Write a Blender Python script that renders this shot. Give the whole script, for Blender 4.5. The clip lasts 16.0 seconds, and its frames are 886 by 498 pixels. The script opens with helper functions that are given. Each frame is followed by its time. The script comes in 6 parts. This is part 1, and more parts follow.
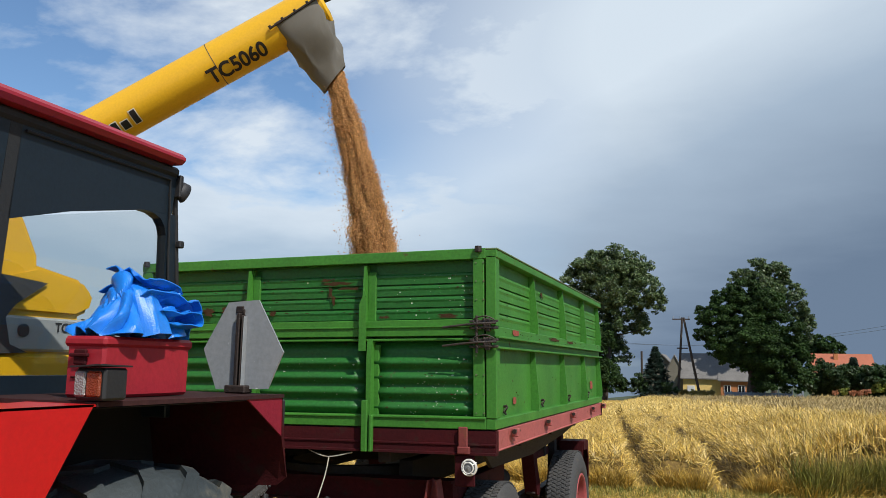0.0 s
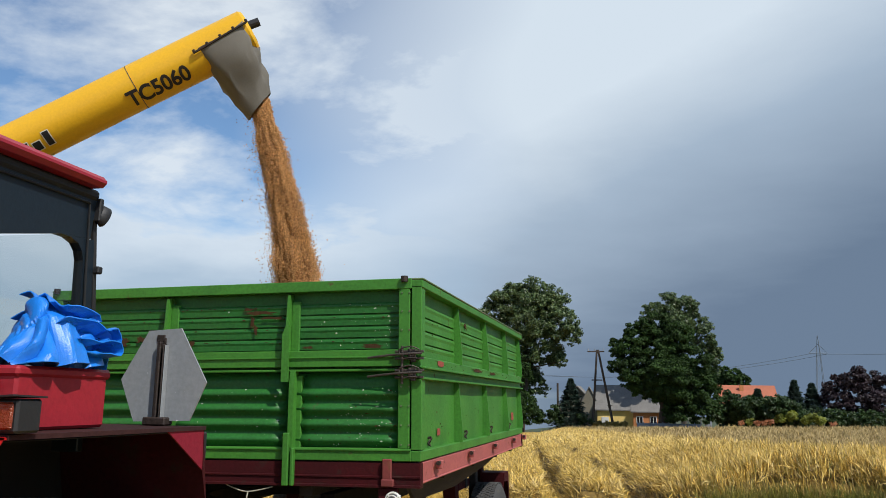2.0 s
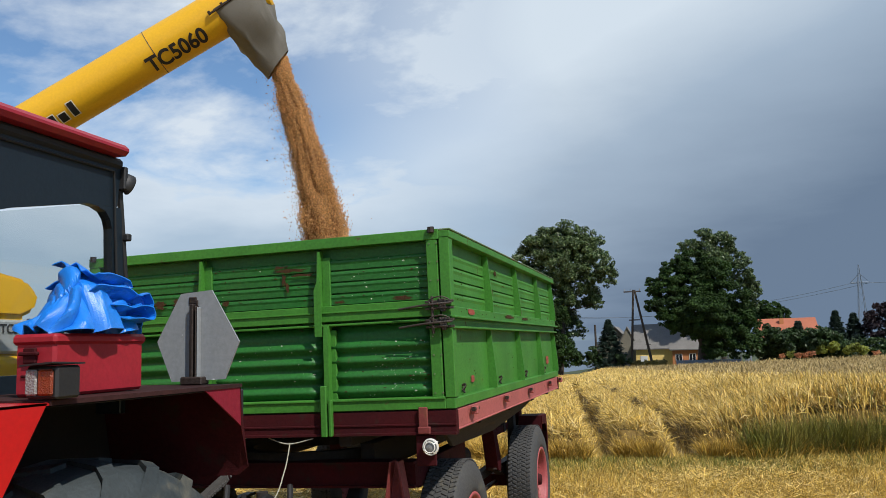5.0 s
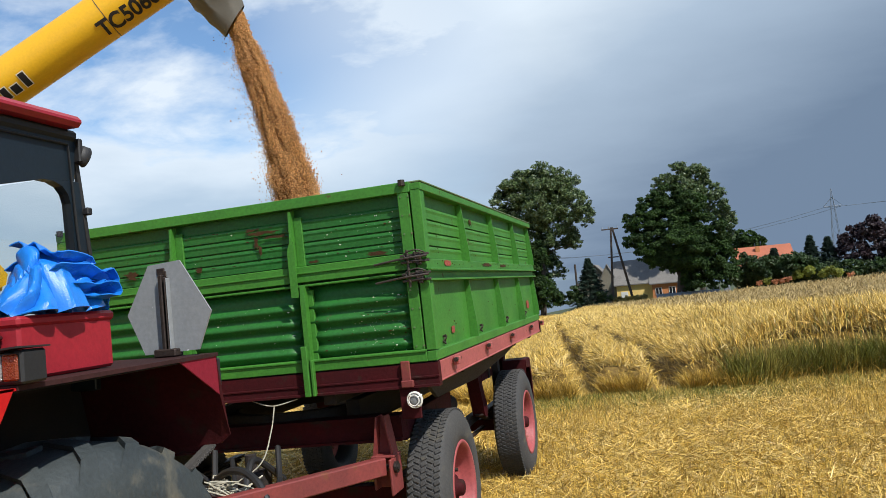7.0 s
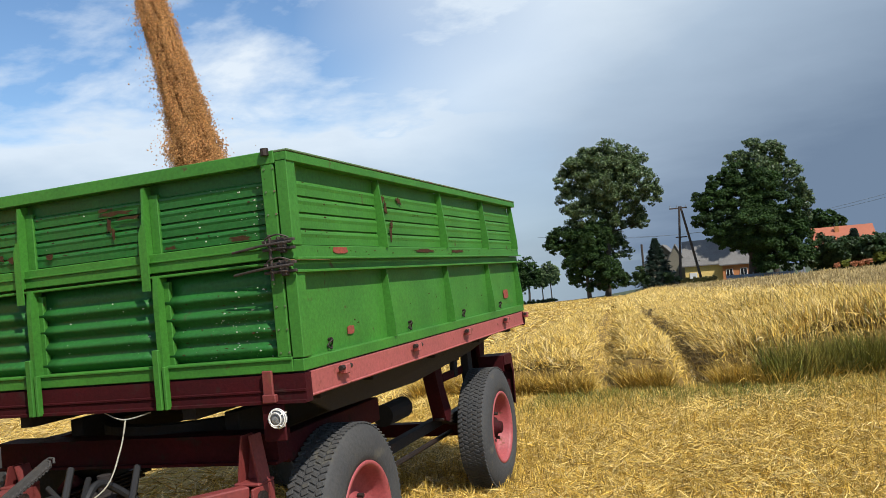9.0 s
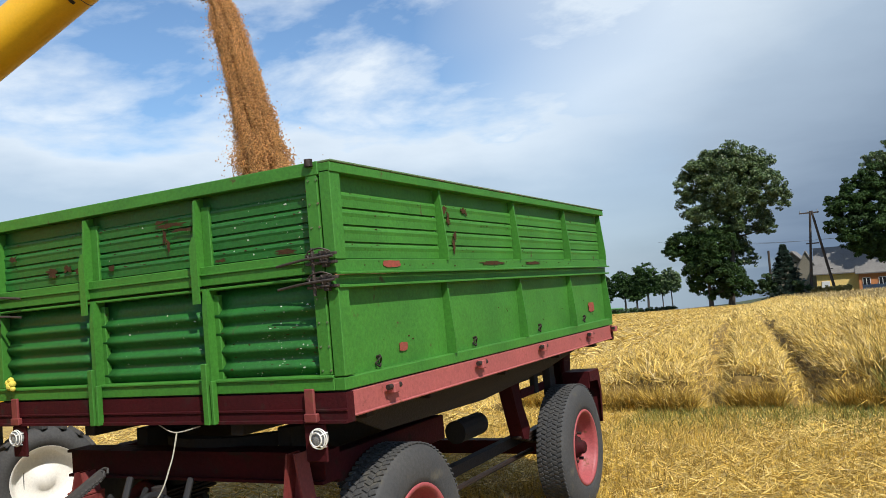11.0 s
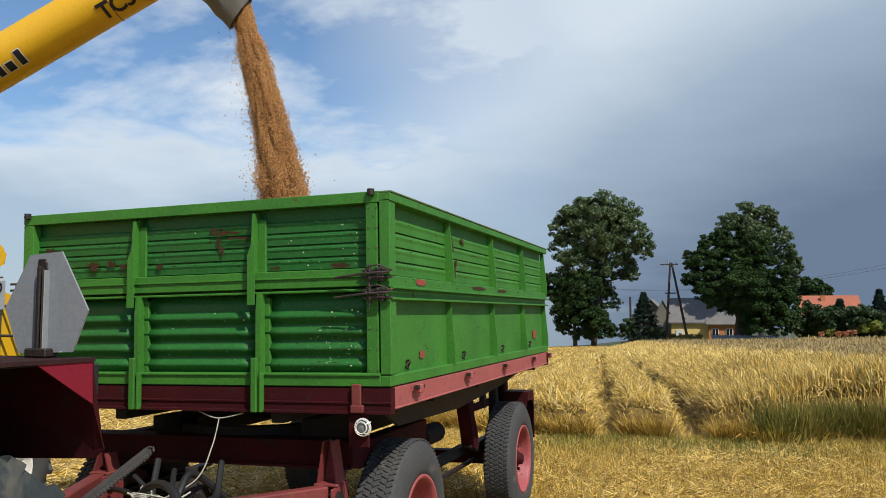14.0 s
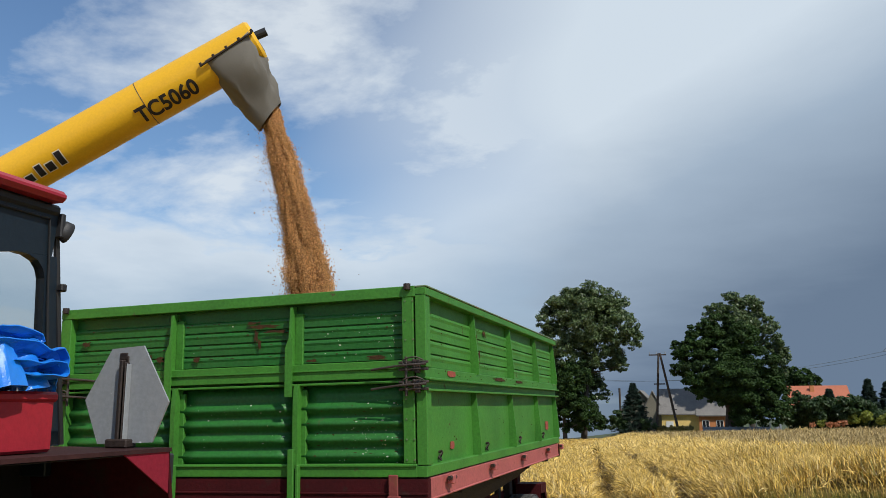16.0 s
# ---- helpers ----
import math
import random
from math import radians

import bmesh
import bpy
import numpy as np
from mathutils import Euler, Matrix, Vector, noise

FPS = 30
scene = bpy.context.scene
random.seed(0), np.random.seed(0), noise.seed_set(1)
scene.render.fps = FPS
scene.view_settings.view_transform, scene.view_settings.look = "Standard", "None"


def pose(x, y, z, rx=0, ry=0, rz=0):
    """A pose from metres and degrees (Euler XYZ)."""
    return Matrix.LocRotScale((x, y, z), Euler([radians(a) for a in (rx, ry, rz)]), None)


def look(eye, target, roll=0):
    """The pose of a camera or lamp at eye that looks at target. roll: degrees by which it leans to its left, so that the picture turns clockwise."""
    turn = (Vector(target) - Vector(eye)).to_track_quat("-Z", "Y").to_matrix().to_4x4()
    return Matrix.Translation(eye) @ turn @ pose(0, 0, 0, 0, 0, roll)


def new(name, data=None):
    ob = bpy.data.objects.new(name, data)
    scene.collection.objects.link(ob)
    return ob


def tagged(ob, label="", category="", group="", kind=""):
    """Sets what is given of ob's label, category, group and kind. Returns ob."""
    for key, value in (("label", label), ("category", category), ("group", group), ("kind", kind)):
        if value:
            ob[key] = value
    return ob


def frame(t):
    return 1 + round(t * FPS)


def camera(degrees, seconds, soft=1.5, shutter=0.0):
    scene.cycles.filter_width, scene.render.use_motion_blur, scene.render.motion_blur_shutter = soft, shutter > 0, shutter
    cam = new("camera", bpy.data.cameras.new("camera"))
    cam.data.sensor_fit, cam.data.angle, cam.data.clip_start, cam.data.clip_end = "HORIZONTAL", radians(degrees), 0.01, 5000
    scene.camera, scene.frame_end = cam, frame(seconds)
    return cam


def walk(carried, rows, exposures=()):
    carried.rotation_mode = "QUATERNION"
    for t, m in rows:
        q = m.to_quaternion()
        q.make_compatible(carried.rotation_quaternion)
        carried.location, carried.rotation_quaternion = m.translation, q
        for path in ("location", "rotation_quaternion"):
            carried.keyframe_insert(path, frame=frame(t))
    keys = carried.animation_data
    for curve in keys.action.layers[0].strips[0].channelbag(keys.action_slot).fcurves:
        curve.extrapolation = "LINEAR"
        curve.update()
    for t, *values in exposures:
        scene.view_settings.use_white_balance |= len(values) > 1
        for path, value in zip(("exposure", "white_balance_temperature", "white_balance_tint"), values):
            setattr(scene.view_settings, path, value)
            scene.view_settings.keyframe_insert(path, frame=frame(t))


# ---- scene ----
cam = camera(57.2, 16.0, 0.6)
PATH = [
    (0, (1.091, -3.979, 1.665), (0.442, -2.107, 1.945), 1.1),
    (0.5, (1.082, -3.972, 1.663), (0.463, -2.095, 1.968), 1.3),
    (1, (1.074, -3.97, 1.661), (0.511, -2.077, 1.98), 1.2),
    (1.5, (1.057, -3.977, 1.668), (0.531, -2.081, 2.029), 1.4),
    (2, (1.054, -3.984, 1.657), (0.598, -2.07, 2.017), 0.9),
    (2.5, (1.044, -3.983, 1.657), (0.564, -2.076, 2.021), 0.2),
    (3, (1.055, -3.991, 1.67), (0.596, -2.079, 2.032), 0.6),
    (3.5, (1.062, -3.974, 1.664), (0.578, -2.064, 2.007), 0.5),
    (4, (1.072, -3.989, 1.658), (0.535, -2.086, 1.959), 0.3),
    (6.3, (1.1, -3.957, 1.67), (0.606, -2.024, 1.816), -4.2),
    (6.5, (1.089, -3.949, 1.681), (0.596, -2.014, 1.81), -4.5),
    (7, (1.105, -3.942, 1.679), (0.607, -2.007, 1.786), -5.4),
    (7.5, (1.2, -3.765, 1.656), (0.662, -1.839, 1.71), -6.7),
    (8, (1.372, -3.446, 1.697), (0.762, -1.541, 1.738), -5.8),
    (8.5, (1.493, -3.178, 1.686), (0.846, -1.286, 1.735), -5.3),
    (9, (1.681, -2.925, 1.675), (1.015, -1.041, 1.745), -4.9),
    (9.5, (1.831, -2.734, 1.688), (1.102, -0.872, 1.743), -5.0),
    (10, (1.86, -2.632, 1.69), (0.939, -0.859, 1.772), -4.6),
    (10.2, (1.867, -2.617, 1.712), (0.928, -0.854, 1.804), -4.3),
    (12.5, (1.724, -2.935, 1.649), (0.973, -1.084, 1.753), -3.1),
    (13, (1.529, -3.15, 1.635), (0.886, -1.259, 1.731), -1.9),
    (13.5, (1.485, -3.353, 1.646), (0.765, -1.491, 1.767), -1.2),
    (14, (1.438, -3.506, 1.682), (0.804, -1.615, 1.84), -0.1),
    (14.5, (1.337, -3.667, 1.677), (0.689, -1.793, 1.936), -0.5),
    (15, (1.294, -3.753, 1.681), (0.633, -1.888, 1.974), -1.0),
    (15.5, (1.285, -3.743, 1.678), (0.635, -1.883, 2.024), -0.7),
    (16, (1.272, -3.747, 1.675), (0.682, -1.874, 2.054), -0.4),
]
EXPOSURES = [(0, -0.05), (4, -0.10), (6.5, 0.05), (7.5, 0.2), (9, 0.1), (10.2, 0.1), (12.3, 0.15), (13.5, 0.05), (14.5, -0.18), (16, -0.15)]
walk(cam, [(t, look(e, a, r)) for t, e, a, r in PATH], EXPOSURES)

# ---- light ----
SUN_TO = Vector((0.54, -0.37, 0.77)).normalized()
sun_el = math.asin(SUN_TO.z)
sun_az = math.atan2(SUN_TO.x, SUN_TO.y)
world = bpy.data.worlds.new("world")
scene.world = world
world.use_nodes = True


def nd(tree, kind, **kw):
    n = tree.nodes.new(kind)
    for k, v in kw.items():
        n.inputs[k.replace("_", " ")].default_value = v
    return n


def ramp(tree, src, stops):
    r = tree.nodes.new("ShaderNodeValToRGB")
    el = r.color_ramp.elements
    while len(el) < len(stops):
        el.new(0.5)
    for e, (p, c) in zip(el, stops):
        e.position = p
        e.color = (c, c, c, 1) if isinstance(c, (int, float)) else (*c, 1)
    tree.links.new(src, r.inputs[0])
    return r.outputs[0]


def mixc(tree, fac, a, b, mode="MIX"):
    m = tree.nodes.new("ShaderNodeMix")
    m.data_type, m.blend_type = "RGBA", mode
    for s, v in ((m.inputs[0], fac), (m.inputs[6], a), (m.inputs[7], b)):
        if isinstance(v, (int, float)):
            s.default_value = v if s.type == "VALUE" else (v, v, v, 1)
        elif isinstance(v, tuple):
            s.default_value = (*v, 1)
        else:
            tree.links.new(v, s)
    return m.outputs[2]


def maths(tree, op, a, b=0.0, clamp=False):
    m = tree.nodes.new("ShaderNodeMath")
    m.operation, m.use_clamp = op, clamp
    for s, v in ((m.inputs[0], a), (m.inputs[1], b)):
        if isinstance(v, (int, float)):
            s.default_value = v
        else:
            tree.links.new(v, s)
    return m.outputs[0]


def build_sky():
    t = world.node_tree
    t.nodes.clear()
    out, bg = t.nodes.new("ShaderNodeOutputWorld"), t.nodes.new("ShaderNodeBackground")
    sky = t.nodes.new("ShaderNodeTexSky")
    sky.sky_type, sky.sun_disc = "NISHITA", False
    sky.sun_elevation, sky.sun_rotation = sun_el, sun_az
    sky.air_density, sky.dust_density, sky.ozone_density = 1.0, 0.6, 1.5
    co = t.nodes.new("ShaderNodeTexCoord")
    sep = t.nodes.new("ShaderNodeSeparateXYZ")
    t.links.new(co.outputs["Generated"], sep.inputs[0])
    # clouds lie on a flat layer overhead
    zz = maths(t, "ADD", maths(t, "MAXIMUM", sep.outputs[2], 0.0), 0.16)
    px, py = maths(t, "DIVIDE", sep.outputs[0], zz), maths(t, "DIVIDE", sep.outputs[1], zz)
    comb = t.nodes.new("ShaderNodeCombineXYZ")
    t.links.new(px, comb.inputs[0]), t.links.new(py, comb.inputs[1])
    n1 = nd(t, "ShaderNodeTexNoise", Scale=1.5, Detail=9.0, Roughness=0.58, Distortion=0.2)
    n2 = nd(t, "ShaderNodeTexNoise", Scale=0.55, Detail=3.0, Roughness=0.5)
    mp = t.nodes.new("ShaderNodeMapping")
    mp.inputs["Scale"].default_value = (0.85, 1.0, 1)
    mp.inputs["Location"].default_value = (2.1, 0.7, 0)
    mp.inputs["Rotation"].default_value = (0, 0, 0.5)
    t.links.new(comb.outputs[0], mp.inputs[0])
    t.links.new(mp.outputs[0], n1.inputs["Vector"]), t.links.new(mp.outputs[0], n2.inputs["Vector"])
    # the rain front: a thick deck that closes the sky east of a line
    side = maths(t, "ADD", maths(t, "ADD", maths(t, "MULTIPLY", sep.outputs[0], 0.93), maths(t, "MULTIPLY", sep.outputs[1], 0.36)), 0.10)
    wob = maths(t, "MULTIPLY", maths(t, "SUBTRACT", n2.outputs[0], 0.5), 0.55)
    front = ramp(t, maths(t, "ADD", side, wob), [(-0.0, 0.0), (0.34, 1.0)])
    puffs = ramp(t, n1.outputs[0], [(0.44, 0.0), (0.60, 1.0)])
    n3 = nd(t, "ShaderNodeTexNoise", Scale=4.5, Detail=6.0, Roughness=0.55)
    flat = t.nodes.new("ShaderNodeMapping")
    flat.inputs["Scale"].default_value = (1.0, 1.0, 3.2)
    t.links.new(co.outputs["Generated"], flat.inputs[0]), t.links.new(flat.outputs[0], n3.inputs["Vector"])
    rise = maths(t, "ADD", sep.outputs[2], maths(t, "MULTIPLY", maths(t, "SUBTRACT", n3.outputs[0], 0.5), 0.16))
    bank = ramp(t, rise, [(0.195, 0.85), (0.225, 0.0)])
    cover = maths(t, "MAXIMUM", maths(t, "MAXIMUM", maths(t, "MULTIPLY", puffs, 0.85), bank), front)
    # the cloud breaks up towards the sun
    dot = t.nodes.new("ShaderNodeVectorMath")
    dot.operation = "DOT_PRODUCT"
    dot.inputs[1].default_value = SUN_TO
    t.links.new(co.outputs["Generated"], dot.inputs[0])
    cover = maths(t, "MULTIPLY", cover, ramp(t, dot.outputs["Value"], [(0.42, 1.0), (0.72, 0.0)]))
    rim = t.nodes.new("ShaderNodeCombineXYZ")
    t.links.new(sep.outputs[0], rim.inputs[0]), t.links.new(sep.outputs[1], rim.inputs[1])
    t.links.new(maths(t, "MAXIMUM", sep.outputs[2], 0.02), rim.inputs[2])
    t.links.new(rim.outputs[0], sky.inputs[0])
    # the deck: bright where it is thin and high, slate blue low down and deep in
    deep = maths(t, "ADD", maths(t, "MULTIPLY", side, 0.85), maths(t, "MULTIPLY", maths(t, "SUBTRACT", n1.outputs[0], 0.5), 0.17))
    deep = maths(t, "SUBTRACT", deep, maths(t, "MULTIPLY", maths(t, "SUBTRACT", sep.outputs[2], 0.135), 1.5))
    deck = ramp(t, deep, [(0.0, CLOUD_HI), (0.20, CLOUD_MID), (0.52, CLOUD_LOW)])
    low = ramp(t, rise, [(0.12, 0.95), (0.215, 0.0)])
    white = mixc(t, low, CLOUD_WHITE, CLOUD_HAZE)
    cloud = mixc(t, front, white, deck)
    col = mixc(t, 1.0, sky.outputs[0], (0.105, 0.125, 0.14), "MULTIPLY")
    col = mixc(t, cover, col, cloud)
    t.links.new(col, bg.inputs[0])
    bg.inputs[1].default_value = 1.0
    t.links.new(bg.outputs[0], out.inputs[0])


CLOUD_HI, CLOUD_MID, CLOUD_LOW = (0.70, 0.80, 0.90), (0.395, 0.50, 0.63), (0.160, 0.226, 0.328)
CLOUD_WHITE, CLOUD_HAZE = (0.82, 0.89, 0.95), (0.43, 0.535, 0.66)
build_sky()
sun = new("sun", bpy.data.lights.new("sun", "SUN"))
sun.data.energy, sun.data.angle, sun.data.color = 5.0, radians(0.53), (1.0, 0.96, 0.90)
sun.matrix_world = look(SUN_TO * 60, (0, 0, 0))


# ---- materials ----
def surface(name, base, rough=0.5, metal=0.0, alt=None, patch=None, patch_at=(0.62, 0.68), patch_scale=9.0,
            scale=3.0, fine=60.0, vary=0.25, bump=0.15, bump_scale=None, spec=0.5, island=0.0, obj_random=0.0):
    """A worn surface: two scales of tone, a second colour in patches, fine relief."""
    m = bpy.data.materials.new(name)
    m.use_nodes = True
    t = m.node_tree
    b = t.nodes["Principled BSDF"]
    co = t.nodes.new("ShaderNodeTexCoord").outputs["Object"]
    big = nd(t, "ShaderNodeTexNoise", Scale=scale, Detail=5.0, Roughness=0.6)
    small = nd(t, "ShaderNodeTexNoise", Scale=fine, Detail=4.0, Roughness=0.65)
    t.links.new(co, big.inputs["Vector"]), t.links.new(co, small.inputs["Vector"])
    alt = alt or tuple(c * 0.55 for c in base)
    col = mixc(t, maths(t, "MULTIPLY", ramp(t, big.outputs[0], [(0.3, 0.0), (0.7, 1.0)]), min(1.0, vary * 2.2)), base, alt)
    grain = ramp(t, small.outputs[0], [(0.25, 1.0 - vary), (0.75, 1.0 + vary * 0.4)])
    col = mixc(t, 1.0, col, grain, "MULTIPLY")
    rgh = maths(t, "ADD", rough - 0.08, maths(t, "MULTIPLY", big.outputs[0], 0.16))
    if patch:
        pn = nd(t, "ShaderNodeTexNoise", Scale=patch_scale, Detail=7.0, Roughness=0.62)
        t.links.new(co, pn.inputs["Vector"])
        pf = ramp(t, pn.outputs[0], [(patch_at[0], 0.0), (patch_at[1], 1.0)])
        col = mixc(t, pf, col, patch)
        rgh = maths(t, "ADD", rgh, maths(t, "MULTIPLY", pf, 0.25), True)
    if island or obj_random:
        src = t.nodes.new("ShaderNodeNewGeometry").outputs["Random Per Island"] if island else t.nodes.new("ShaderNodeObjectInfo").outputs["Random"]
        k = island or obj_random
        col = mixc(t, 1.0, col, ramp(t, src, [(0.0, 1.0 - k), (1.0, 1.0 + k * 0.6)]), "MULTIPLY")
    t.links.new(col, b.inputs["Base Color"]), t.links.new(rgh, b.inputs["Roughness"])
    b.inputs["Metallic"].default_value = metal
    b.inputs["Specular IOR Level"].default_value = spec
    if bump:
        bn = nd(t, "ShaderNodeBump", Strength=bump, Distance=0.01)
        src = small
        if bump_scale:
            src = nd(t, "ShaderNodeTexNoise", Scale=bump_scale, Detail=3.0)
            t.links.new(co, src.inputs["Vector"])
        t.links.new(src.outputs[0], bn.inputs["Height"])
        t.links.new(bn.outputs[0], b.inputs["Normal"])
    return m


def foliage(name, base, alt, glow=0.35, rough=0.55):
    m = bpy.data.materials.new(name)
    m.use_nodes = True
    t = m.node_tree
    b = t.nodes["Principled BSDF"]
    isl = t.nodes.new("ShaderNodeNewGeometry").outputs["Random Per Island"]
    co = t.nodes.new("ShaderNodeTexCoord").outputs["Object"]
    big = nd(t, "ShaderNodeTexNoise", Scale=0.6, Detail=4.0)
    t.links.new(co, big.inputs["Vector"])
    col = mixc(t, ramp(t, isl, [(0.0, 0.0), (1.0, 1.0)]), base, alt)
    col = mixc(t, 1.0, col, ramp(t, big.outputs[0], [(0.3, 0.65), (0.7, 1.25)]), "MULTIPLY")
    t.links.new(col, b.inputs["Base Color"])
    b.inputs["Roughness"].default_value = rough
    tr = t.nodes.new("ShaderNodeBsdfTranslucent")
    t.links.new(col, tr.inputs[0])
    mx = t.nodes.new("ShaderNodeMixShader")
    mx.inputs[0].default_value = glow
    t.links.new(b.outputs[0], mx.inputs[1]), t.links.new(tr.outputs[0], mx.inputs[2])
    t.links.new(mx.outputs[0], t.nodes["Material Output"].inputs[0])
    return m


def glass(name, tint=(0.85, 0.9, 0.92), rough=0.02):
    m = bpy.data.materials.new(name)
    m.use_nodes = True
    t = m.node_tree
    t.nodes.remove(t.nodes["Principled BSDF"])
    tr, gl = t.nodes.new("ShaderNodeBsdfTransparent"), nd(t, "ShaderNodeBsdfGlossy", Roughness=rough)
    tr.inputs[0].default_value = (*tint, 1)
    mx = t.nodes.new("ShaderNodeMixShader")
    mx.inputs[0].default_value = 0.06
    t.links.new(tr.outputs[0], mx.inputs[1]), t.links.new(gl.outputs[0], mx.inputs[2])
    t.links.new(mx.outputs[0], t.nodes["Material Output"].inputs[0])
    return m


RUST = (0.16, 0.05, 0.025)
GREEN = surface("green_paint", (0.059, 0.224, 0.029), 0.48, spec=0.25, alt=(0.036, 0.135, 0.022), patch=(0.085, 0.060, 0.028), patch_at=(0.66, 0.71), patch_scale=7.0, vary=0.30, bump=0.12)
# Worn green, darker than the rails: shade on the recessed panels is in it.
GREEN_SHADED = surface("green_paint_worn_shaded", (0.020, 0.138, 0.023), 0.42, spec=0.28, alt=(0.030, 0.120, 0.028), patch=(0.060, 0.065, 0.028), patch_at=(0.67, 0.72), patch_scale=8.0, vary=0.34, bump=0.18)
GREEN_EDGE = surface("green_paint_rubbed", (0.07, 0.17, 0.05), 0.6, alt=(0.17, 0.15, 0.10), patch=(0.16, 0.11, 0.07), patch_at=(0.55, 0.62), patch_scale=11.0, vary=0.3)
RUST_MARK = surface("bare_rust", (0.085, 0.040, 0.016), 0.9, alt=(0.045, 0.022, 0.012), scale=30.0, spec=0.15, vary=0.4, bump=0.4)
RED_MARK = surface("faded_red_mark", (0.34, 0.055, 0.032), 0.75, alt=(0.20, 0.06, 0.035), scale=20.0, vary=0.35)
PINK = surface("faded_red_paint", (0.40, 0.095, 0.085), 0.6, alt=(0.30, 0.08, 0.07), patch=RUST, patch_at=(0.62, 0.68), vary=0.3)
# Dark red paint, deepened so it carries the shade under the vehicles.
OXBLOOD = surface("dark_red_paint_and_shade", (0.062, 0.006, 0.008), 0.7, spec=0.12, alt=(0.030, 0.007, 0.008), patch=(0.034, 0.017, 0.014), patch_at=(0.55, 0.65), vary=0.35, bump=0.25)
DRAWBAR_RED = surface("drawbar_red_paint", (0.23, 0.040, 0.034), 0.6, alt=(0.11, 0.022, 0.020), patch=RUST, patch_at=(0.60, 0.66), vary=0.3)
RIM_RED = surface("rim_red_paint", (0.40, 0.085, 0.085), 0.55, alt=(0.26, 0.05, 0.05), patch=RUST, patch_at=(0.62, 0.68), vary=0.3)
IRON = surface("dark_iron", (0.022, 0.017, 0.014), 0.6, metal=0.3, alt=(0.045, 0.025, 0.018), vary=0.4, bump=0.4)
# Grime plus the shade under the trailer, both put into one near-black.
UNDER = surface("underbody_grime_and_shade", (0.016, 0.012, 0.011), 0.85, alt=(0.028, 0.02, 0.016), vary=0.4, bump=0.4)
TYRE = surface("tyre_rubber", (0.040, 0.040, 0.041), 0.8, alt=(0.070, 0.067, 0.060), patch=(0.10, 0.09, 0.065), patch_at=(0.6, 0.75), vary=0.35, bump=0.25)
TYRE_DUSTY = surface("dusty_tyre_rubber", (0.024, 0.033, 0.037), 0.7, alt=(0.050, 0.060, 0.060), patch=(0.12, 0.11, 0.08), patch_at=(0.55, 0.75), patch_scale=6.0, vary=0.35, bump=0.3)
TRACTOR_RED = surface("tractor_red_paint", (0.47, 0.008, 0.009), 0.34, alt=(0.38, 0.008, 0.010), vary=0.15, bump=0.05, patch=(0.45, 0.12, 0.10), patch_at=(0.74, 0.76), patch_scale=14.0, spec=0.35)
ROOF_RED = surface("roof_red_paint", (0.30, 0.016, 0.03), 0.4, alt=(0.22, 0.013, 0.02), vary=0.15, bump=0.05)
BOX_RED = surface("tool_box_red", (0.31, 0.016, 0.026), 0.5, spec=0.3, alt=(0.25, 0.014, 0.02), vary=0.2, bump=0.08)
FENDER_TOP = surface("fender_top_dark", (0.030, 0.014, 0.014), 0.85, spec=0.15, alt=(0.055, 0.018, 0.016), vary=0.35)
# Darker and rougher than the main tractor red.
DULL_RED = surface("gusset_darker_red", (0.21, 0.012, 0.026), 0.6, spec=0.2, alt=(0.15, 0.010, 0.020), vary=0.2)
# Near-black stands for the shade inside the fender.
FENDER_IN = surface("fender_inside_shade", (0.008, 0.005, 0.005), 0.9, vary=0.35)
CAB = surface("cab_grey_paint", (0.009, 0.017, 0.026), 0.42, spec=0.35, alt=(0.012, 0.021, 0.030), vary=0.2, bump=0.05)
CAB_DARK = surface("cab_liner", (0.012, 0.014, 0.016), 0.7, vary=0.2)
HOSE_GREY = surface("dusty_ribbed_hose", (0.040, 0.036, 0.032), 0.75, alt=(0.075, 0.066, 0.056), vary=0.3, bump=0.2)
DROPPING = surface("dried_dropping", (0.56, 0.58, 0.46), 0.8, alt=(0.34, 0.40, 0.26), scale=8.0, vary=0.3)
LATCH = surface("rusty_latch_iron", (0.040, 0.031, 0.026), 0.6, metal=0.25, alt=(0.085, 0.062, 0.050), scale=14.0, vary=0.4, bump=0.4)
RUBBER = surface("black_rubber", (0.014, 0.014, 0.015), 0.6, vary=0.25, bump=0.1)
PLATE = surface("scuffed_grey_plate", (0.25, 0.262, 0.268), 0.42, metal=0.0, alt=(0.185, 0.193, 0.197), patch=(0.62, 0.62, 0.62), patch_at=(0.66, 0.69), patch_scale=26.0, vary=0.2, bump=0.05)
YELLOW = surface("combine_yellow", (0.72, 0.40, 0.012), 0.38, alt=(0.62, 0.33, 0.012), vary=0.10, bump=0.03)
SILVER = surface("combine_silver", (0.42, 0.43, 0.42), 0.4, metal=0.2, vary=0.12)
CHARCOAL = surface("combine_dark", (0.05, 0.05, 0.05), 0.6, vary=0.2)
WHITE_RIM = surface("white_rim_paint", (0.78, 0.76, 0.70), 0.45, alt=(0.60, 0.57, 0.48), vary=0.15)
CANVAS = surface("grey_canvas", (0.155, 0.143, 0.118), 0.75, alt=(0.11, 0.102, 0.085), vary=0.2, bump=0.2, fine=160.0)
LETTER = surface("black_lettering", (0.012, 0.012, 0.014), 0.4, vary=0.1, bump=0)
LETTER_EDGE = surface("lettering_edge", (0.70, 0.66, 0.55), 0.5, vary=0.1, bump=0)
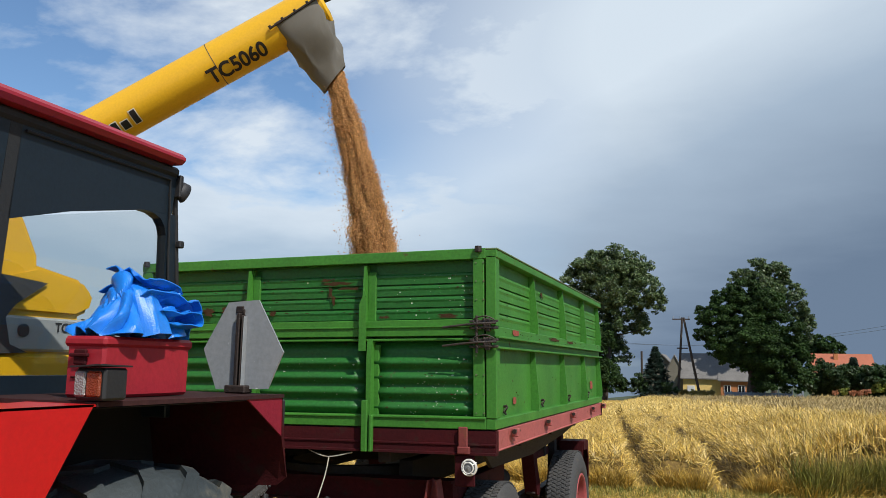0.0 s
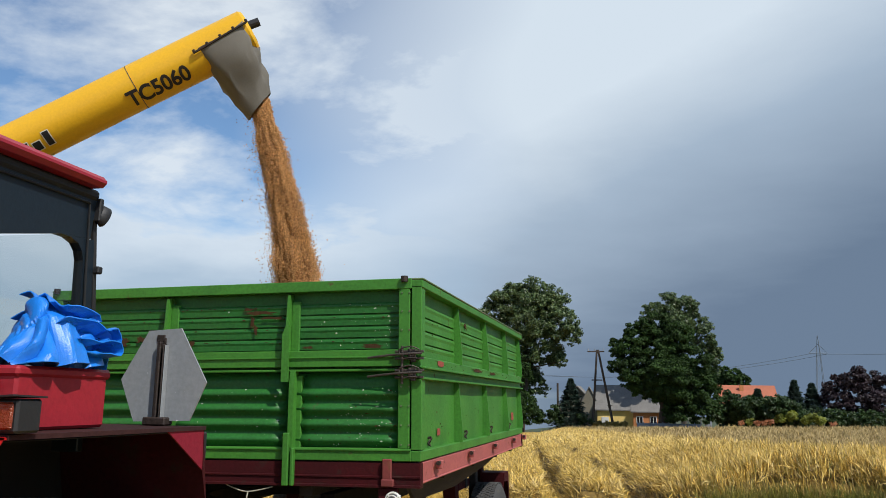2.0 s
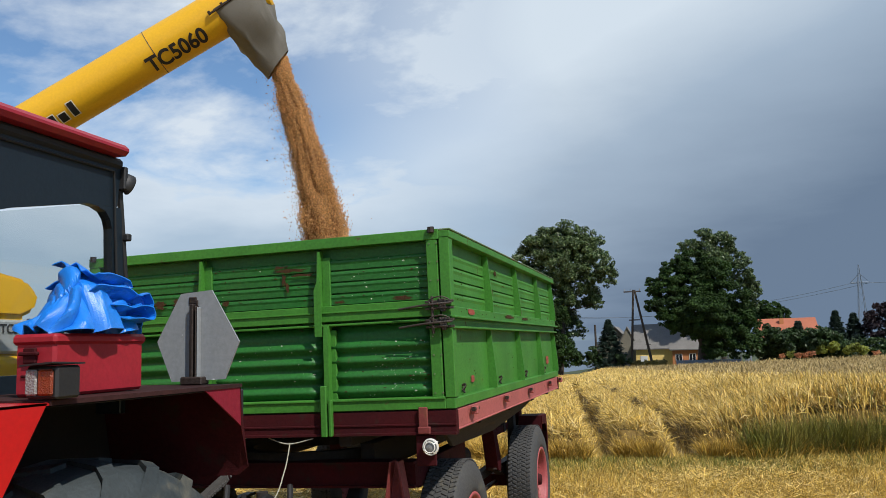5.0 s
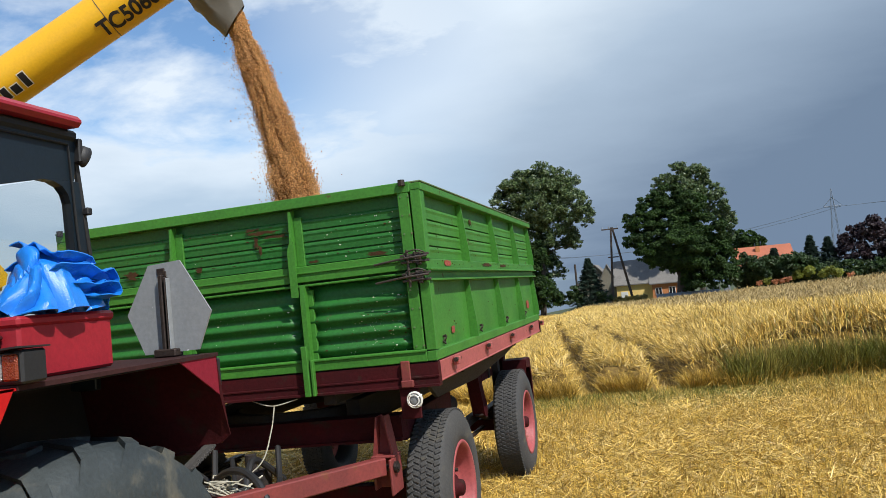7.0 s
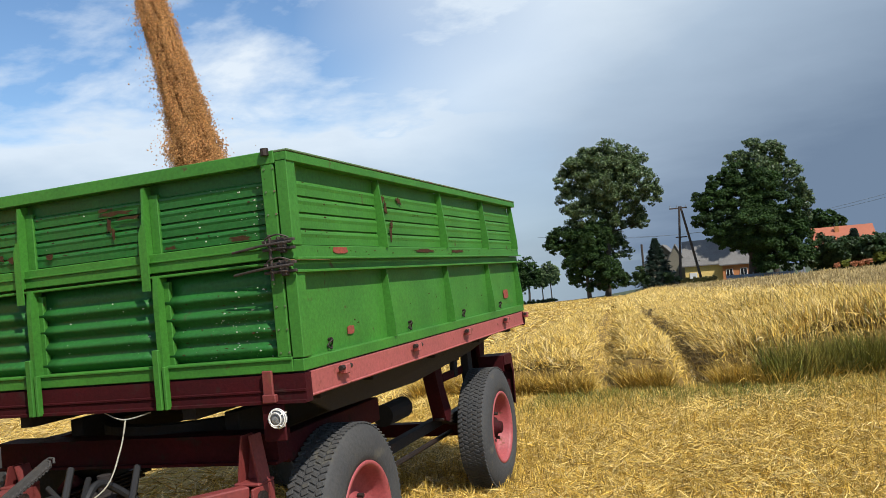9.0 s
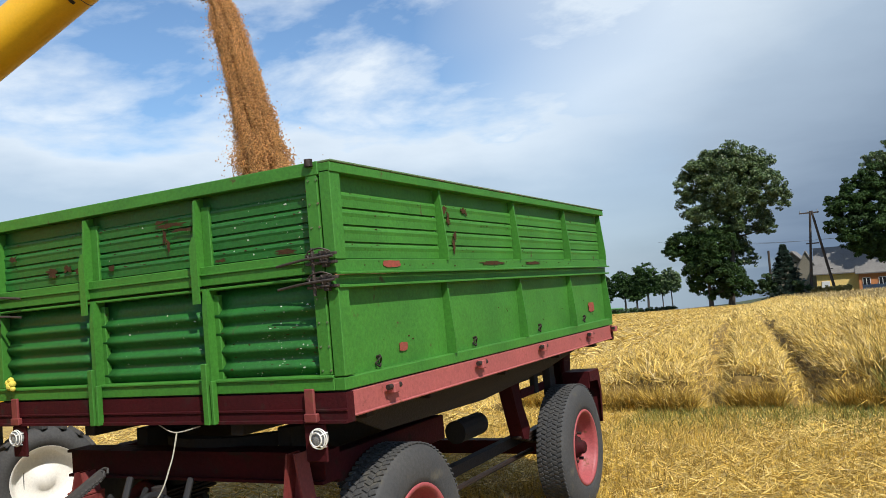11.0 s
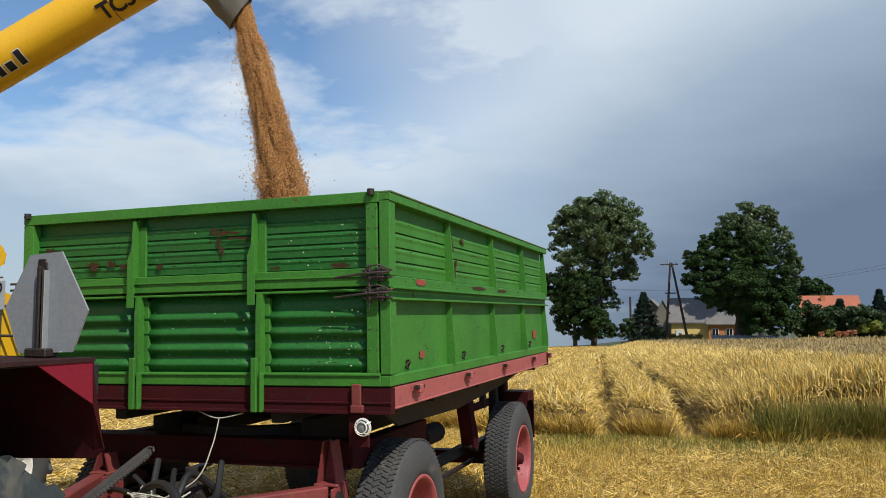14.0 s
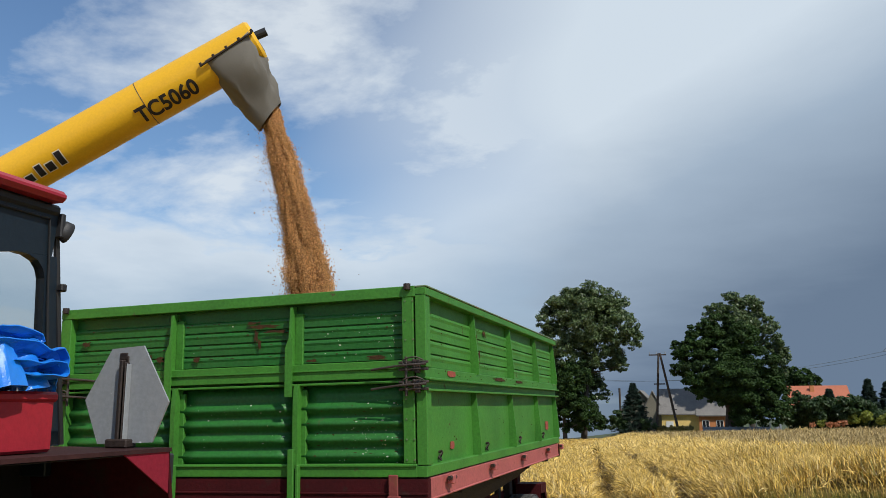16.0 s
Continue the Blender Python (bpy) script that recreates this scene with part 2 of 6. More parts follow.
TARP = surface("blue_woven_tarp", (0.010, 0.19, 0.66), 0.36, alt=(0.008, 0.13, 0.52), vary=0.18, bump=0.12, bump_scale=260.0)
ROPE = surface("pale_rope", (0.50, 0.47, 0.36), 0.8, vary=0.2)
YELLOW_RAG = surface("yellow_rag", (0.78, 0.66, 0.10), 0.8, alt=(0.6, 0.45, 0.05), scale=30.0, vary=0.3)
CHROME = surface("dull_chrome", (0.62, 0.62, 0.62), 0.25, metal=0.9, vary=0.15, bump=0.05)
LENS_CLEAR = surface("clear_lens", (0.24, 0.24, 0.23), 0.15, vary=0.15, bump=0.5, bump_scale=240.0)
LENS_AMBER = surface("amber_lens", (0.22, 0.035, 0.010), 0.18, vary=0.2, bump=0.5, bump_scale=240.0)
GRAIN = surface("wheat_grain", (0.76, 0.40, 0.135), 0.5, alt=(0.52, 0.26, 0.085), scale=6.0, vary=0.3, island=0.55, bump=0)
# Darker than the kernels: holds the shade in the gaps between them.
GRAIN_CORE = surface("shaded_grain_mass", (0.42, 0.20, 0.065), 0.8, alt=(0.26, 0.115, 0.035), fine=110.0, scale=20.0, vary=0.45, bump=0.8)
SOIL = surface("straw_littered_soil", (0.42, 0.28, 0.068), 0.95, alt=(0.27, 0.175, 0.042), scale=0.7, fine=14.0, vary=0.4, bump=0.8)
STRAW = surface("golden_straw", (0.68, 0.45, 0.085), 0.5, alt=(0.47, 0.295, 0.048), scale=1.3, fine=8.0, vary=0.3, island=0.65, bump=0)
STRAW_PALE = surface("pale_straw", (0.80, 0.58, 0.18), 0.45, alt=(0.64, 0.44, 0.11), scale=1.1, fine=8.0, vary=0.3, island=0.55, bump=0)
STALK_GREEN = surface("green_stalks", (0.135, 0.165, 0.018), 0.6, alt=(0.36, 0.28, 0.05), scale=2.0, fine=12.0, vary=0.35, island=0.5, bump=0)
EARS = surface("wheat_ears", (0.50, 0.37, 0.15), 0.7, alt=(0.40, 0.29, 0.11), scale=0.8, fine=6.0, vary=0.35, island=0.5, bump=0)
# Bed colour is darkened to give the shade between and below the stems.
CANOPY = surface("shaded_crop_mass", (0.23, 0.14, 0.027), 0.9, alt=(0.11, 0.068, 0.015), scale=1.2, fine=22.0, vary=0.4, bump=1.0)
# The pale end of the leaf tones stands for sun glints.
LEAF_POPLAR = foliage("poplar_leaves_and_glints", (0.014, 0.042, 0.008), (0.165, 0.225, 0.085), 0.22, 0.4)
LEAF_DARK = foliage("walnut_leaves", (0.010, 0.032, 0.003), (0.034, 0.080, 0.007), 0.25, 0.85)
LEAF_FIR = foliage("fir_needles", (0.014, 0.030, 0.018), (0.022, 0.045, 0.028), 0.1)
LEAF_RED = foliage("copper_leaves", (0.022, 0.014, 0.018), (0.035, 0.018, 0.022), 0.2)
LEAF_HEDGE = foliage("hedge_leaves", (0.022, 0.048, 0.012), (0.045, 0.085, 0.02), 0.25)
LEAF_LIME = foliage("lime_shrub_leaves", (0.16, 0.20, 0.02), (0.26, 0.27, 0.04), 0.3)
LEAF_DRY = foliage("dry_grass", (0.16, 0.15, 0.035), (0.34, 0.27, 0.08), 0.3)
FLOWER = foliage("orange_flowers", (0.45, 0.16, 0.07), (0.55, 0.26, 0.12), 0.2)
BARK = surface("bark", (0.075, 0.062, 0.05), 0.9, scale=1.5, fine=14.0, vary=0.4, bump=0.8)
POLE_WOOD = surface("creosoted_pole", (0.07, 0.055, 0.045), 0.85, fine=20.0, vary=0.35, bump=0.4)
PLASTER_Y = surface("yellow_plaster", (0.84, 0.60, 0.20), 0.85, scale=0.5, fine=9.0, vary=0.15)
PLASTER_G = surface("grey_plaster", (0.22, 0.20, 0.15), 0.9, scale=0.5, fine=9.0, vary=0.25)
BRICK_O = surface("orange_brick", (0.60, 0.235, 0.085), 0.85, scale=0.7, fine=14.0, vary=0.25)
ROOF_GREY = surface("grey_roofing", (0.19, 0.18, 0.165), 0.85, scale=0.6, fine=6.0, vary=0.25)
ROOF_ORANGE = surface("orange_roof_tile", (0.42, 0.13, 0.065), 0.8, scale=0.5, fine=6.0, vary=0.2)
PANE = surface("window_glass_dark", (0.02, 0.022, 0.026), 0.08, vary=0.1, bump=0)
FRAME_W = surface("white_frame", (0.7, 0.7, 0.68), 0.5, vary=0.1)
CONCRETE = surface("pale_concrete", (0.30, 0.33, 0.36), 0.9, vary=0.2)
FENCE_BLUE = surface("blue_grey_fence", (0.13, 0.18, 0.24), 0.7, vary=0.2)
# Pale blue-grey: distance haze is mixed into the steel colour.
GALV = surface("hazed_galvanised_steel", (0.24, 0.27, 0.31), 0.5, metal=0.5, vary=0.15)
GRASS_FAR = surface("far_meadow", (0.05, 0.07, 0.02), 0.95, scale=0.1, fine=1.0, vary=0.3)
CAB_GLASS = glass("cab_glass", (0.88, 0.90, 0.90))


# ---- mesh helpers ----
def finish(name, bm, material, smooth=False):
    bmesh.ops.recalc_face_normals(bm, faces=bm.faces)
    me = bpy.data.meshes.new(name)
    bm.to_mesh(me)
    bm.free()
    me.materials.append(material)
    if smooth:
        me.polygons.foreach_set("use_smooth", [True] * len(me.polygons))
    return me


def part(name, bm, material=None, parent=None, label="", smooth=False):
    ob = new(name, finish(name, bm, material, smooth) if isinstance(bm, bmesh.types.BMesh) else bm)
    ob.parent = parent
    return tagged(ob, label)


def thing(name, at=(0, 0, 0), label="", category="", group="", kind=""):
    ob = new(name)
    ob.empty_display_size = 0.1
    ob.location = at
    return tagged(ob, label, category, group, kind)


def setting(name, bm, material, label, category, kind="structure", smooth=False):
    return tagged(part(name, bm, material, None, label, smooth), label, category, "", kind)


SIGNS = [(a, b, c) for a in (0, 1) for b in (0, 1) for c in (0, 1)]


def box(bm, lo, hi, bev=0.004, m=None):
    """A box with chamfered edges between two corners."""
    bev = min(bev, *(0.45 * abs(h - l) for l, h in zip(lo, hi)))
    v = {}
    for s in SIGNS:
        for a in range(3):
            p = [(hi[k] if s[k] else lo[k]) + (0 if k == a else (-bev if s[k] else bev)) for k in range(3)]
            p = Vector(p)
            v[s, a] = bm.verts.new(m @ p if m else p)
    flip = lambda s, k: tuple(1 - q if i == k else q for i, q in enumerate(s))
    for a in range(3):
        b, c = (a + 1) % 3, (a + 2) % 3
        for s in SIGNS:
            if s[b] == 0 and s[c] == 0:
                bm.faces.new([v[s, a], v[flip(s, b), a], v[flip(flip(s, b), c), a], v[flip(s, c), a]])
            if s[c] == 0:
                s2 = flip(s, c)
                bm.faces.new([v[s, a], v[s, b], v[s2, b], v[s2, a]])
    for s in SIGNS:
        bm.faces.new([v[s, 0], v[s, 1], v[s, 2]])
    return bm


def boxes(*items, bev=0.004):
    bm = bmesh.new()
    for lo, hi in items:
        box(bm, lo, hi, bev)
    return bm


def rod(bm, pts, r, seg=8, cap=True):
    """A round bar or hose through points; r may be one radius or one for each point."""
    pts = [Vector(p) for p in pts]
    rs = r if isinstance(r, (list, tuple)) else [r] * len(pts)
    rings = []
    up = Vector((0.13, 0.21, 0.97))
    for i, p in enumerate(pts):
        d = (pts[min(i + 1, len(pts) - 1)] - pts[max(i - 1, 0)]).normalized()
        u = d.cross(up)
        u = u.normalized() if u.length > 1e-3 else d.orthogonal().normalized()
        w = d.cross(u)
        rings.append([bm.verts.new(p + (u * math.cos(2 * math.pi * k / seg) + w * math.sin(2 * math.pi * k / seg)) * rs[i]) for k in range(seg)])
    for a, b in zip(rings, rings[1:]):
        for k in range(seg):
            bm.faces.new([a[k], a[(k + 1) % seg], b[(k + 1) % seg], b[k]])
    if cap:
        bm.faces.new(rings[0]), bm.faces.new(rings[-1])
    return bm


def rods(*items, seg=8):
    bm = bmesh.new()
    for pts, r in items:
        rod(bm, pts, r, seg)
    return bm


def smooth_line(pts, n=8):
    """Points along a smooth curve through pts."""
    pts = [Vector(p) for p in pts]
    out = []
    for i in range(len(pts) - 1):
        p0, p1, p2, p3 = pts[max(i - 1, 0)], pts[i], pts[i + 1], pts[min(i + 2, len(pts) - 1)]
        for k in range(n):
            t = k / n
            out.append(0.5 * ((2 * p1) + (p2 - p0) * t + (2 * p0 - 5 * p1 + 4 * p2 - p3) * t * t + (3 * p1 - p0 - 3 * p2 + p3) * t ** 3))
    return out + [pts[-1]]


def lathe(bm, prof, m, seg=32, closed=False):
    """Turns (axial, radius) pairs round the local x axis of m."""
    rings = [[bm.verts.new(m @ Vector((a, r * math.cos(2 * math.pi * k / seg), r * math.sin(2 * math.pi * k / seg)))) for k in range(seg)] for a, r in prof]
    pairs = list(zip(rings, rings[1:])) + ([(rings[-1], rings[0])] if closed else [])
    for a, b in pairs:
        for k in range(seg):
            bm.faces.new([a[k], a[(k + 1) % seg], b[(k + 1) % seg], b[k]])
    return bm


def slab(bm, pts, n, thick):
    """A flat plate with the outline pts, thickened along n."""
    n = Vector(n) * thick
    a = [bm.verts.new(Vector(p)) for p in pts]
    b = [bm.verts.new(Vector(p) + n) for p in pts]
    bm.faces.new(a), bm.faces.new(b[::-1])
    for i in range(len(a)):
        j = (i + 1) % len(a)
        bm.faces.new([a[i], b[i], b[j], a[j]])
    return bm


def raw_mesh(name, verts, faces, material):
    """A mesh from numpy arrays; all faces have the same number of corners."""
    me = bpy.data.meshes.new(name)
    k = faces.shape[1]
    me.vertices.add(len(verts))
    me.vertices.foreach_set("co", verts.astype(np.float32).ravel())
    me.loops.add(faces.size)
    me.loops.foreach_set("vertex_index", faces.astype(np.int32).ravel())
    me.polygons.add(len(faces))
    me.polygons.foreach_set("loop_start", np.arange(0, faces.size, k, dtype=np.int32))
    me.polygons.foreach_set("loop_total", np.full(len(faces), k, dtype=np.int32))
    me.update(calc_edges=True)
    me.materials.append(material)
    return me


def lettering(name, text, size, m, material, parent, label="", depth=0.002, bold=0.0):
    cu = bpy.data.curves.new(name, "FONT")
    cu.body, cu.size, cu.extrude, cu.offset = text, size, depth, bold
    cu.align_x = "LEFT"
    tmp = bpy.data.objects.new(name, cu)
    scene.collection.objects.link(tmp)
    me = bpy.data.meshes.new_from_object(tmp.evaluated_get(bpy.context.evaluated_depsgraph_get()))
    bpy.data.objects.remove(tmp)
    me.transform(m)
    me.materials.clear()
    me.materials.append(material)
    ob = new(name, me)
    ob.parent = parent
    return tagged(ob, label)


# ---- ground ----
def ground_z(x, y):
    """The field falls away gently towards the village."""
    x, y = np.asarray(x, float), np.asarray(y, float)
    return -0.0180 * np.clip(y - 7.0, 0.0, 83.0) + 0.026 * np.clip((y - 15.0) / 70.0, 0.0, 1.0) * (np.clip(x, -60, 60) - 9.0) - 0.028 * np.clip(y - 140.0, 0.0, 1500.0) + 0.045 * np.clip((7.0 - y) / 3.0, 0.0, 1.0) + 0.045 * np.clip((2.5 - y) / 1.5, 0.0, 1.0) - 0.060 * np.clip(y - 92.0, 0.0, 2500.0) * np.clip((-12.0 - x) / 12.0, 0.0, 1.0)


def build_ground():
    xs = np.unique(np.concatenate([np.linspace(-1500, -60, 14), np.linspace(-60, 60, 61), np.linspace(60, 1500, 14)]))
    ys = np.unique(np.concatenate([np.linspace(-1500, -30, 12), np.linspace(-30, 90, 61), np.linspace(90, 2500, 16)]))
    X, Y = np.meshgrid(xs, ys)
    Z = ground_z(X, Y)
    v = np.stack([X, Y, Z], -1).reshape(-1, 3)
    n = len(xs)
    i = (np.arange(len(ys) - 1)[:, None] * n + np.arange(n - 1)[None]).ravel()
    ob = new("ground", raw_mesh("ground", v, np.stack([i, i + 1, i + n + 1, i + n], 1), SOIL))
    ob.data.materials.append(GRASS_FAR)
    for p in ob.data.polygons:
        p.material_index = 1 if p.center.y > 90 else 0
    tagged(ob, "straw-littered stubble field sloping gently to a village", "ground", "", "structure")


build_ground()

# ---- the trailer: front at y = 0, left side at x = 0 ----
TW, TL = 2.17, 3.70
Z0, Z1, Z2 = 1.345, 1.80, 2.26
F_POSTS = (-0.705, -1.42)
S_POSTS = (0.955, 1.905, 2.82)


def to_front(p):
    a, d, z = p
    return Vector((a, -d, z))


def to_left(p):
    a, d, z = p
    return Vector((d, a, z))


def to_right(p):
    a, d, z = p
    return Vector((-TW - d, a, z))


def to_back(p):
    a, d, z = p
    return Vector((a, TL + d, z))


def fbox(bm, place, a0, a1, d0, d1, z0, z1, bev=0.003):
    p, q = place((a0, d0, z0)), place((a1, d1, z1))
    return box(bm, [min(u, v) for u, v in zip(p, q)], [max(u, v) for u, v in zip(p, q)], bev)


def sheet(place, a0, a1, prof):
    """A rolled sheet: (z, depth) pairs drawn out along the board, closed at the back."""
    bm = bmesh.new()
    back = min(d for z, d in prof) - 0.012
    ring = list(prof) + [(prof[-1][0], back), (prof[0][0], back)]
    n = 7
    rows = []
    for i in range(n):
        a = a0 + (a1 - a0) * i / (n - 1)
        rows.append([bm.verts.new(place((a, d + 0.003 * noise.noise((a * 2.3, z * 6.0, a0))* (1 if j < len(prof) else 0), z))) for j, (z, d) in enumerate(ring)])
    for r, s in zip(rows, rows[1:]):
        for k in range(len(ring)):
            bm.faces.new([r[k], r[(k + 1) % len(ring)], s[(k + 1) % len(ring)], s[k]])
    bm.faces.new(rows[0]), bm.faces.new(rows[-1])
    return bm


def lap_profile(z0, z1, n, base, step):
    """Flush rolled planks: a narrow dark joint below each, a rounded shoulder on top."""
    out = []
    h = (z1 - z0) / n
    for i in range(n):
        z = z0 + i * h
        out += [(z, base - 0.010), (z + 0.0055, base - 0.010), (z + 0.007, base + step * 0.55), (z + h * 0.55, base + step * 0.62), (z + h - 0.017, base + step), (z + h - 0.008, base + step * 0.75), (z + h - 0.001, base)]
    return out


def wave_profile(z0, z1, n, base, amp):
    k = 9 * n
    return [(z0 + (z1 - z0) * i / k, base + amp * (0.5 - 0.5 * math.cos(2 * math.pi * i * n / k))) for i in range(k + 1)]


def front_board(name, place, upper, trailer, label):
    """One of the two boards across the front or back: rails, rolled panels in bays, posts."""
    z0, z1 = (Z1 + 0.012, Z2) if upper else (Z0, Z1)
    bm = bmesh.new()
    fbox(bm, place, -TW + 0.06, -0.06, -0.075, -0.063, z0, z1 - 0.004 if upper else z1 + 0.03, 0.001)
    frame_ob = part(name, bm, GREEN_SHADED, trailer, label)
    bm = bmesh.new()
    if upper:
        fbox(bm, place, -TW, -0.05, -0.055, 0.004, z1 - 0.055, z1)
        part("top_rail", bm, GREEN, frame_ob)
        bm = bmesh.new()
        fbox(bm, place, -TW + 0.06, -0.115, -0.055, -0.002, z0, z0 + 0.085)
        fbox(bm, place, -TW + 0.06, -0.115, -0.010, 0.006, z0 + 0.045, z0 + 0.052, 0.001)
    else:
        fbox(bm, place, -TW + 0.06, -0.115, -0.055, 0.0, z1 - 0.012, z1)
        part("top_rail", bm, GREEN, frame_ob)
        bm = bmesh.new()
        fbox(bm, place, -TW, -0.05, -0.055, 0.004, z0, z0 + 0.062)
        fbox(bm, place, -TW, -0.05, -0.010, 0.012, z0 + 0.050, z0 + 0.058, 0.001)
    part("bottom_rail", bm, GREEN, frame_ob)
    stops = [-0.115, *F_POSTS, -TW + 0.06]
    for i, (a1, a0) in enumerate(zip(stops, stops[1:])):
        lo, hi = a0 + (0.03 if i < 2 else 0), a1 - (0.03 if i > 0 else 0)
        if upper:
            prof = lap_profile(z0 + 0.085, z1 - 0.115, 4, -0.044, 0.009) + [(z1 - 0.114, -0.052), (z1 - 0.05, -0.052)]
        else:
            prof = wave_profile(z0 + 0.06, z1 - 0.085, 4, -0.05, 0.027) + [(z1 - 0.084, -0.05), (z1 - 0.012, -0.05)]
        part("panel", sheet(place, lo, hi, prof), GREEN_SHADED, frame_ob, smooth=not upper)
    for a in (-0.082, -TW + 0.03):
        bm = bmesh.new()
        fbox(bm, place, a - 0.036, a + (0.023 if a > -1 else 0.033), -0.055, 0.002, z0 + (0 if upper else 0.062), z1 - (0.055 if upper else 0))
        part("corner_post", bm, GREEN, frame_ob)
    for a in F_POSTS:
        bm = bmesh.new()
        if upper:
            slab(bm, [place((a - 0.024, d, z)) for d, z in ((-0.05, z1 - 0.06), (0.004, z1 - 0.07), (0.022, z0 + 0.15), (0.022, z0), (-0.05, z0))], place((1, 0, 0)) - place((0, 0, 0)), 0.012)
            fbox(bm, place, a - 0.012, a + 0.034, -0.05, -0.028, z0 + 0.085, z1 - 0.10)
            slab(bm, [place((u, 0.024, z)) for u, z in ((a - 0.036, z0 + 0.17), (a - 0.018, z0 + 0.215), (a + 0.004, z0 + 0.215), (a + 0.004, z0 - 0.075), (a - 0.036, z0 - 0.075))], place((0, 1, 0)) - place((0, 0, 0)), 0.008)
        else:
            slab(bm, [place((a + 0.006, d, z)) for d, z in ((-0.05, z1), (0.012, z1), (0.022, z1 - 0.10), (0.022, z0 + 0.06), (-0.05, z0 + 0.06))], place((1, 0, 0)) - place((0, 0, 0)), 0.026)
            fbox(bm, place, a + 0.03, a + 0.058, -0.05, -0.024, z0 + 0.06, z1 - 0.03)
        part("post", bm, GREEN, frame_ob)
        if not upper:
            bm = bmesh.new()
            fbox(bm, place, a - 0.012, a + 0.02, 0.006, 0.040, Z0 - 0.125, Z0 + 0.135)
            fbox(bm, place, a + 0.030, a + 0.046, 0.006, 0.036, Z0 - 0.125, Z0 + 0.060)
            fbox(bm, place, a - 0.004, a + 0.04, 0.006, 0.016, Z0 - 0.12, Z0 + 0.05)
            part("stake_socket", bm, GREEN, frame_ob)
    return frame_ob


def side_board(name, place, upper, trailer, label):
    z0, z1 = (Z1 + 0.005, Z2) if upper else (Z0, Z1)
    bm = bmesh.new()
    if upper:
        fbox(bm, place, 0.0, TL, -0.05, 0.0, z0, z0 + 0.055)
    else:
        fbox(bm, place, 0.0, TL, -0.05, 0.0, z0, z0 + 0.05)
    frame_ob = part(name, bm, GREEN, trailer, label)
    if upper:
        rows = (("flange", 0.001, 0.022, z0 - 0.006, z0 + 0.005),)
    else:
        rows = (("upper_rail", -0.05, -0.016, z1 - 0.042, z1), ("lip", -0.05, 0.014, z1 - 0.054, z1 - 0.0425))
    for nm, d0, d1, za, zb in rows:
        bm = bmesh.new()
        fbox(bm, place, 0.0, TL, d0, d1, za, zb, 0.002)
        part(nm, bm, GREEN, frame_ob)
    bm = bmesh.new()
    if upper:
        fbox(bm, place, 0.0, TL, -0.055, 0.010, z1 - 0.05, z1 - 0.010)
        rail = part("top_rail", bm, GREEN, frame_ob, "green top rail with a rubbed upper edge")
        bm = bmesh.new()
        fbox(bm, place, 0.0, TL, -0.055, 0.014, z1 - 0.010, z1)
        part("rubbed_edge", bm, GREEN_EDGE, rail, "rubbed brownish upper edge")
    stops = [0.075, *S_POSTS, TL - 0.05]
    for a0, a1 in zip(stops, stops[1:]):
        if upper:
            prof = lap_profile(z0 + 0.055, z1 - 0.115, 4, -0.042, 0.009) + [(z1 - 0.114, -0.046), (z1 - 0.05, -0.046)]
        else:
            prof = [(z0 + 0.05, -0.04), (z0 + 0.12, -0.038), (z0 + 0.25, -0.039), (z0 + 0.33, -0.04), (z1 - 0.04, -0.04)]
        bm = sheet(place, a0 + 0.012, a1 - 0.012, prof)
        part("panel", bm, GREEN, frame_ob)
    bm = bmesh.new()
    fbox(bm, place, 0.0, 0.072, -0.05, 0.004, z0 + 0.055, z1 - 0.04)
    part("corner_post", bm, GREEN, frame_ob)
    for a in (*S_POSTS, TL - 0.04):
        bm = bmesh.new()
        top = z1 - 0.05 if upper else z1 - 0.04
        slab(bm, [place((a - 0.008, d, z)) for d, z in ((-0.045, top), (-0.012, top), (0.012, z0 + 0.12), (0.012, z0 + 0.05), (-0.045, z0 + 0.05))], place((0, 0, 0)) - place((-1, 0, 0)), 0.014)
        fbox(bm, place, a + 0.004, a + 0.030, -0.045, -0.026, z0 + 0.055, top)
        part("post", bm, GREEN, frame_ob)
    return frame_ob


def latch(trailer, z, side):
    """A corner lock: hooped bracket, pin, long handle lying along the front board."""
    x = -0.03 if side > 0 else -TW + 0.03
    s = side
    lock = part("corner_latch", rods(([(x - 0.06 * s, -0.028, z - 0.045), (x - 0.06 * s, -0.028, z + 0.05)], 0.007), ([(x - 0.02 * s, -0.030, z - 0.02), (x - 0.02 * s, -0.030, z + 0.035)], 0.007)), LATCH, trailer, "dark rusty corner latch")
    part("bracket", boxes(((x - 0.10, -0.026, z - 0.018), (x + 0.05, -0.010, z - 0.006)), ((x - 0.10, -0.026, z + 0.016), (x + 0.05, -0.010, z + 0.028)), ((x - 0.015, -0.032, z - 0.03), (x + 0.008, -0.006, z + 0.035)), bev=0.002), LATCH, lock)
    part("handle", rods((smooth_line([(x + 0.045 * s, -0.036, z + 0.012), (x - 0.05 * s, -0.052, z + 0.008), (x - 0.14 * s, -0.040, z + 0.002), (x - 0.24 * s, -0.030, z - 0.008)]), 0.006)), LATCH, lock)
    part("wire_loop", rods((smooth_line([(x + 0.03 * s, -0.03, z + 0.03), (x - 0.01 * s, -0.05, z + 0.045), (x - 0.07 * s, -0.045, z + 0.03), (x - 0.05 * s, -0.045, z - 0.005), (x + 0.02 * s, -0.04, z - 0.012)]), 0.0035), seg=6), LATCH, lock)


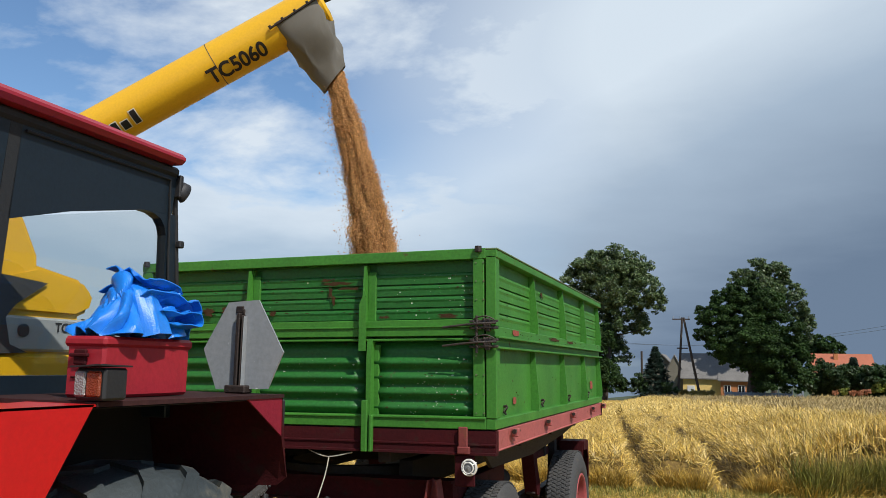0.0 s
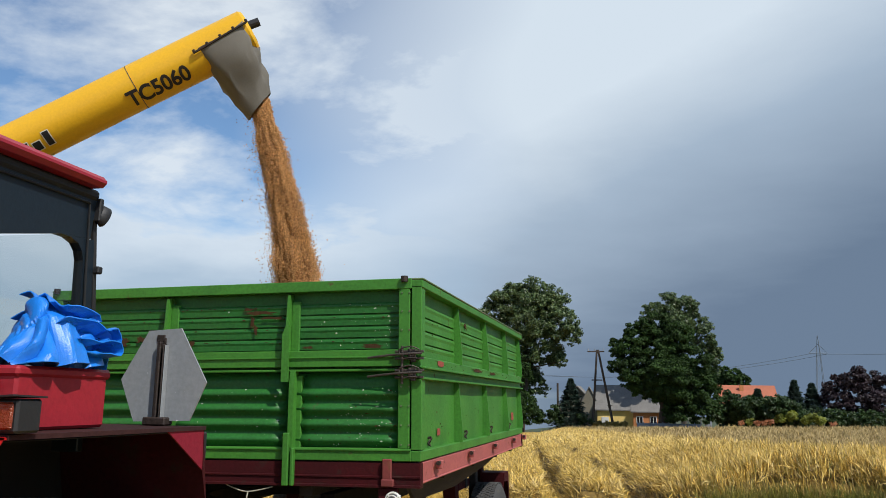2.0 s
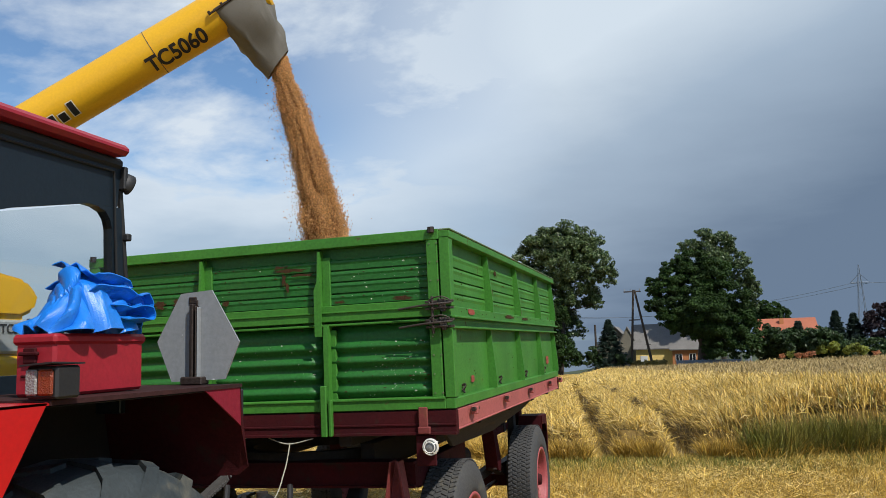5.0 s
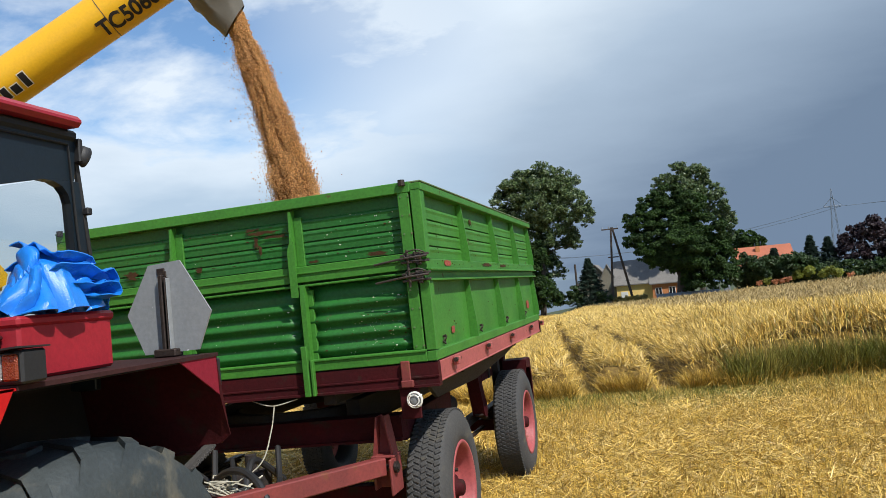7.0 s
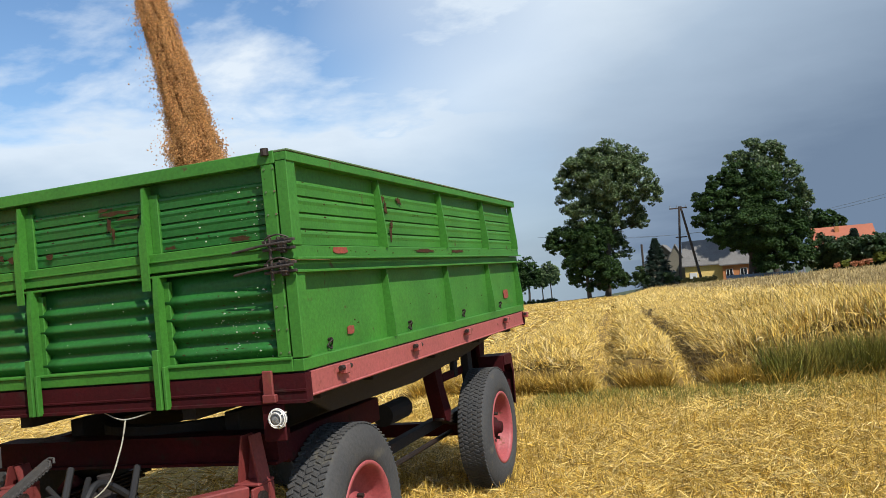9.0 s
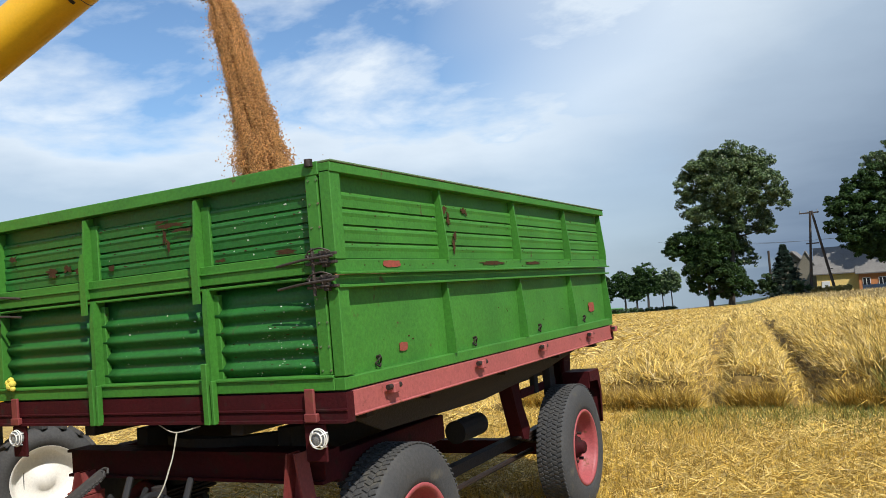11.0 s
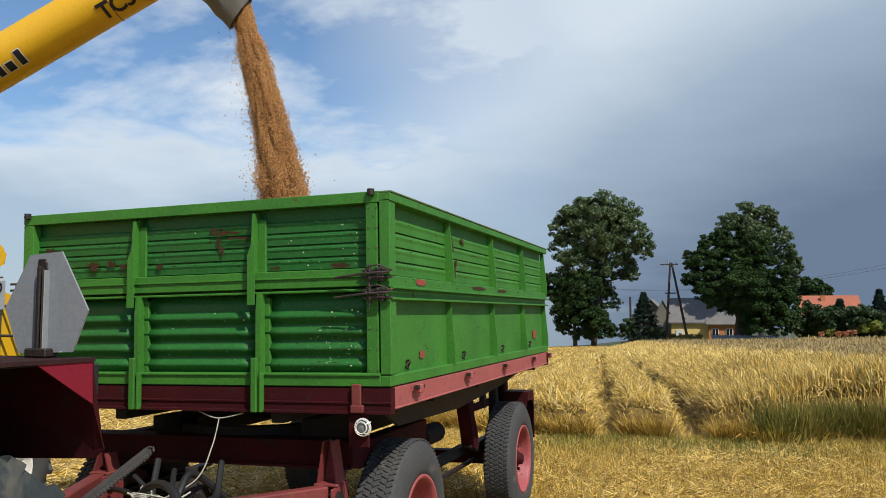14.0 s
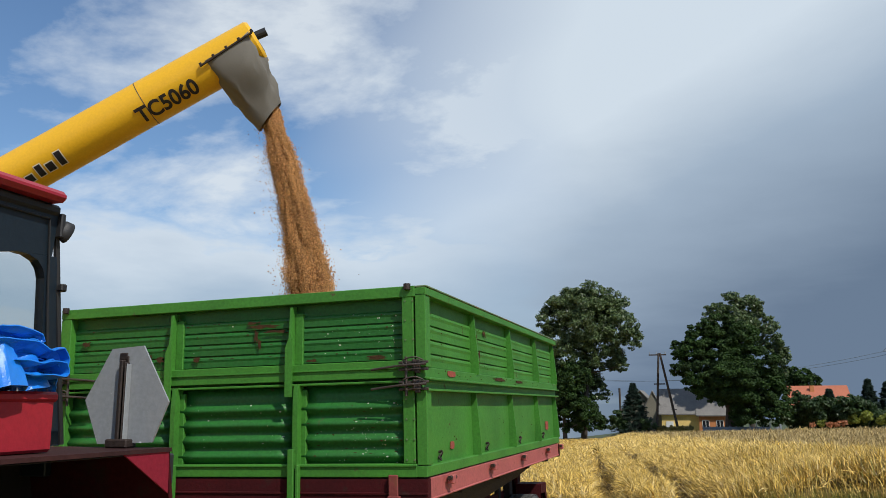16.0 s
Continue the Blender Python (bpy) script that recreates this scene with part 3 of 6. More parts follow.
def road_wheel(parent, at, steer=0.0, side=1):
    """A narrow commercial tyre with block tread on a dished red rim; the axle runs along x."""
    R, W = 0.455, 0.205
    m = pose(*at, 0, 0, steer) @ Matrix.Diagonal((side, 1, 1, 1))
    bm = bmesh.new()
    prof = [(-0.02, 0.255), (0.012, 0.27), (0.018, 0.30), (0.022, 0.345), (0.012, 0.395), (-0.002, 0.428), (-0.014, 0.443),
            (-0.030, 0.449), (-W + 0.03, 0.449), (-W + 0.014, 0.443), (-W, 0.428), (-W - 0.012, 0.395), (-W - 0.02, 0.345), (-W - 0.015, 0.30), (-W - 0.01, 0.27), (-W + 0.02, 0.255)]
    lathe(bm, prof, m, 56, True)
    wheel = part("wheel", bm, TYRE, parent, "worn black tyre on a faded red rim", True)
    bm = bmesh.new()
    for k in range(84):
        for j, (x0, x1) in enumerate(((-0.046, -0.010), (-0.083, -0.047), (-0.120, -0.084), (-0.157, -0.121), (-0.195, -0.158))):
            a = 2 * math.pi * (k + 0.5 * (j % 2)) / 84
            turn = Matrix.Translation(((x0 + x1) / 2, 0, 0)) @ Matrix.Rotation(0.42 * (1 - 2 * (j % 2)), 4, "Z")
            box(bm, (-0.0175, -0.0105, 0.446), (0.0175, 0.0105, R), 0.002, m @ Matrix.Rotation(a, 4, "X") @ turn)
    tagged(part("tread", bm, TYRE, wheel), "", "", "", "stuff")
    bm = bmesh.new()
    lathe(bm, [(0.006, 0.272), (0.016, 0.268), (0.016, 0.250), (-0.01, 0.240), (-0.065, 0.232), (-0.095, 0.215), (-0.105, 0.17), (-0.085, 0.12), (-0.060, 0.085), (-0.060, 0.0)], m, 40)
    part("rim", bm, RIM_RED, wheel, "faded red dished steel rim", True)
    bm = bmesh.new()
    lathe(bm, [(-0.06, 0.078), (-0.040, 0.072), (-0.030, 0.050), (-0.002, 0.045), (0.006, 0.036), (0.008, 0.0)], m, 24)
    part("hub", bm, OXBLOOD, wheel, smooth=True)
    for k in range(6):
        a = 2 * math.pi * k / 6
        c = Vector((0, 0.105 * math.cos(a), 0.105 * math.sin(a)))
        bm = bmesh.new()
        rod(bm, [m @ (c + Vector((-0.065, 0, 0))), m @ (c + Vector((-0.035, 0, 0)))], 0.013, 6)
        part("wheel_nut", bm, IRON, wheel)
    return wheel


def build_trailer():
    tr = thing("farm_trailer", (0, 0, 0), "green two-axle farm trailer with faded red chassis on stubble", "trailer")
    for nm, pl in (("front_board", to_front), ("tail_board", to_back)):
        front_board(nm, pl, True, tr, "green painted upper board with rust patches")
        front_board(nm, pl, False, tr, "green corrugated lower board with bird droppings")
    for pl in (to_left, to_right):
        side_board("side_board", pl, True, tr, "green upper side board of lapped planks")
        side_board("side_board", pl, False, tr, "green flat lower side board")
    for s in (1, -1):
        for z in (1.862, 1.768):
            latch(tr, z, s)
    for x in (-0.085, -TW + 0.03):
        part("top_pin", rods(([(x, -0.012, Z2 - 0.02), (x, -0.012, Z2 + 0.010)], 0.018)), IRON, tr)
    # paint wear on the boards
    def blot(place, a, z, w, h, d, mat_, seed):
        k = 40
        sq = lambda q: math.copysign(abs(q) ** (0.5 if mat_ is RED_MARK else 0.8), q)
        amp = 0.16 if mat_ is RED_MARK else 0.75
        edge = lambda t: 0.85 + amp * noise.noise((2.1 * math.cos(t), 2.1 * math.sin(t), seed * 3.7)) + 0.5 * amp * noise.noise((6 * math.cos(t), 6 * math.sin(t), seed * 1.9))
        ts = [2 * math.pi * i / k for i in range(k)]
        pts = [place((a + w * 0.5 * sq(math.cos(t)) * edge(t), d, z + h * 0.5 * sq(math.sin(t)) * edge(t))) for t in ts]
        return slab(bmesh.new(), pts, place((0, 1, 0)) - place((0, 0, 0)), 0.0015)
    for i, (a, z, w, h, d) in enumerate(((-0.90, 2.105, 0.20, 0.022, -0.030), (-0.84, 2.075, 0.16, 0.016, -0.028), (-0.94, 2.055, 0.022, 0.07, -0.029), (-0.97, 2.125, 0.07, 0.016, -0.032), (-0.92, 2.01, 0.02, 0.05, -0.029),
                                         (-0.27, 1.915, 0.13, 0.022, -0.030), (-0.62, 1.915, 0.06, 0.018, -0.030), (-1.72, 1.965, 0.09, 0.045, -0.029), (-1.60, 1.975, 0.06, 0.04, -0.029), (-1.53, 1.955, 0.05, 0.03, -0.029), (-2.02, 2.06, 0.06, 0.03, -0.030), (-1.30, 1.95, 0.05, 0.03, -0.030))):
        part("rust_patch", blot(to_front, a, z, w, h, d + 0.003, RUST_MARK, i), RUST_MARK, tr, "flaked rusty patch")
    for i, (a, z, w, h, d, mt) in enumerate(((0.42, Z1 + 0.040, 0.17, 0.035, 0.0, RED_MARK), (0.52, Z0 + 0.125, 0.085, 0.045, -0.036, RED_MARK), (1.02, 2.12, 0.05, 0.04, -0.030, RUST_MARK), (1.06, 2.07, 0.035, 0.07, -0.031, RUST_MARK), (1.12, 1.99, 0.04, 0.05, -0.031, RUST_MARK), (1.25, 2.12, 0.08, 0.04, -0.031, RUST_MARK),
                                             (1.10, 1.93, 0.03, 0.08, -0.031, RUST_MARK), (2.1, Z1 + 0.038, 0.25, 0.02, 0.0, RUST_MARK), (3.3, Z0 + 0.16, 0.16, 0.08, -0.036, RED_MARK), (1.5, Z1 + 0.04, 0.3, 0.018, 0.0, RUST_MARK))):
        part("paint_mark", blot(to_left, a, z, w, h, d + 0.0025, mt, 40 + i), mt, tr, "faded red paint mark" if mt is RED_MARK else "flaked rusty patch")
    rnd = random.Random(5)
    wave = wave_profile(Z0 + 0.06, Z1 - 0.085, 4, -0.05, 0.027)
    lap = lap_profile(Z1 + 0.097, Z2 - 0.115, 4, -0.044, 0.009)

    def sheet_y(z):
        prof = wave if z < Z1 else lap
        return -float(np.interp(z, [p[0] for p in prof], [p[1] for p in prof]))
    spots = bmesh.new()
    for i in range(250):
        far_bay = rnd.random() < 0.25
        a, z = (rnd.uniform(-1.38, -0.76) if far_bay else rnd.gauss(-0.30, 0.15)), rnd.choice((rnd.uniform(Z0 + 0.065, Z1 - 0.09), rnd.uniform(Z0 + 0.065, Z1 - 0.09), rnd.uniform(Z1 + 0.10, Z2 - 0.12)))
        if not far_bay and not -0.66 < a < -0.12:
            continue
        r = rnd.choice((0.0010, 0.0012, 0.0015, 0.0015, 0.002, 0.0025, 0.004))
        bmesh.ops.create_icosphere(spots, subdivisions=1, radius=r, matrix=Matrix.Translation((a, sheet_y(z), z)) @ Matrix.Diagonal((rnd.uniform(0.8, 2.2), 0.5, rnd.uniform(0.8, 1.5), 1)))
    tagged(part("bird_droppings", spots, DROPPING, tr, "scattered pale droppings"), "", "", "", "stuff")

    def flakes(place, n, seed, depth, mat_, pick):
        rr = random.Random(seed)
        bm = bmesh.new()
        for _ in range(n):
            a, z = pick(rr)
            w, h = rr.uniform(0.002, 0.012), rr.uniform(0.0015, 0.004)
            k = 7
            slab(bm, [place((a + w * math.cos(2 * math.pi * i / k) * rr.uniform(0.4, 1.2), depth(z), z + h * math.sin(2 * math.pi * i / k) * rr.uniform(0.4, 1.2))) for i in range(k)], place((0, 1, 0)) - place((0, 0, 0)), 0.0016)
        tagged(part("flaked_paint", bm, mat_, tr, "small flakes of missing paint"), "", "", "", "stuff")
    joints = [Z1 + 0.097 + (Z2 - Z1 - 0.212) / 4 * i for i in range(1, 5)]
    flakes(to_front, 60, 61, lambda z: -sheet_y(z) + 0.0005, RUST_MARK, lambda q: (q.uniform(-2.05, -0.13), q.choice(joints) - q.uniform(0.008, 0.02)))
    flakes(to_front, 40, 62, lambda z: -sheet_y(z) + 0.0005, RUST_MARK, lambda q: (q.uniform(-0.66, -0.13), q.uniform(Z0 + 0.065, Z1 - 0.09)))
    side_joints = [Z1 + 0.060 + (Z2 - Z1 - 0.170) / 4 * i for i in range(1, 5)]
    flakes(to_left, 70, 63, lambda z: -0.0345, RUST_MARK, lambda q: (q.choice((0.3, 1.15, 1.3, 2.0, 3.0)) + q.gauss(0, 0.13), q.choice(side_joints) - q.uniform(0.006, 0.03)))
    flakes(to_left, 20, 64, lambda z: -0.0378, RUST_MARK, lambda q: (q.uniform(0.12, 3.5), q.uniform(Z0 + 0.07, Z1 - 0.15)))
    flakes(to_left, 34, 65, lambda z: 0.0005, RUST_MARK, lambda q: (q.uniform(0.1, 3.6), Z1 + q.uniform(0.018, 0.055)))
    for a in (0.30, 1.25, 2.2, 3.1):
        part("rope_ring", rods((smooth_line([(-0.034, a - 0.02, Z0 + 0.075), (-0.018, a, Z0 + 0.10), (-0.034, a + 0.02, Z0 + 0.075), (-0.026, a, Z0 + 0.060), (-0.034, a - 0.02, Z0 + 0.075)], 5), 0.004), ([(-0.04, a, Z0 + 0.10), (-0.02, a, Z0 + 0.105)], 0.007), seg=6), IRON, tr, "small iron rope ring")
    for a in (-0.06, -0.10):
        for i in range(9):
            z = Z0 + 0.08 + 0.095 * i
            if abs(z - Z1) > 0.06:
                part("rivet", rods(([(a, -0.001, z), (a, -0.006, z)], 0.005), seg=6), GREEN_EDGE, tr)
    bm = bmesh.new()
    for dx, dz, r_ in ((0, 0, 0.022), (0.018, 0.012, 0.018), (-0.014, 0.018, 0.017), (0.006, 0.03, 0.016), (0.02, -0.014, 0.014)):
        bmesh.ops.create_icosphere(bm, subdivisions=2, radius=r_, matrix=Matrix.Translation((-2.03 + dx, -0.02, Z0 + 0.075 + dz)))
    part("yellow_rag", bm, YELLOW_RAG, tr, "small crumpled yellow rag")
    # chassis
    part("floor", boxes(((-TW + 0.02, 0.02, Z0 - 0.035), (-0.02, TL - 0.02, Z0 + 0.004))), UNDER, tr, "grimy steel floor, darkened for underbody shade")
    for x0, x1 in ((-0.062, -0.004), (-TW + 0.004, -TW + 0.062)):
        part("side_rail", boxes(((x0, 0.053, Z0 - 0.105), (x1, TL - 0.053, Z0 - 0.006)), ((x0 - 0.006 if x0 < -1 else x0 + 0.004, 0.053, Z0 - 0.110), (x1 + (0.006 if x0 > -1 else -0.004), TL - 0.053, Z0 - 0.099))), PINK, tr, "faded pinkish red side rail")
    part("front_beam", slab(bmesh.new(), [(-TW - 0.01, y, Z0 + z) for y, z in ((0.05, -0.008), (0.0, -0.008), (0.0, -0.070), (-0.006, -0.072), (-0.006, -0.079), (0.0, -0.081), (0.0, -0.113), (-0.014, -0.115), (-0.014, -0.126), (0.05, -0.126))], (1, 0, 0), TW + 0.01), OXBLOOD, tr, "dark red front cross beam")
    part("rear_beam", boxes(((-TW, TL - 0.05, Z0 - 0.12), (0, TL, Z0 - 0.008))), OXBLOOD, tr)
    for y in (0.32, 1.20, 2.10, 3.05, 3.66):
        for x, s in ((0.004, 1), (-TW - 0.004, -1)):
            hook = part("hinge_hook", boxes(((min(x, x + 0.035 * s), y - 0.022, Z0 - 0.055), (max(x, x + 0.035 * s), y + 0.022, Z0 - 0.012))), PINK, tr, "hinge hook on the side rail")
            part("pin", rods(([(x + 0.02 * s, y - 0.05, Z0 - 0.026), (x + 0.02 * s, y + 0.05, Z0 - 0.026)], 0.012)), IRON, hook)
    for x in (-0.165, -TW + 0.165):
        part("strap", boxes(((x - 0.026, -0.022, Z0 - 0.115), (x + 0.022, -0.008, Z0 + 0.012)), ((x - 0.030, -0.028, Z0 - 0.12), (x + 0.034, -0.004, Z0 - 0.085))), DRAWBAR_RED, tr, "faded red strap at the front corner")
        part("lamp_bracket", boxes(((x - 0.05, -0.004, Z0 - 0.28), (x + 0.055, 0.008, Z0 - 0.128))), OXBLOOD, tr)
        lm = pose(x + (0.032 if x > -1 else 0.004), -0.014, Z0 - 0.184, 0, 0, -90) @ Matrix.Scale(0.74, 4)
        bm = bmesh.new()
        lathe(bm, [(-0.02, 0.045), (0.012, 0.045), (0.020, 0.040), (0.028, 0.028), (0.033, 0.012), (0.034, 0.0)], lm, 24)
        lamp = part("marker_lamp", bm, LENS_CLEAR, tr, "round white front marker lamp", True)
        bm = bmesh.new()
        for rr, dx in ((0.054, 0.01), (0.050, 0.022), (0.036, 0.036)):
            rod(bm, [lm @ Vector((dx, rr * math.cos(q * math.pi / 10), rr * math.sin(q * math.pi / 10))) for q in range(21)], 0.003, 6)
        for q in range(4):
            a = q * math.pi / 2 + 0.6
            rod(bm, [lm @ Vector((d, r * math.cos(a), r * math.sin(a))) for d, r in ((-0.01, 0.055), (0.022, 0.051), (0.037, 0.034))], 0.003, 6)
        part("wire_guard", bm, WHITE_RIM, lamp, "pale wire guard")
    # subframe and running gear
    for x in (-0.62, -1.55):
        part("frame_beam", boxes(((x - 0.04, 0.36, 0.98), (x + 0.04, TL - 0.1, 1.14))), UNDER, tr, "grimy frame beam, darkened for underbody shade")
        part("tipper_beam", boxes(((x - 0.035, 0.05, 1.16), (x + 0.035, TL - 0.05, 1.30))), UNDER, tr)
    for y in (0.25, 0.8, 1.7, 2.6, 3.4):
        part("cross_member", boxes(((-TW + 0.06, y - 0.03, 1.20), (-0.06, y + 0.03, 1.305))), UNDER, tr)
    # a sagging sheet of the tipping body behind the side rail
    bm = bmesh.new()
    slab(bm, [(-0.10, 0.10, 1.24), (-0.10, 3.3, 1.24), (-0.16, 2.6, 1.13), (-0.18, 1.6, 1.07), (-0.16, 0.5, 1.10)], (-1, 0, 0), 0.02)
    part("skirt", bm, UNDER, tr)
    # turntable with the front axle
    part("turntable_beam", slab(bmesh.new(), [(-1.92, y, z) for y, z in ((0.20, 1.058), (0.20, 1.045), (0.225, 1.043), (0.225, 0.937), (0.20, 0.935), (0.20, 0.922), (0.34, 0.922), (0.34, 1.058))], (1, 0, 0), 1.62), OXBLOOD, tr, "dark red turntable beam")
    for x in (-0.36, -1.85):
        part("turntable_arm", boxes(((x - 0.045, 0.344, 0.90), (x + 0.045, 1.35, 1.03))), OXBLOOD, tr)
        part("leaf_spring", boxes(*(((x - 0.035, 0.78 - 0.48 + 0.06 * k, 0.70 - 0.022 * k), (x + 0.035, 0.78 + 0.48 - 0.06 * k, 0.718 - 0.022 * k)) for k in range(5))), IRON, tr)
    bm = bmesh.new()
    lathe(bm, [(0.0, 0.50), (0.06, 0.50), (0.06, 0.42), (0.0, 0.42)], pose(-1.085, 0.78, 1.04, 0, -90, 0), 40, True)
    part("turntable_ring", bm, UNDER, tr)
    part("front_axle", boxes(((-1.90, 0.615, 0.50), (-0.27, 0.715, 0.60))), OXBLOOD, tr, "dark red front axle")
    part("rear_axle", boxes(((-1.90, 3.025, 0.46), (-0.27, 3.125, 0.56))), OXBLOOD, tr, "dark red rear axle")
    for x in (-0.42, -1.75):
        part("leaf_spring", boxes(*(((x - 0.035, 3.06 - 0.5 + 0.07 * k, 0.66 - 0.02 * k), (x + 0.035, 3.06 + 0.5 - 0.07 * k, 0.677 - 0.02 * k)) for k in range(5))), IRON, tr)
        part("spring_hanger", slab(bmesh.new(), [(x - 0.05, y, z) for y, z in ((2.40, 1.14), (2.56, 1.14), (2.60, 0.90), (2.70, 0.72), (2.66, 0.64), (2.58, 0.66), (2.50, 0.86))], (1, 0, 0), 0.10), OXBLOOD, tr)
        part("spring_hanger", slab(bmesh.new(), [(x - 0.05, y, z) for y, z in ((3.68, 1.14), (3.54, 1.14), (3.52, 0.90), (3.46, 0.72), (3.50, 0.64), (3.58, 0.66), (3.62, 0.86))], (1, 0, 0), 0.10), OXBLOOD, tr)
        part("brace", boxes(((x + 0.02, 2.84, 0.93), (x + 0.06, 2.91, 1.16))), UNDER, tr)
        part("brace", boxes(((x + 0.04, 3.05, 0.80), (x + 0.10, 3.15, 1.16))), UNDER, tr)
        part("frame_plate", boxes(((x + 0.03, 2.60, 0.93), (x + 0.05, 3.30, 0.99))), OXBLOOD, tr)
    part("brake_rod", rods(([(-0.5, 0.8, 0.52), (-0.5, 3.0, 0.50)], 0.018)), IRON, tr)
    part("side_bar", boxes(((-0.56, 1.2, 0.58), (-0.50, 2.9, 0.65))), UNDER, tr)
    part("brake_cylinder", rods(([(-0.62, 2.05, 0.80), (-0.62, 2.40, 0.80)], 0.075), seg=14), UNDER, tr)
    for at, st, s in (((-0.115, 0.665, 0.553), 0.0, 1), ((-TW + 0.115, 0.665, 0.553), 0.0, -1), ((-0.115, 3.075, 0.505), 0.0, 1), ((-TW + 0.115, 3.075, 0.505), 0.0, -1)):
        road_wheel(tr, at, st, s)
    for x in (-0.34, -TW + 0.10):
        bm = boxes(((x, 3.376, 1.005), (x + 0.21, 3.60, 1.014)), ((x, 3.37, 0.885), (x + 0.21, 3.378, 1.014)))
        slab(bm, [(x + 0.212, y, z) for y, z in ((3.37, 1.014), (3.60, 1.010), (3.63, 0.86), (3.60, 0.60), (3.585, 0.60), (3.60, 0.84), (3.55, 0.93), (3.37, 0.94))], (1, 0, 0), 0.006)
        slab(bm, [(x, 3.60, 1.012), (x + 0.21, 3.60, 1.012), (x + 0.21, 3.63, 0.86), (x + 0.21, 3.60, 0.60), (x, 3.60, 0.60), (x, 3.63, 0.86)], (0, 1, 0.1), 0.006)
        guard = part("mudguard", bm, OXBLOOD, tr, "bent dark red rear mudguard")
        part("stay", boxes(((x - 0.03, 3.42, 0.97), (x + 0.004, 3.54, 1.10)), ((x - 0.03, 3.44, 1.04), (x + 0.0, 3.52, 1.24))), OXBLOOD, guard)
    # drawbar
    for x, s in ((-0.37, 1), (-1.70, -1)):
        zt = 1.075 if s > 0 else 0.97
        bm = bmesh.new()
        for e0, e1 in ((-0.024, -0.056), (0.016, 0.044)):
            slab(bm, [(x + e0, 0.085, zt), (x + e0 + 0.009, 0.085, zt), (x + e1 + 0.011, 0.085, 0.875), (x + e1, 0.085, 0.875)], (0, 1, 0), 0.085)
        slab(bm, [(x - 0.020, 0.15, zt - 0.004), (x + 0.022, 0.15, zt - 0.004), (x + 0.05, 0.15, 0.875), (x - 0.05, 0.15, 0.875)], (0, 1, 0), 0.012)
        bracket = part("drawbar_bracket", bm, DRAWBAR_RED, tr, "faded red tapered drawbar bracket")
        part("foot", boxes(((x - 0.064, 0.065, 0.862), (x + 0.062, 0.19, 0.876)), ((x - 0.060, 0.07, 0.70), (x - 0.046, 0.19, 0.862)), ((x + 0.046, 0.02, 0.68), (x + 0.060, 0.19, 0.862)), ((x - 0.06, 0.14, 0.70), (x + 0.06, 0.155, 0.862))), DRAWBAR_RED, bracket)
        part("pin", rods(([(x - 0.085, 0.075, 0.815), (x + 0.085, 0.075, 0.815)], 0.018), ([(x + 0.062, 0.075, 0.815), (x + 0.078, 0.075, 0.815)], 0.03), seg=10), IRON, bracket)
        d = (Vector((-1.08, -1.15, 0.862)) - Vector((x, 0.06, 0.825)))
        rot = d.to_track_quat("X", "Z").to_matrix().to_4x4()
        bm = box(bmesh.new(), (0, -0.035, -0.045), (d.length, 0.035, 0.045), 0.006, Matrix.Translation((x, 0.06, 0.825)) @ rot)
        part("drawbar_arm", bm, DRAWBAR_RED, tr, "faded red drawbar arm")
    part("drawbar_brace", boxes(((-1.40, -0.50, 0.80), (-0.74, -0.44, 0.845))), OXBLOOD, tr)
    bm = bmesh.new()
    lathe(bm, [(-0.02, 0.075), (0.02, 0.075), (0.02, 0.035), (-0.02, 0.035)], pose(-1.08, -1.24, 0.865, 0, 90, 0), 20, True)
    part("towing_eye", bm, IRON, tr)
    coil = [Vector((-1.19, -0.18, 1.04)) + Vector((-0.26, -0.40, -0.32)) * (k / 220) + Vector((0.030 * math.cos(k * 0.9), 0.018 * math.sin(k * 0.9), 0.024 * math.sin(k * 0.9))) for k in range(221)]
    part("coil_spring", rods((coil, 0.006), ([(-1.19, -0.18, 1.04), (-1.45, -0.58, 0.72)], 0.024), seg=5), HOSE_GREY, tr, "grey ribbed prop")
    hoses = (([(-0.98, 0.12, 0.95), (-0.90, -0.05, 0.80), (-0.80, -0.25, 0.84), (-0.72, -0.45, 0.72), (-0.80, -0.8, 0.62)], 0.016),
             ([(-1.25, 0.10, 0.9), (-1.1, -0.2, 0.75), (-1.2, -0.5, 0.72), (-1.0, -0.9, 0.66)], 0.014),
             ([(-1.5, 0.10, 0.86), (-1.2, 0.0, 0.72), (-0.95, -0.2, 0.74), (-1.1, -0.6, 0.64)], 0.013),
             ([(-0.95, 0.1, 0.78), (-1.02, -0.06, 0.92), (-1.0, -0.2, 0.86), (-0.98, -0.3, 0.70)], 0.018),
             ([(-1.6, 0.05, 0.80), (-1.3, -0.1, 0.80), (-1.0, -0.15, 0.66), (-0.85, -0.3, 0.70)], 0.014))
    for pts, r in hoses:
        part("hose", rods((smooth_line(pts), r)), RUBBER, tr, "black rubber hose")
    part("brake_valve", rods(([(-1.20, 0.05, 0.80), (-1.02, 0.05, 0.80)], 0.055), ([(-1.11, 0.05, 0.72), (-1.11, 0.05, 0.93)], 0.032), seg=14), UNDER, tr, "grimy brake valve, darkened for underbody shade")
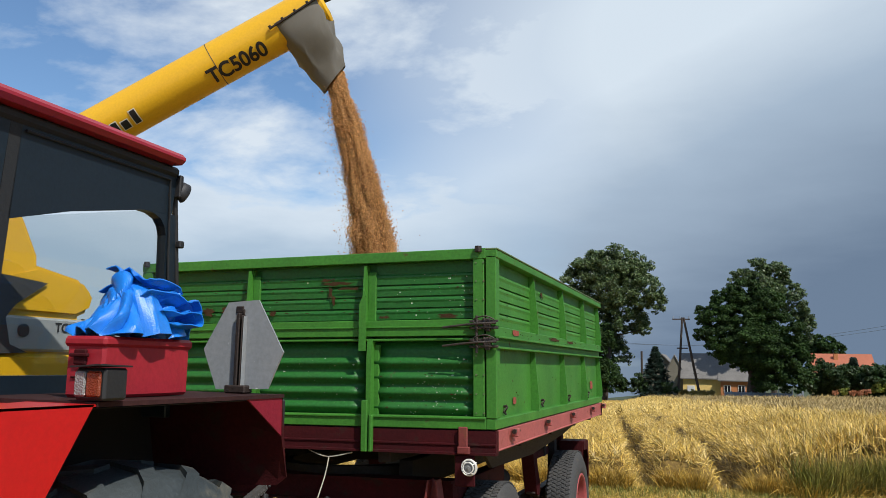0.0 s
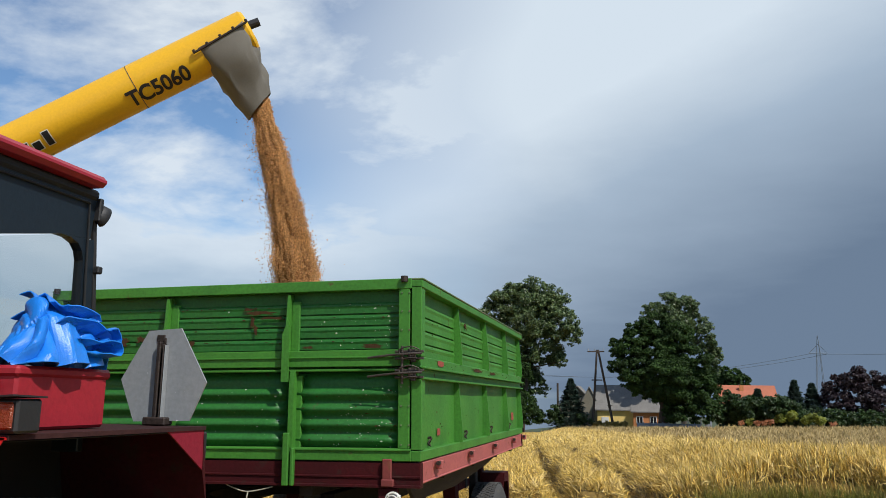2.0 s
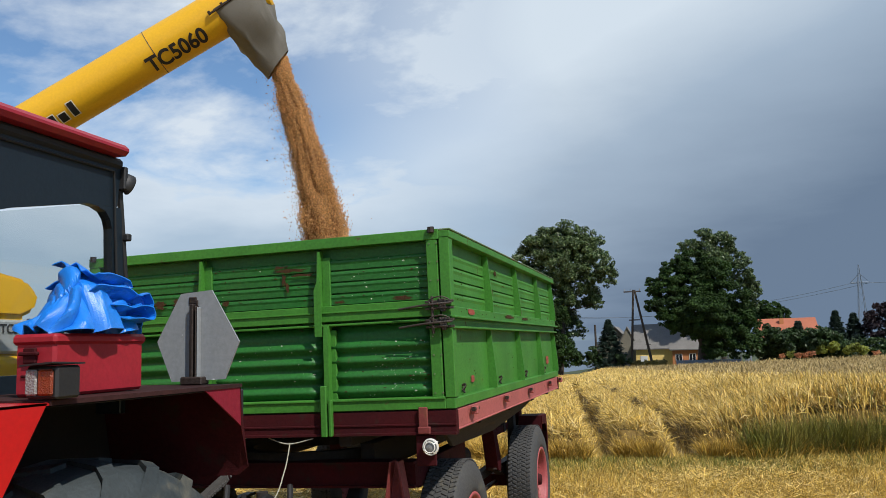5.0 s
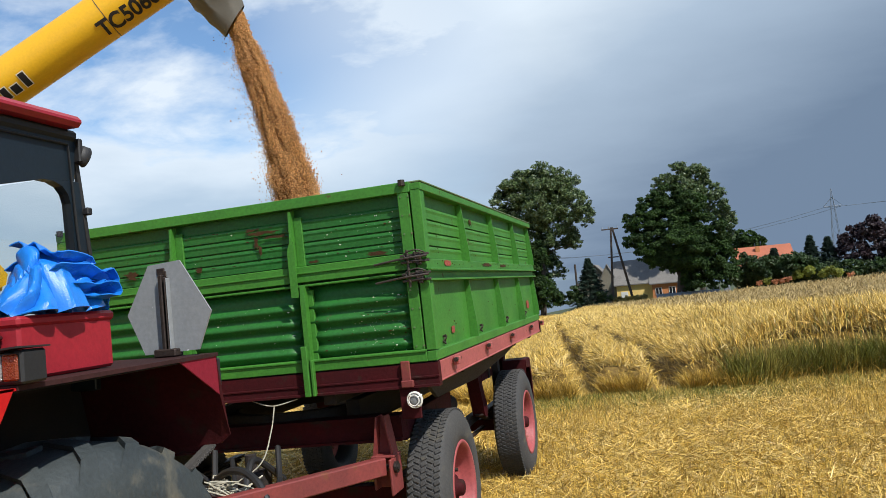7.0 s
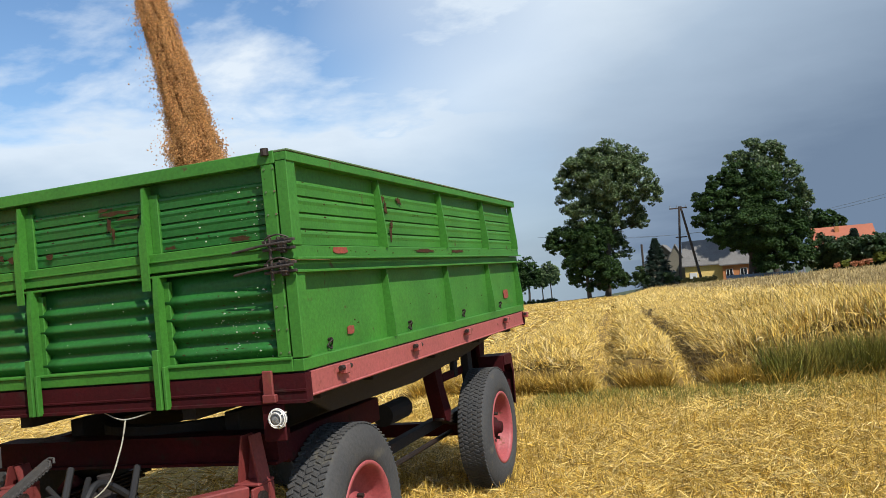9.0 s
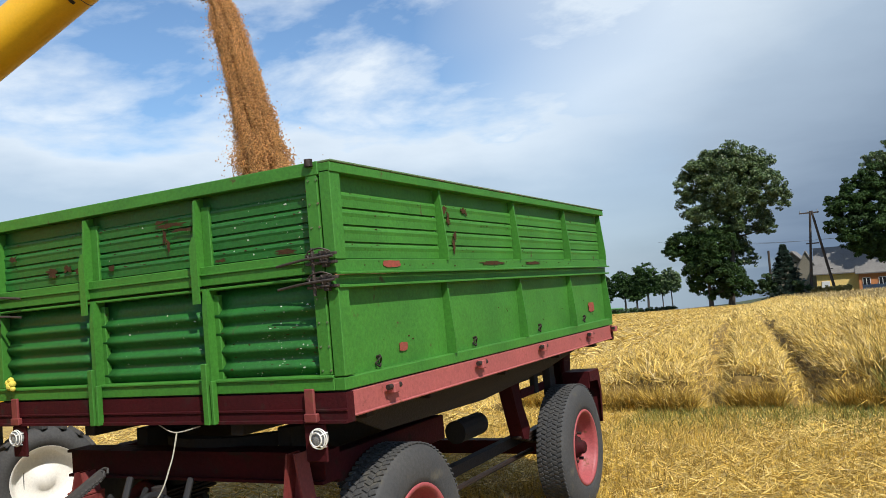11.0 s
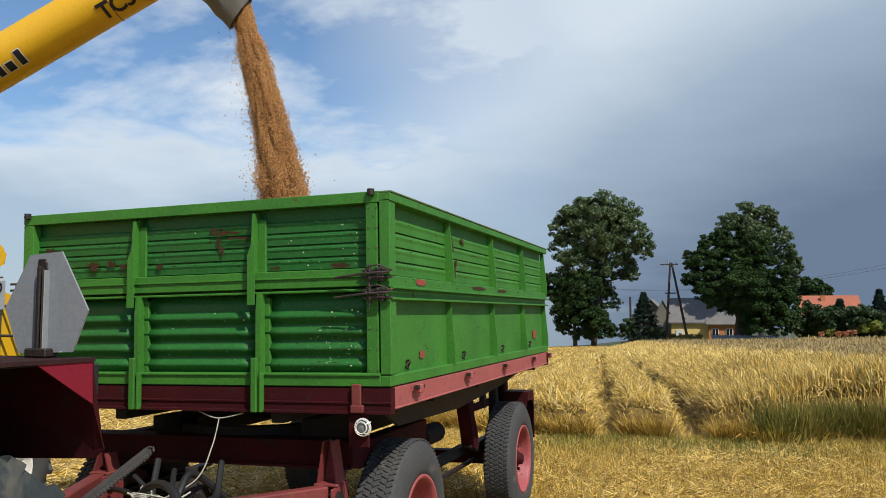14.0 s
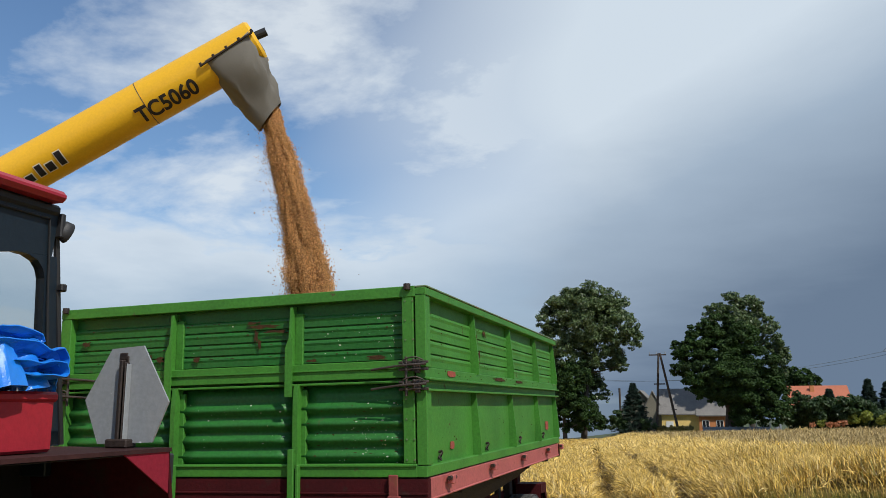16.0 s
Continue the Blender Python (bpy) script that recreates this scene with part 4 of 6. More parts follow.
    for y0, z0 in ((-0.12, 0.74), (-0.28, 0.70), (-0.40, 0.76)):
        part("coupling", rods(([(-1.12, y0, z0), (-0.98, y0 - 0.05, z0 + 0.01)], 0.022), ([(-1.01, y0 - 0.04, z0 + 0.01), (-0.99, y0 - 0.05, z0 + 0.01)], 0.032), seg=10), IRON, tr)
    part("hose", rods((smooth_line([(-1.35, 0.1, 0.95), (-1.25, -0.1, 0.72), (-1.05, -0.35, 0.70), (-0.75, -0.42, 0.82), (-0.62, -0.55, 0.70), (-0.7, -0.8, 0.55)]), 0.017)), RUBBER, tr, "black rubber hose")
    part("hose", rods((smooth_line([(-1.20, -0.30, 0.80), (-1.02, -0.38, 0.925), (-0.86, -0.46, 0.94), (-0.72, -0.56, 0.86), (-0.66, -0.66, 0.70), (-0.70, -0.78, 0.58)]), 0.019)), RUBBER, tr, "thick black hose arching over the drawbar")
    rnd = random.Random(11)
    for i in range(6):
        pts = [(-0.98 + rnd.uniform(-0.13, 0.13), -0.42 + rnd.uniform(-0.10, 0.10), 0.86 + rnd.uniform(-0.05, 0.05)) for _ in range(7)]
        part("rope", rods((smooth_line(pts, 6), 0.0038), seg=5), ROPE, tr, "tangled pale rope")
    part("cable", rods((smooth_line([(-1.05, 0.02, 1.215), (-0.92, -0.01, 1.185), (-0.78, 0.0, 1.21)]), 0.003), (smooth_line([(-0.91, -0.01, 1.187), (-0.93, -0.04, 1.05), (-0.98, -0.10, 0.90), (-1.15, -0.2, 0.80)]), 0.0035), seg=5), ROPE, tr, "thin pale lamp cable")
    tr.matrix_world = Matrix.Translation((0, 0, 1.8)) @ pose(0, 0, 0, 0, -1.0, 0) @ Matrix.Translation((0, 0, -1.8))
    return tr


build_trailer()


# ---- grain ----
def build_grain():
    heap = bmesh.new()
    n = 36
    grid = [[None] * (n + 1) for _ in range(n + 1)]
    for i in range(n + 1):
        for j in range(n + 1):
            x, y = -TW + 0.08 + (TW - 0.16) * i / n, 0.07 + (TL - 0.14) * j / n
            r = math.hypot(x + 1.05, y - 0.96)
            grid[i][j] = heap.verts.new((x, y, max(1.50, 2.12 - 0.45 * r) + 0.01 * noise.noise((x * 6, y * 6, 0))))
    for i in range(n):
        for j in range(n):
            heap.faces.new([grid[i][j], grid[i + 1][j], grid[i + 1][j + 1], grid[i][j + 1]])
    ob = part("grain_heap", heap, GRAIN_CORE, None, "heaped golden wheat grain inside the trailer", True)
    tagged(ob, "heaped golden wheat grain inside the trailer", "grain", "", "stuff")
    # falling stream: a core rope of grain with a loose coat
    rnd = np.random.default_rng(3)
    line = smooth_line([(-1.485, 1.03, 3.72), (-1.455, 1.025, 3.56), (-1.36, 1.01, 3.28), (-1.265, 0.985, 2.98), (-1.185, 0.975, 2.70), (-1.13, 0.97, 2.45), (-1.05, 0.96, 2.10)], 12)
    rad = [0.050 + 0.108 * (i / len(line)) ** 1.1 for i in range(len(line))]

    def lump(a, i):
        """Long folds that run down the falling stream."""
        return 1 + 0.34 * noise.noise((math.cos(a) * 1.6, math.sin(a) * 1.6, i * 0.11)) + 0.42 * noise.noise((math.cos(a) * 4.5, math.sin(a) * 4.5, i * 0.13 + 9)) + 0.22 * noise.noise((math.cos(a) * 9.0, math.sin(a) * 9.0, i * 0.5))
    bm = bmesh.new()
    seg, rings = 36, []
    for i, p in enumerate(line):
        ring = []
        for k in range(seg):
            a = 2 * math.pi * k / seg
            q = lump(a, i)
            ring.append(bm.verts.new(p + Vector((math.cos(a) * rad[i] * q * 0.80 + 0.008, math.sin(a) * rad[i] * q * 0.72, 0))))
        rings.append(ring)
    for a, b in zip(rings, rings[1:]):
        for k in range(seg):
            bm.faces.new([a[k], a[(k + 1) % seg], b[(k + 1) % seg], b[k]])
    stream = part("grain_stream", bm, GRAIN_CORE, None, "falling stream of wheat grain from the spout", True)
    tagged(stream, "falling stream of wheat grain from the spout", "grain", "", "stuff")
    N = 62000
    s = rnd.random(N) ** 0.9 * (len(line) - 1.001)
    i = s.astype(int)
    L = np.array([tuple(p) for p in line])
    P = L[i] + (L[i + 1] - L[i]) * (s - i)[:, None]
    R = np.array(rad)[i]
    ang = rnd.random(N) * 2 * np.pi
    loose = rnd.random(N) < 0.055
    q = np.array([lump(a, float(u)) for a, u in zip(ang, s)])
    rr = R * q * np.where(loose, 1.0 + rnd.exponential(0.16, N), rnd.uniform(0.80, 1.08, N))
    P = P + np.stack([np.cos(ang) * rr + 0.008, np.sin(ang) * rr * 0.9, rnd.normal(0, 0.01, N)], 1)
    P[:, 0] -= np.where(loose, rnd.exponential(0.025, N), 0)
    size = rnd.uniform(0.0026, 0.0056, N)
    ax = rnd.normal(0, 1, (N, 3)); ax /= np.linalg.norm(ax, axis=1)[:, None]
    bx = np.cross(ax, rnd.normal(0, 1, (N, 3))); bx /= np.linalg.norm(bx, axis=1)[:, None]
    cx = np.cross(ax, bx)
    size = size[:, None]
    V = np.stack([P + ax * size * 1.7, P + bx * size, P + (-0.5 * bx + 0.8 * cx) * size, P + (-0.5 * bx - 0.8 * cx) * size - ax * size * 0.8], 1).reshape(-1, 3)
    base = np.arange(N)[:, None] * 4
    F = np.concatenate([base + np.array([f]) for f in ((0, 1, 2), (0, 2, 3), (0, 3, 1), (3, 2, 1))], 0)
    ob = new("loose_grain", raw_mesh("loose_grain", V, F, GRAIN))
    ob.parent = stream
    tagged(ob, "", "", "", "stuff")


build_grain()


# ---- the tractor, facing away from the trailer ----
def build_tractor():
    t = thing("tractor", (0, 0, 0), "red farm tractor with dark grey cab hitched to the trailer", "tractor")
    XO, XI, ZT = -0.315, -0.86, 1.558
    for flip in (0, 1):
        mx = (lambda x: x) if not flip else (lambda x: -2.70 - x)
        n = -1 if not flip else 1
        bm = bmesh.new()
        slab(bm, [(mx(XO), -3.15, 1.36), (mx(XO), -2.95, ZT), (mx(XO), -1.535, ZT - 0.008), (mx(XI), -1.535, ZT - 0.008), (mx(XI), -2.95, ZT), (mx(XI), -3.15, 1.36)], (0, 0, -1), 0.006)
        fender = part("fender", bm, TRACTOR_RED, t, "red angular rear fender, inside blackened for shade")
        bm = bmesh.new()
        slab(bm, [(mx(XO), -2.405, ZT - 0.002), (mx(XO), -2.535, 1.355), (mx(XO), -2.80, 0.95), (mx(XO), -3.2, 0.80), (mx(XO), -3.3, 1.1), (mx(XO), -3.15, 1.36), (mx(XO), -2.95, ZT - 0.002)], (n, 0, 0), 0.005)
        part("front_skirt", bm, TRACTOR_RED, fender, "bright red fender side")
        bm = bmesh.new()
        slab(bm, [(mx(XO), -1.765, ZT - 0.004), (mx(XO), -1.538, ZT - 0.008), (mx(XO), -1.530, 1.415)], (n, 0, 0), 0.005)
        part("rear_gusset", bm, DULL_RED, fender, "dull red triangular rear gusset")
        # The flap's darker red includes the shade on its inner face.
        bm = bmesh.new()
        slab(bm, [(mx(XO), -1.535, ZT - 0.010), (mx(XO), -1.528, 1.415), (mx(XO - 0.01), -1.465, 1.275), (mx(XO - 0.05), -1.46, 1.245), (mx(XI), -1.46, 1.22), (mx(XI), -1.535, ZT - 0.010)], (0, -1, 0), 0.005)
        part("rear_flap", bm, OXBLOOD, fender, "rear flap in red darkened for shade")
        # Inner wall is blackened to hold the shade behind the tyre.
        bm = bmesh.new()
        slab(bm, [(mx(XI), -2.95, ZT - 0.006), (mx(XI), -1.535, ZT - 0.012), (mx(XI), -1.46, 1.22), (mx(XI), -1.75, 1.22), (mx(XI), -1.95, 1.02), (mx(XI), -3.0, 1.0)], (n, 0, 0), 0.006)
        part("inner_wall", bm, FENDER_IN, fender, "inner wall blackened for shade")
        # Added black sheet: stands in for shade under the fender top.
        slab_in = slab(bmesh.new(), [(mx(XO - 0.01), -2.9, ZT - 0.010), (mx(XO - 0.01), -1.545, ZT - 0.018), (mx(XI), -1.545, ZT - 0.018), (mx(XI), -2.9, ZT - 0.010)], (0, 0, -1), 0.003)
        part("shade_sheet", slab_in, FENDER_IN, fender, "added black sheet for shade under the fender")
        # Thin dark sheet laid over the red top, behind the skirt.
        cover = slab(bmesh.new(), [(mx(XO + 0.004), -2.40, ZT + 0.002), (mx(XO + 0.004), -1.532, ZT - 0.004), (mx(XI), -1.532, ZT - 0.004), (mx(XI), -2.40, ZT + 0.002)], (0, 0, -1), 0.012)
        part("top_strip", cover, FENDER_TOP, fender, "dark strip on the fender top")
        # lugged tyre
        R, cy, cz = 0.70, -2.01, 0.69
        xa, xb = mx(-0.36), mx(-0.80)
        m = Matrix.Translation((xa, cy, cz)) @ Matrix.Diagonal((1 if not flip else -1, 1, 1, 1))
        W = 0.42
        bm = bmesh.new()
        lathe(bm, [(-0.05, 0.36), (0.0, 0.40), (0.012, 0.50), (0.0, 0.585), (-0.03, 0.635), (-0.09, 0.66), (-W / 2, 0.668), (-W + 0.09, 0.66), (-W + 0.03, 0.635), (-W, 0.585), (-W - 0.012, 0.50), (-W, 0.40), (-W + 0.05, 0.36)], m, 64, True)
        tyre = part("rear_wheel", bm, TYRE_DUSTY, t, "dusty lugged rear tractor tyre", True)
        for k in range(22):
            for sgn in (0, 1):
                a = 2 * math.pi * (k + 0.5 * sgn) / 22
                bm = bmesh.new()
                base = [(-0.005, 0.585), (-0.03, 0.64), (-0.09, 0.66), (-W / 2 - 0.015, 0.665)]
                vs = []
                for i, (x, r) in enumerate(base):
                    sweep = -0.30 + 0.34 * i / 3
                    th = 0.030 + 0.012 * (i == 0)
                    for top in (0, 1):
                        for e in (-1, 1):
                            rr = r + (0.021 if i else 0.014) * top - 0.006
                            aa = a + sweep * 0.62 + e * th / rr
                            xx = x if not sgn else -W - x
                            vs.append(bm.verts.new(m @ Vector((xx, rr * math.sin(aa), rr * math.cos(aa)))))
                for i in range(3):
                    p, q = vs[4 * i:4 * i + 4], vs[4 * i + 4:4 * i + 8]
                    for u, w in ((0, 1), (1, 3), (3, 2), (2, 0)):
                        bm.faces.new([p[u], p[w], q[w], q[u]])
                bm.faces.new([vs[0], vs[1], vs[3], vs[2]]), bm.faces.new([vs[12], vs[13], vs[15], vs[14]])
                part("lug", bm, TYRE_DUSTY, tyre)
        bm = bmesh.new()
        lathe(bm, [(-0.03, 0.37), (-0.02, 0.355), (-0.08, 0.33), (-0.15, 0.30), (-0.16, 0.12), (-0.13, 0.10), (-0.13, 0.0)], m, 40)
        part("rim", bm, WHITE_RIM, tyre, "pale rear rim", True)
    # cab: sides lean in to the roof
    def cx(z):
        return -0.765 + 0.065 * (z - 1.56) / 0.75
    YB, YF, YM = -1.665, -3.05, -2.345
    bm = bmesh.new()
    # side wall with a window opening, rounded at its upper rear corner
    def side_pt(y, z, flip):
        return (cx(z) if not flip else -2.70 - cx(z), y, z)
    for flip in (0, 1):
        bm = bmesh.new()
        n = (-1, 0, 0) if not flip else (1, 0, 0)
        def strip(pts):
            slab(bm, [side_pt(y, z, flip) for y, z in pts], n, 0.035)
        if flip:
            strip([(YF, 2.31), (YF, 2.27), (-1.67, 2.27), (-1.672, 2.31)])
            strip([(-1.72, 2.27), (-1.70, 2.03), (-1.60, 2.01), (-1.65, 2.27)])
        else:
            strip([(YM + 0.02, 2.31), (YM + 0.02, 2.030), (-2.10, 2.092), (-1.80, 2.152), (-1.66, 2.160), (-1.66, 2.31)])
            strip([(-1.80, 2.152), (-1.755, 2.150), (-1.715, 2.138), (-1.690, 2.115), (-1.676, 2.085), (-1.668, 2.03), (-1.600, 2.01), (-1.640, 2.160)])
        strip([(-1.668, 2.03), (-1.60, 1.56), (-1.505, 1.56), (-1.600, 2.01)])
        strip([(YM + 0.02, 1.61), (YM + 0.02, 1.555), (-1.505, 1.555), (-1.505, 1.60), (-1.60, 1.61)])
        if not flip:
            strip([(YF, 2.31), (YF, 2.03), (YM - 0.02, 2.03), (YM - 0.02, 2.31)])
        side = part("cab_side", bm, CAB, t, "dark grey cab side with rear quarter window")
        part("door_pillar", slab(bmesh.new(), [side_pt(y, z, flip) for y, z in ((YM - 0.02, 2.31), (YM + 0.02, 2.31), (YM + 0.035, 1.555), (YM - 0.01, 1.555))], n, 0.05), CAB_DARK, side)
        part("front_pillar", slab(bmesh.new(), [side_pt(y, z, flip) for y, z in ((YF, 2.03), (YF + 0.05, 2.03), (YF - 0.10, 1.2), (YF - 0.16, 1.2))], n, 0.05), CAB_DARK, side)
        off = -0.006 if not flip else 0.006
        part("moulding", rods(([Vector(side_pt(y, z, flip)) - Vector((off, 0, 0)) for y, z in ((YM + 0.03, 2.275), (-1.70, 2.275), (-1.655, 2.01), (-1.57, 1.58))], 0.0045)), CAB_DARK, side)
        pane = part("quarter_window", slab(bmesh.new(), [(p[0] + off * 3, p[1], p[2]) for p in (side_pt(y, z, flip) for y, z in ((YM + 0.02, 2.035), (YM + 0.02, 1.60), (-1.60, 1.60), (-1.665, 2.06), (-1.70, 2.13), (-1.80, 2.15)))], n, 0.004), CAB_GLASS, side, "clear side glass")
        pane.visible_shadow = False
    # rear frame, mostly glass
    part("roof_rail", boxes(((-1.96, YB - 0.02, 2.27), (-0.745, YB + 0.01, 2.31))), CAB, t)
    part("rear_sill", boxes(((-1.96, YB + 0.10, 1.46), (-0.76, YB + 0.13, 1.53))), CAB, t)
    part("wiring_trim", rods((smooth_line([(-0.715, -1.655, 2.29), (-0.730, -1.600, 2.0), (-0.75, -1.545, 1.75), (-0.765, -1.500, 1.56)]), 0.010)), RUBBER, t)
    part("roof_liner", boxes(((-2.03, YF - 0.05, 2.29), (-0.69, YB + 0.01, 2.325)), bev=0.01), CAB_DARK, t)
    part("roof", boxes(((-2.08, YF - 0.12, 2.325), (-0.645, YB - 0.012, 2.362)), ((-1.95, YF - 0.05, 2.35), (-0.80, YB - 0.15, 2.376)), bev=0.014), ROOF_RED, t, "red cab roof")
    bm = bmesh.new()
    lathe(bm, [(-0.03, 0.015), (-0.02, 0.034), (0.014, 0.040), (0.02, 0.036), (0.02, 0.0)], pose(-0.695, -1.630, 2.245, 0, 25, 75) @ Matrix.Diagonal((0.75, 0.55, 0.95, 1)), 18)
    part("work_lamp", bm, RUBBER, t, "black rear work lamp", True)
    part("lamp_stay", boxes(((-0.715, -1.66, 2.22), (-0.685, -1.64, 2.30))), RUBBER, t)
    part("hinge", boxes(((-0.735, -1.620, 2.05), (-0.70, -1.595, 2.075))), RUBBER, t)
    # fender lamp
    lamp = part("front_lamp", boxes(((-0.380, -2.405, 1.563), (-0.290, -2.325, 1.640)), bev=0.006), RUBBER, t, "black lamp housing on the fender")
    part("visor", slab(bmesh.new(), [(-0.384, -2.42, 1.640), (-0.284, -2.43, 1.646), (-0.284, -2.32, 1.642), (-0.384, -2.32, 1.640)], (0, 0, 1), 0.004), RUBBER, lamp)
    part("clear_lens", boxes(((-0.375, -2.414, 1.572), (-0.342, -2.404, 1.632)), bev=0.004), LENS_CLEAR, lamp, "clear lamp lens")
    part("amber_lens", boxes(((-0.340, -2.414, 1.572), (-0.298, -2.404, 1.632)), bev=0.004), LENS_AMBER, lamp, "amber indicator lens")
    part("rear_reflector", boxes(((-0.345, -1.530, 1.44), (-0.322, -1.500, 1.535)), bev=0.005), RUBBER, t)
    # rear housing and hitch
    part("rear_housing", boxes(((-1.55, -2.9, 0.55), (-1.15, -1.75, 1.05)), bev=0.03), CHARCOAL, t)
    part("axle_tube", rods(([(-2.0, -2.07, 0.68), (-0.7, -2.07, 0.68)], 0.09), seg=14), CHARCOAL, t)
    part("hitch", boxes(((-1.14, -1.75, 0.78), (-1.02, -1.20, 0.835)), ((-1.16, -1.76, 0.60), (-1.0, -1.66, 0.95))), DRAWBAR_RED, t, "red hitch")
    part("lift_rod", rods(([(-0.92, -1.50, 1.05), (-0.95, -1.25, 0.62)], 0.022)), RUBBER, t)
    part("lift_arm", boxes(((-1.00, -1.75, 0.95), (-0.90, -1.42, 1.02))), DRAWBAR_RED, t)
    part("bonnet", boxes(((-1.60, -5.2, 0.85), (-1.10, -3.2, 1.45)), bev=0.05), TRACTOR_RED, t, "red bonnet")
    for x in (-0.75, -1.95):
        bm = bmesh.new()
        lathe(bm, [(-0.09, 0.20), (-0.09, 0.36), (-0.05, 0.40), (0.05, 0.40), (0.09, 0.36), (0.09, 0.20)], pose(x, -4.7, 0.40), 32, True)
        part("front_wheel", bm, TYRE_DUSTY, t, smooth=True)
    part("front_axle", rods(([(-1.95, -4.7, 0.40), (-0.75, -4.7, 0.40)], 0.06)), CHARCOAL, t)
    part("seat", boxes(((-1.60, -2.5, 1.05), (-1.15, -2.05, 1.15)), ((-1.58, -2.08, 1.15), (-1.17, -2.0, 1.40)), bev=0.03), RUBBER, t)
    return t


build_tractor()


def build_plate():
    p = thing("vehicle_plate", (-0.44, -1.60, 1.56), "scuffed grey slow-vehicle plate on the tractor fender", "plate")
    pts = [(-0.502, 1.858), (-0.385, 1.866), (-0.283, 1.693), (-0.335, 1.572), (-0.535, 1.566), (-0.592, 1.70)]
    cx_, cz_ = -0.44, 1.56
    bm = slab(bmesh.new(), [(x - cx_, 0.0, z - cz_) for x, z in pts], (0, 1, 0), 0.006)
    part("sheet", bm, PLATE, p, "scuffed grey sheet")
    part("stiffener", boxes(((-0.018, -0.020, 0.0), (-0.004, 0.0, 0.262)), ((0.004, -0.022, 0.0), (0.010, 0.0, 0.255)), bev=0.003), IRON, p, "rusty stiffener bar")
    part("edge", boxes(((0.012, -0.022, 0.0), (0.016, 0.0, 0.25))), PLATE, p)
    part("foot", boxes(((-0.045, -0.03, -0.004), (0.035, 0.02, 0.022))), IRON, p)
    part("scratch", boxes(((-0.03, -0.004, 0.262), (0.0, 0.001, 0.285)), ((-0.005, -0.005, 0.255), (0.006, 0.0, 0.275))), IRON, p, "dark scuff")


build_plate()


def build_tool_box():
    b = thing("tool_box", (-0.485, -2.085, 1.56), "red steel tool box bolted on the tractor fender", "tool box")
    part("body", boxes(((-0.062, -0.178, 0.0), (0.062, 0.178, 0.140)), bev=0.008), BOX_RED, b)
    part("lid", boxes(((-0.069, -0.185, 0.132), (0.069, 0.185, 0.160)), bev=0.008), BOX_RED, b, "red lid with a rolled lip")
    part("latch", boxes(((-0.03, -0.188, 0.085), (0.01, -0.178, 0.125)), ((-0.04, -0.194, 0.105), (0.02, -0.182, 0.115)), bev=0.003), OXBLOOD, b)
    part("rib", boxes(((-0.04, -0.183, 0.05), (0.02, -0.176, 0.056)), bev=0.002), OXBLOOD, b)


build_tool_box()


def build_tarp():
    """A bundle of woven sheeting: creased into flat facets, with folded layers beside the peak."""
    tarp = thing("tarpaulin", (-0.487, -2.09, 1.722), "crumpled blue woven tarpaulin lying on the tool box", "tarpaulin")

    def cloth(name, fn, nu, nv, cells, depth, seed, label=""):
        """A sheet fn(u, v), pressed in along the borders of random cells so that it creases sharply."""
        rng = np.random.default_rng(seed)
        c = rng.random((cells, 2)) * np.array([1.0, 1.0])
        tilt = rng.normal(0, 1, (cells, 2))
        U, W = np.meshgrid(np.linspace(0, 1, nu), np.linspace(0, 1, nv), indexing="ij")
        d = np.hypot(U[..., None] - c[:, 0], (W[..., None] - c[:, 1]) * 0.8)
        o = np.sort(d, -1)
        near = d.argmin(-1)
        dent = np.minimum(o[..., 1] - o[..., 0], 0.16) / 0.16 * depth
        dent += 0.16 * depth * np.clip((U - c[near][..., 0]) * tilt[near][..., 0] * 6 + (W - c[near][..., 1]) * tilt[near][..., 1] * 6, -1, 1)
        P = np.array([[fn(u, w) for w in np.linspace(0, 1, nv)] for u in np.linspace(0, 1, nu)])
        du, dw = np.gradient(P, axis=0), np.gradient(P, axis=1)
        n = np.cross(du, dw)
        n /= np.linalg.norm(n, axis=-1)[..., None] + 1e-9
        n *= np.sign((n * (P - P.reshape(-1, 3).mean(0))).sum(-1).mean()) or 1.0
        P = P + n * (dent - depth * 0.5)[..., None]
        i = (np.arange(nu - 1)[:, None] * nv + np.arange(nv - 1)[None]).ravel()
        ob = part(name, raw_mesh(name, P.reshape(-1, 3), np.stack([i, i + 1, i + nv + 1, i + nv], 1), TARP), None, tarp, label)
        ob.data.polygons.foreach_set("use_smooth", [False] * len(ob.data.polygons))
        so = ob.modifiers.new("thick", "SOLIDIFY")
        so.thickness = 0.003
        return ob

    def bundle(u, v):
        h = float(np.interp(u, [0, 0.10, 0.24, 0.36, 0.46, 0.58, 0.72, 0.90, 1.0], [0.004, 0.055, 0.130, 0.175, 0.178, 0.160, 0.120, 0.08, 0.02]))
        w = float(np.interp(u, [0, 0.12, 0.4, 0.8, 1.0], [0.045, 0.095, 0.105, 0.09, 0.05]))
        c = 1 - 2 * v
        rise = 1 - abs(c) ** 1.5
        return (w * math.copysign(abs(c) ** 0.8, c) + 0.02 * rise * math.sin(9 * u), -0.175 + 0.33 * u + 0.04 * rise * (0.4 - u), 0.004 + h * rise)
    cloth("crumpled_sheet", bundle, 64, 48, 20, 0.034, 9)

    def layer(y0, y1, z0, z1, w, r, lean):
        """A doubled-over layer: runs out along y, turns back under itself."""
        def fn(u, v):
            x = (v - 0.5) * 2 * w
            L = y1 - y0
